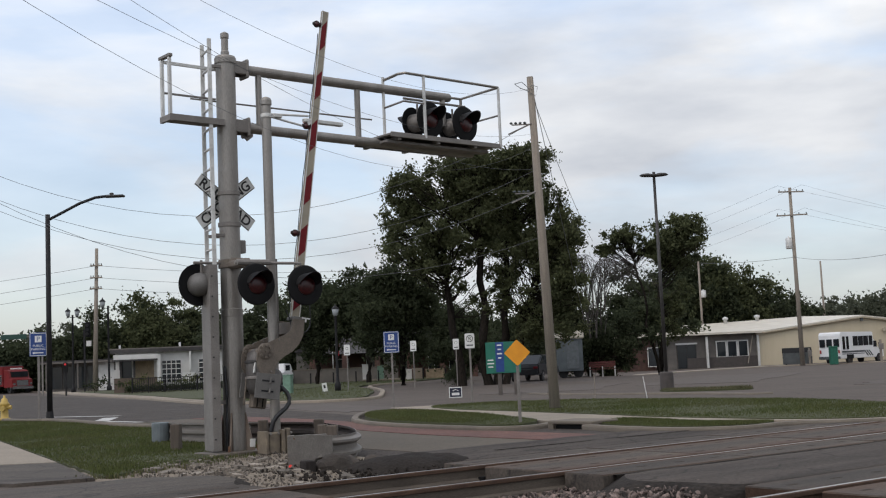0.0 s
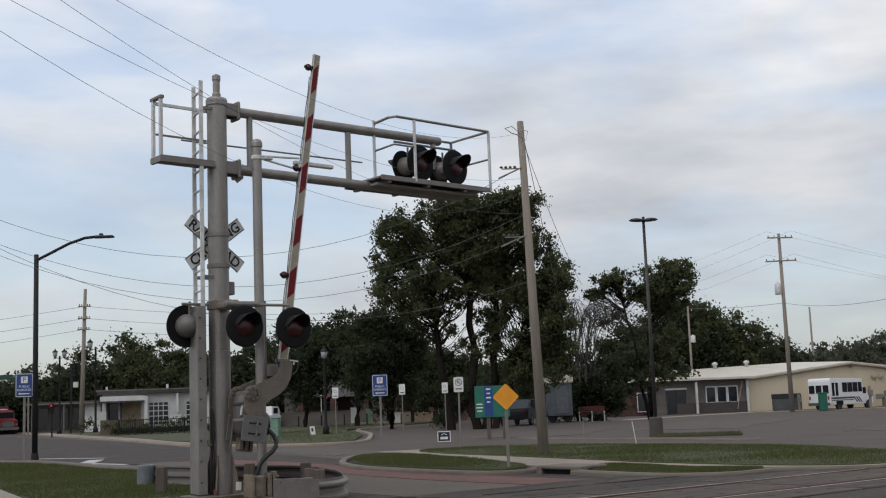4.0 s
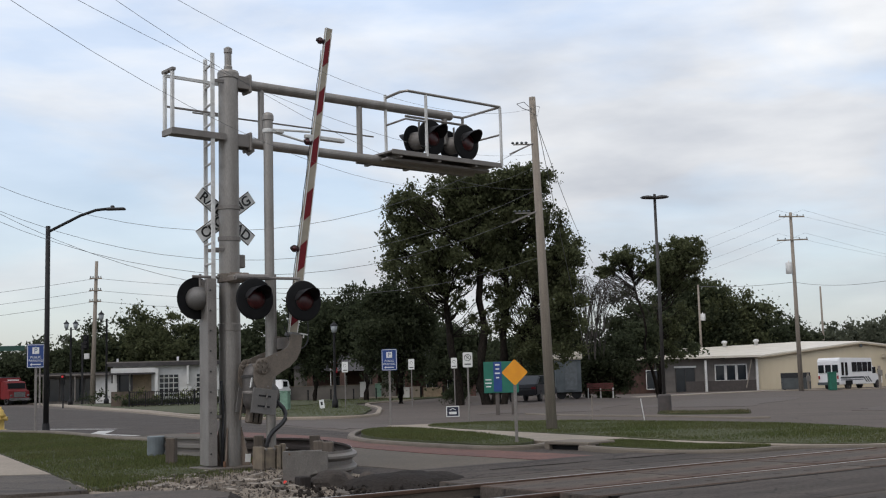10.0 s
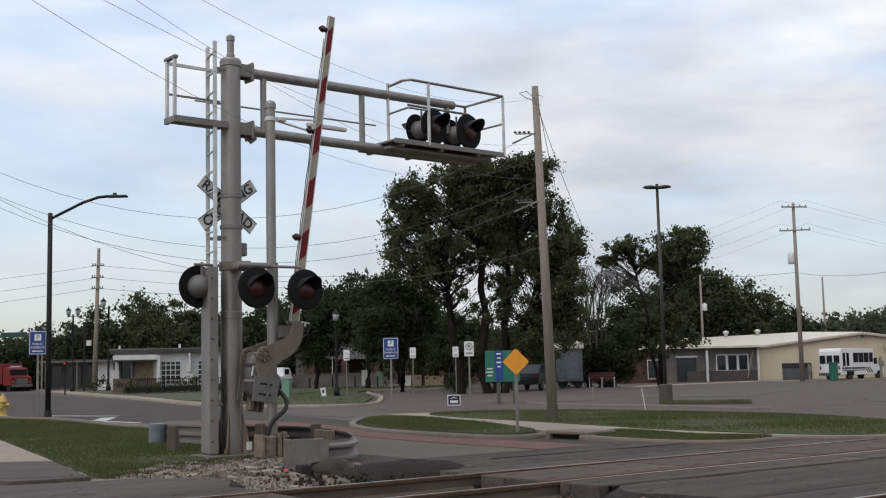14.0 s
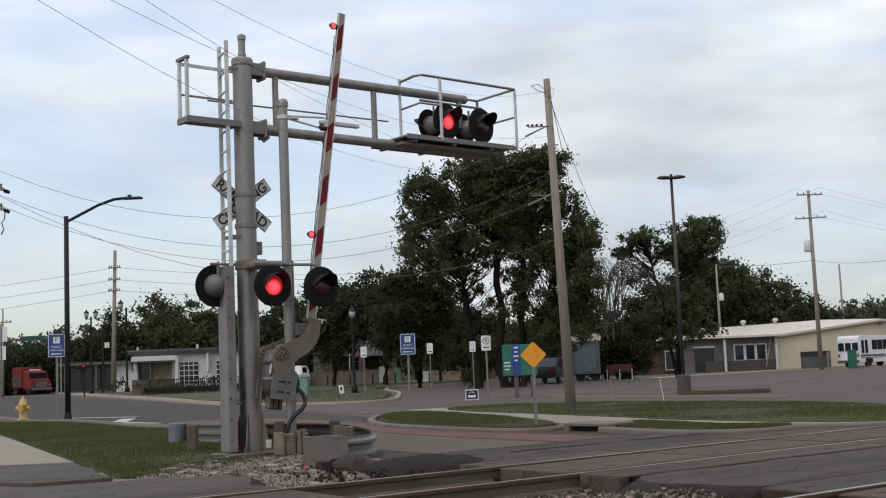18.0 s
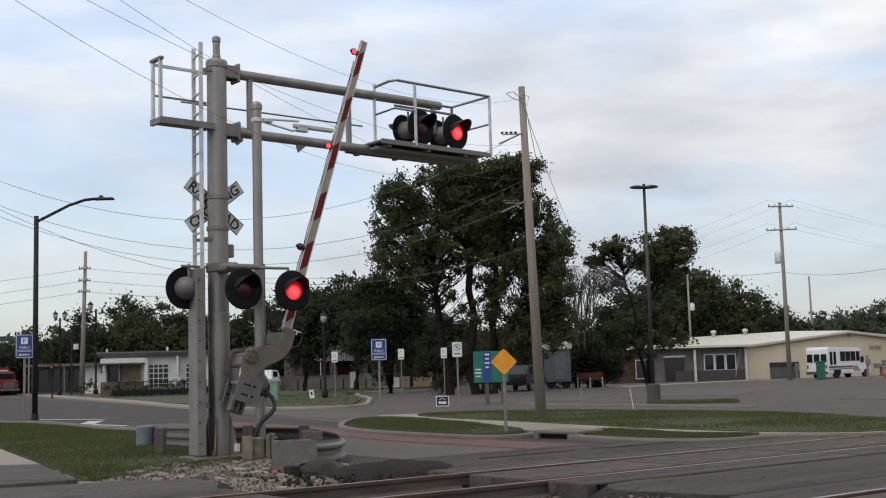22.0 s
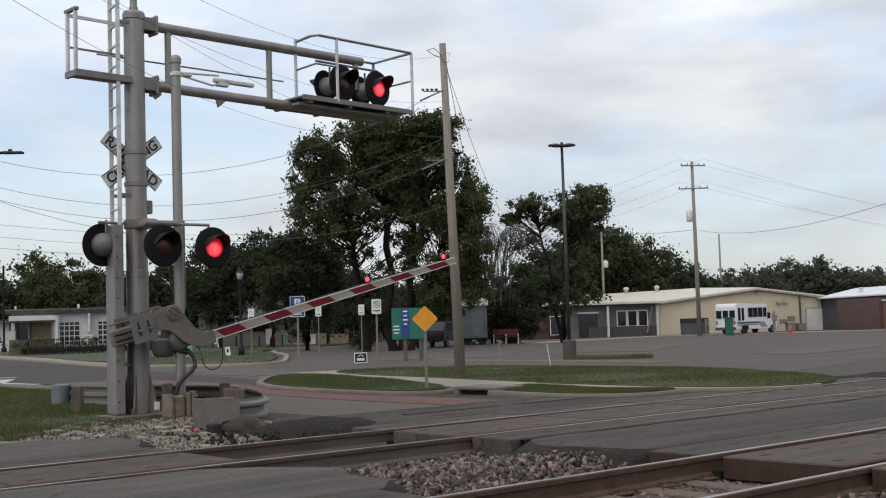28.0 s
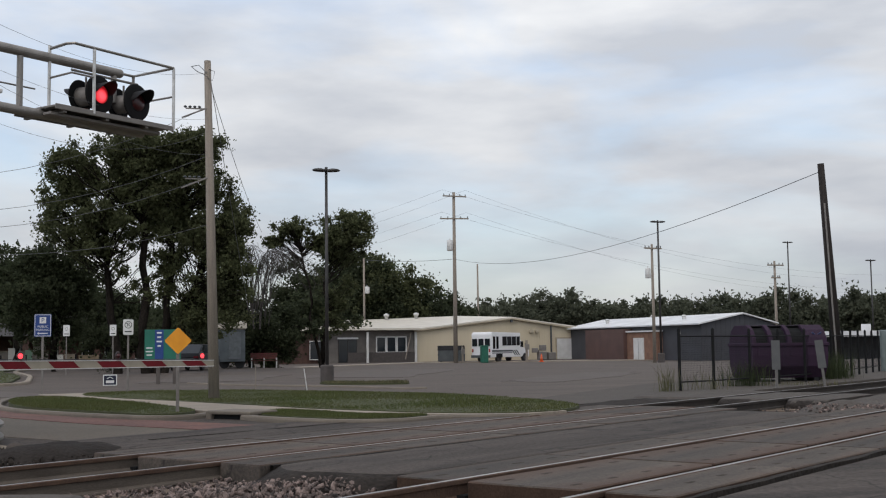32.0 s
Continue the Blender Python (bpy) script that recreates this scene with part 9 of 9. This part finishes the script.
mk = thing("marker_card", pose(-6.0, 57.7, 0.08, 0, -8, 0), "small tilted white marker card on the grass", "marker")
bx("card", mk, (0, 0, 0.22), (0.24, 0.03, 0.42), SIGN_WHITE)
bx("bars", mk, (0, -0.018, 0.25), (0.10, 0.004, 0.16), SIGN_BLACK)
gb = thing("utility_cabinet", pose(-7.8, 57.5, 0.05, 0, 0, -12), "pale green utility cabinet on the grass", "utility box")
bx("cabinet", gb, (0, 0, 0.45), (0.42, 0.42, 0.9), BOX_GREEN, bevel=0.04)
bx("cap", gb, (0, 0, 0.92), (0.46, 0.46, 0.06), BOX_GREEN, bevel=0.02)
for (x, y, h, ln, m) in ((5.38, 31.7, 0.62, -8, ALU), (4.0, 31.9, 0.72, 0, WOOD_POLE)):
    st = thing("stake", pose(x, y, 0, 0, ln, 0), "thin leaning white stake in the car park" if ln else "thin wooden stake on the verge edge", "stake")
    bx("stick", st, (0, 0, h / 2), (0.024, 0.02, h), m)

# ---- overhead wires ----
PA = (2.63, 30.68)
to_pole = Matrix.Translation((0, 0, 1.2)) @ Matrix.Scale(0.857, 4) @ Matrix.Translation((0, 0, -1.2))   # the wires meet on the verge pole
for c0, c1, c2, far in ((6.89, -0.3188, 0.0116, 30), (7.206, -0.2156, 0.0067, 30), (6.254, -0.1701, 0.0077, 30), (8.45, -0.2818, 0.00863, 28)):
    bm = B()
    bend(bm, [(PA[0] - 0.342 * L, PA[1] - 0.94 * L, c0 + c1 * L + c2 * L * L) for L in [far * k / 30 for k in range(31)]], 0.003, 5)
    solid("overhead_wire", bm, WIRE, "thin overhead wire to the wooden pole", "cable", at=to_pole)
for z0, z1, sag in ((7.68, 7.54, 2.3), (7.03, 6.24, 2.1), (6.78, 5.69, 2.08), (7.17, 4.42, 2.0)):
    wire((-13.65, 30.05, z0), (*PA, z1), sag, r=0.006, label="sagging overhead cable to the wooden pole").matrix_basis = to_pole
wire((*PA, 8.2), (7.8, 59.5, 7.1), 0.3, r=0.009, label="guy wire from the wooden pole").matrix_basis = to_pole
wire((*PA, 8.45), (7.2, 59.8, 3.0), 0.1, r=0.01, label="thin guy wire from the wooden pole").matrix_basis = to_pole
wire((23.83, 34.58, 7.05), (31.4, 103.3, 9.2), 1.5, r=0.014, label="thick black cable across the car park")
wire((31.4, 103.3, 9.2), (29.06, 131.5, 11.2), 0.2, r=0.02, label="thick black cable to the far pole")
for dx, z in ((-1.1, 15.7), (1.1, 15.7), (-1.2, 13.6), (1.2, 13.6)):
    wire((31.5 + dx, 103.5, z), (8 + dx * 2, 150, z - 4.5), 1.0, r=0.008, label="thin power line from the tall pole")
    wire((31.5 + dx, 103.5, z), (110, 150 + dx * 4, z - 5), 2.0, r=0.008, label="thin power line to the distance")
for z in (11.5, 10.4, 9.4):
    wire((-31.6, 106.1, z), (-82, 99, z - 3.9), 0.9, r=0.016, label="thin wire from the corner pole")
    wire((-31.4, 106.1, z), (-1.5, 118, z - 0.3), 0.7, r=0.016, label="thin wire from the corner pole")
bm = B()
bend(bm, [(-0.05, 0, 8.4), (-0.25, 0.1, 8.62), (-0.45, 0, 8.55), (-0.3, -0.1, 8.4), (-0.1, 0, 8.35)], 0.01, 6)
bend(bm, [(-0.12, 0, 8.35), (0.1, 0, 8.2), (0.16, 0, 8.45), (0.0, 0, 8.5)], 0.008, 6)
solid("wire_loops", bm, WIRE, "loose loops of wire at the pole top", "cable", at=to_pole @ pose(2.6, 30.55, 0))
for z in (7.45, 5.6):
    br = thing("wire_bracket", to_pole @ pose(2.62, 30.6, 0), "steel wire bracket on the wooden pole", "bracket")
    bx("bar", br, (-0.35, 0, z), (0.5, 0.03, 0.03), GALV_DULL)
    bm = B()
    tube(bm, (-0.7, 0, z - 0.25), (0, 0, z + 0.05), 0.02)
    part("stay", bm, GALV_DULL, br)
    for k in range(4):
        bm = B()
        lathe(bm, [(0.02, 0), (0.05, 0.03), (0.02, 0.06)], pose(-0.25 - 0.12 * k, 0, z + 0.016), 8)
        part("insulator", bm, BIN_GREY, br)
bm = B()
tube(bm, (23.75, 34.4, 5.9), (23.95, 34.3, 0.0), 0.03)
solid("conduit", bm, GALV_DULL, "steel conduit beside the black pole", "conduit")

# ---- what moves: the gate arm goes down, the lamps flash ----
ARM_ANGLES = [(0.0, 81.7), (21.0, 81.7), (21.25, 80.7), (21.5, 78.3), (22.0, 72.4), (22.5, 66.2), (23.0, 59.9), (23.5, 54.2), (24.0, 47.8), (24.5, 42.8), (25.5, 33.0),
              (26.5, 24.2), (27.0, 19.8), (27.5, 17.0), (28.0, 14.0), (28.5, 11.4), (29.0, 8.7), (29.5, 6.1), (30.0, 3.2), (30.5, 0.4), (30.8, -0.5), (32.0, -0.6)]
SWITCHES = [17.77, 18.47, 18.97, 19.5, 20.05, 20.57, 21.1, 21.63, 22.13, 22.67, 23.18, 23.7, 24.28, 24.8, 25.33, 25.87, 26.38, 26.9, 27.45, 27.95, 28.5, 29.05, 29.55, 30.07, 30.65, 31.15, 31.65]


def flash_rows(base, turns):
    """Half a turn at each of the times given, in three steps of 60 degrees."""
    a, rows = 180, [(0.0, base @ pose(0, 0, 0, 0, 0, 180))]
    for t in turns:
        f = round(t * FPS)
        for k in range(4):
            rows.append(((f - 1 + k) / FPS, base @ pose(0, 0, 0, 0, 0, a + 60 * k)))
        a += 180
    rows.append((32.0, base @ pose(0, 0, 0, 0, 0, a)))
    return rows


def motions():
    at = pose(*ARM_AT, 0, 0, ARM_TURN)
    walk(arm, [(t, at @ pose(0, 0, 0, 0, -a, 0)) for t, a in ARM_ANGLES])
    hub = gpost.matrix_basis.inverted() @ Vector(ARM_AT)
    hold = Vector((0.505, -0.16, 0.78)) - hub                # where the loose cable hangs from the arm
    rows = []
    for t, a in ARM_ANGLES:
        c_, s_ = math.cos(radians(a)), math.sin(radians(a))
        rows.append((t, pose(hold.x * c_ - hold.z * s_ - hold.x, 0, hold.x * s_ + hold.z * c_ - hold.z)))
    walk(loose_cable, rows)
    for lens in LEFT_LENSES:
        walk(lens, flash_rows(lens.matrix_basis.copy(), SWITCHES))
    for lens in RIGHT_LENSES:
        walk(lens, flash_rows(lens.matrix_basis.copy(), SWITCHES[1:]))
    for lens in STEADY_LENSES:
        walk(lens, flash_rows(lens.matrix_basis.copy(), SWITCHES[:1]))


motions()
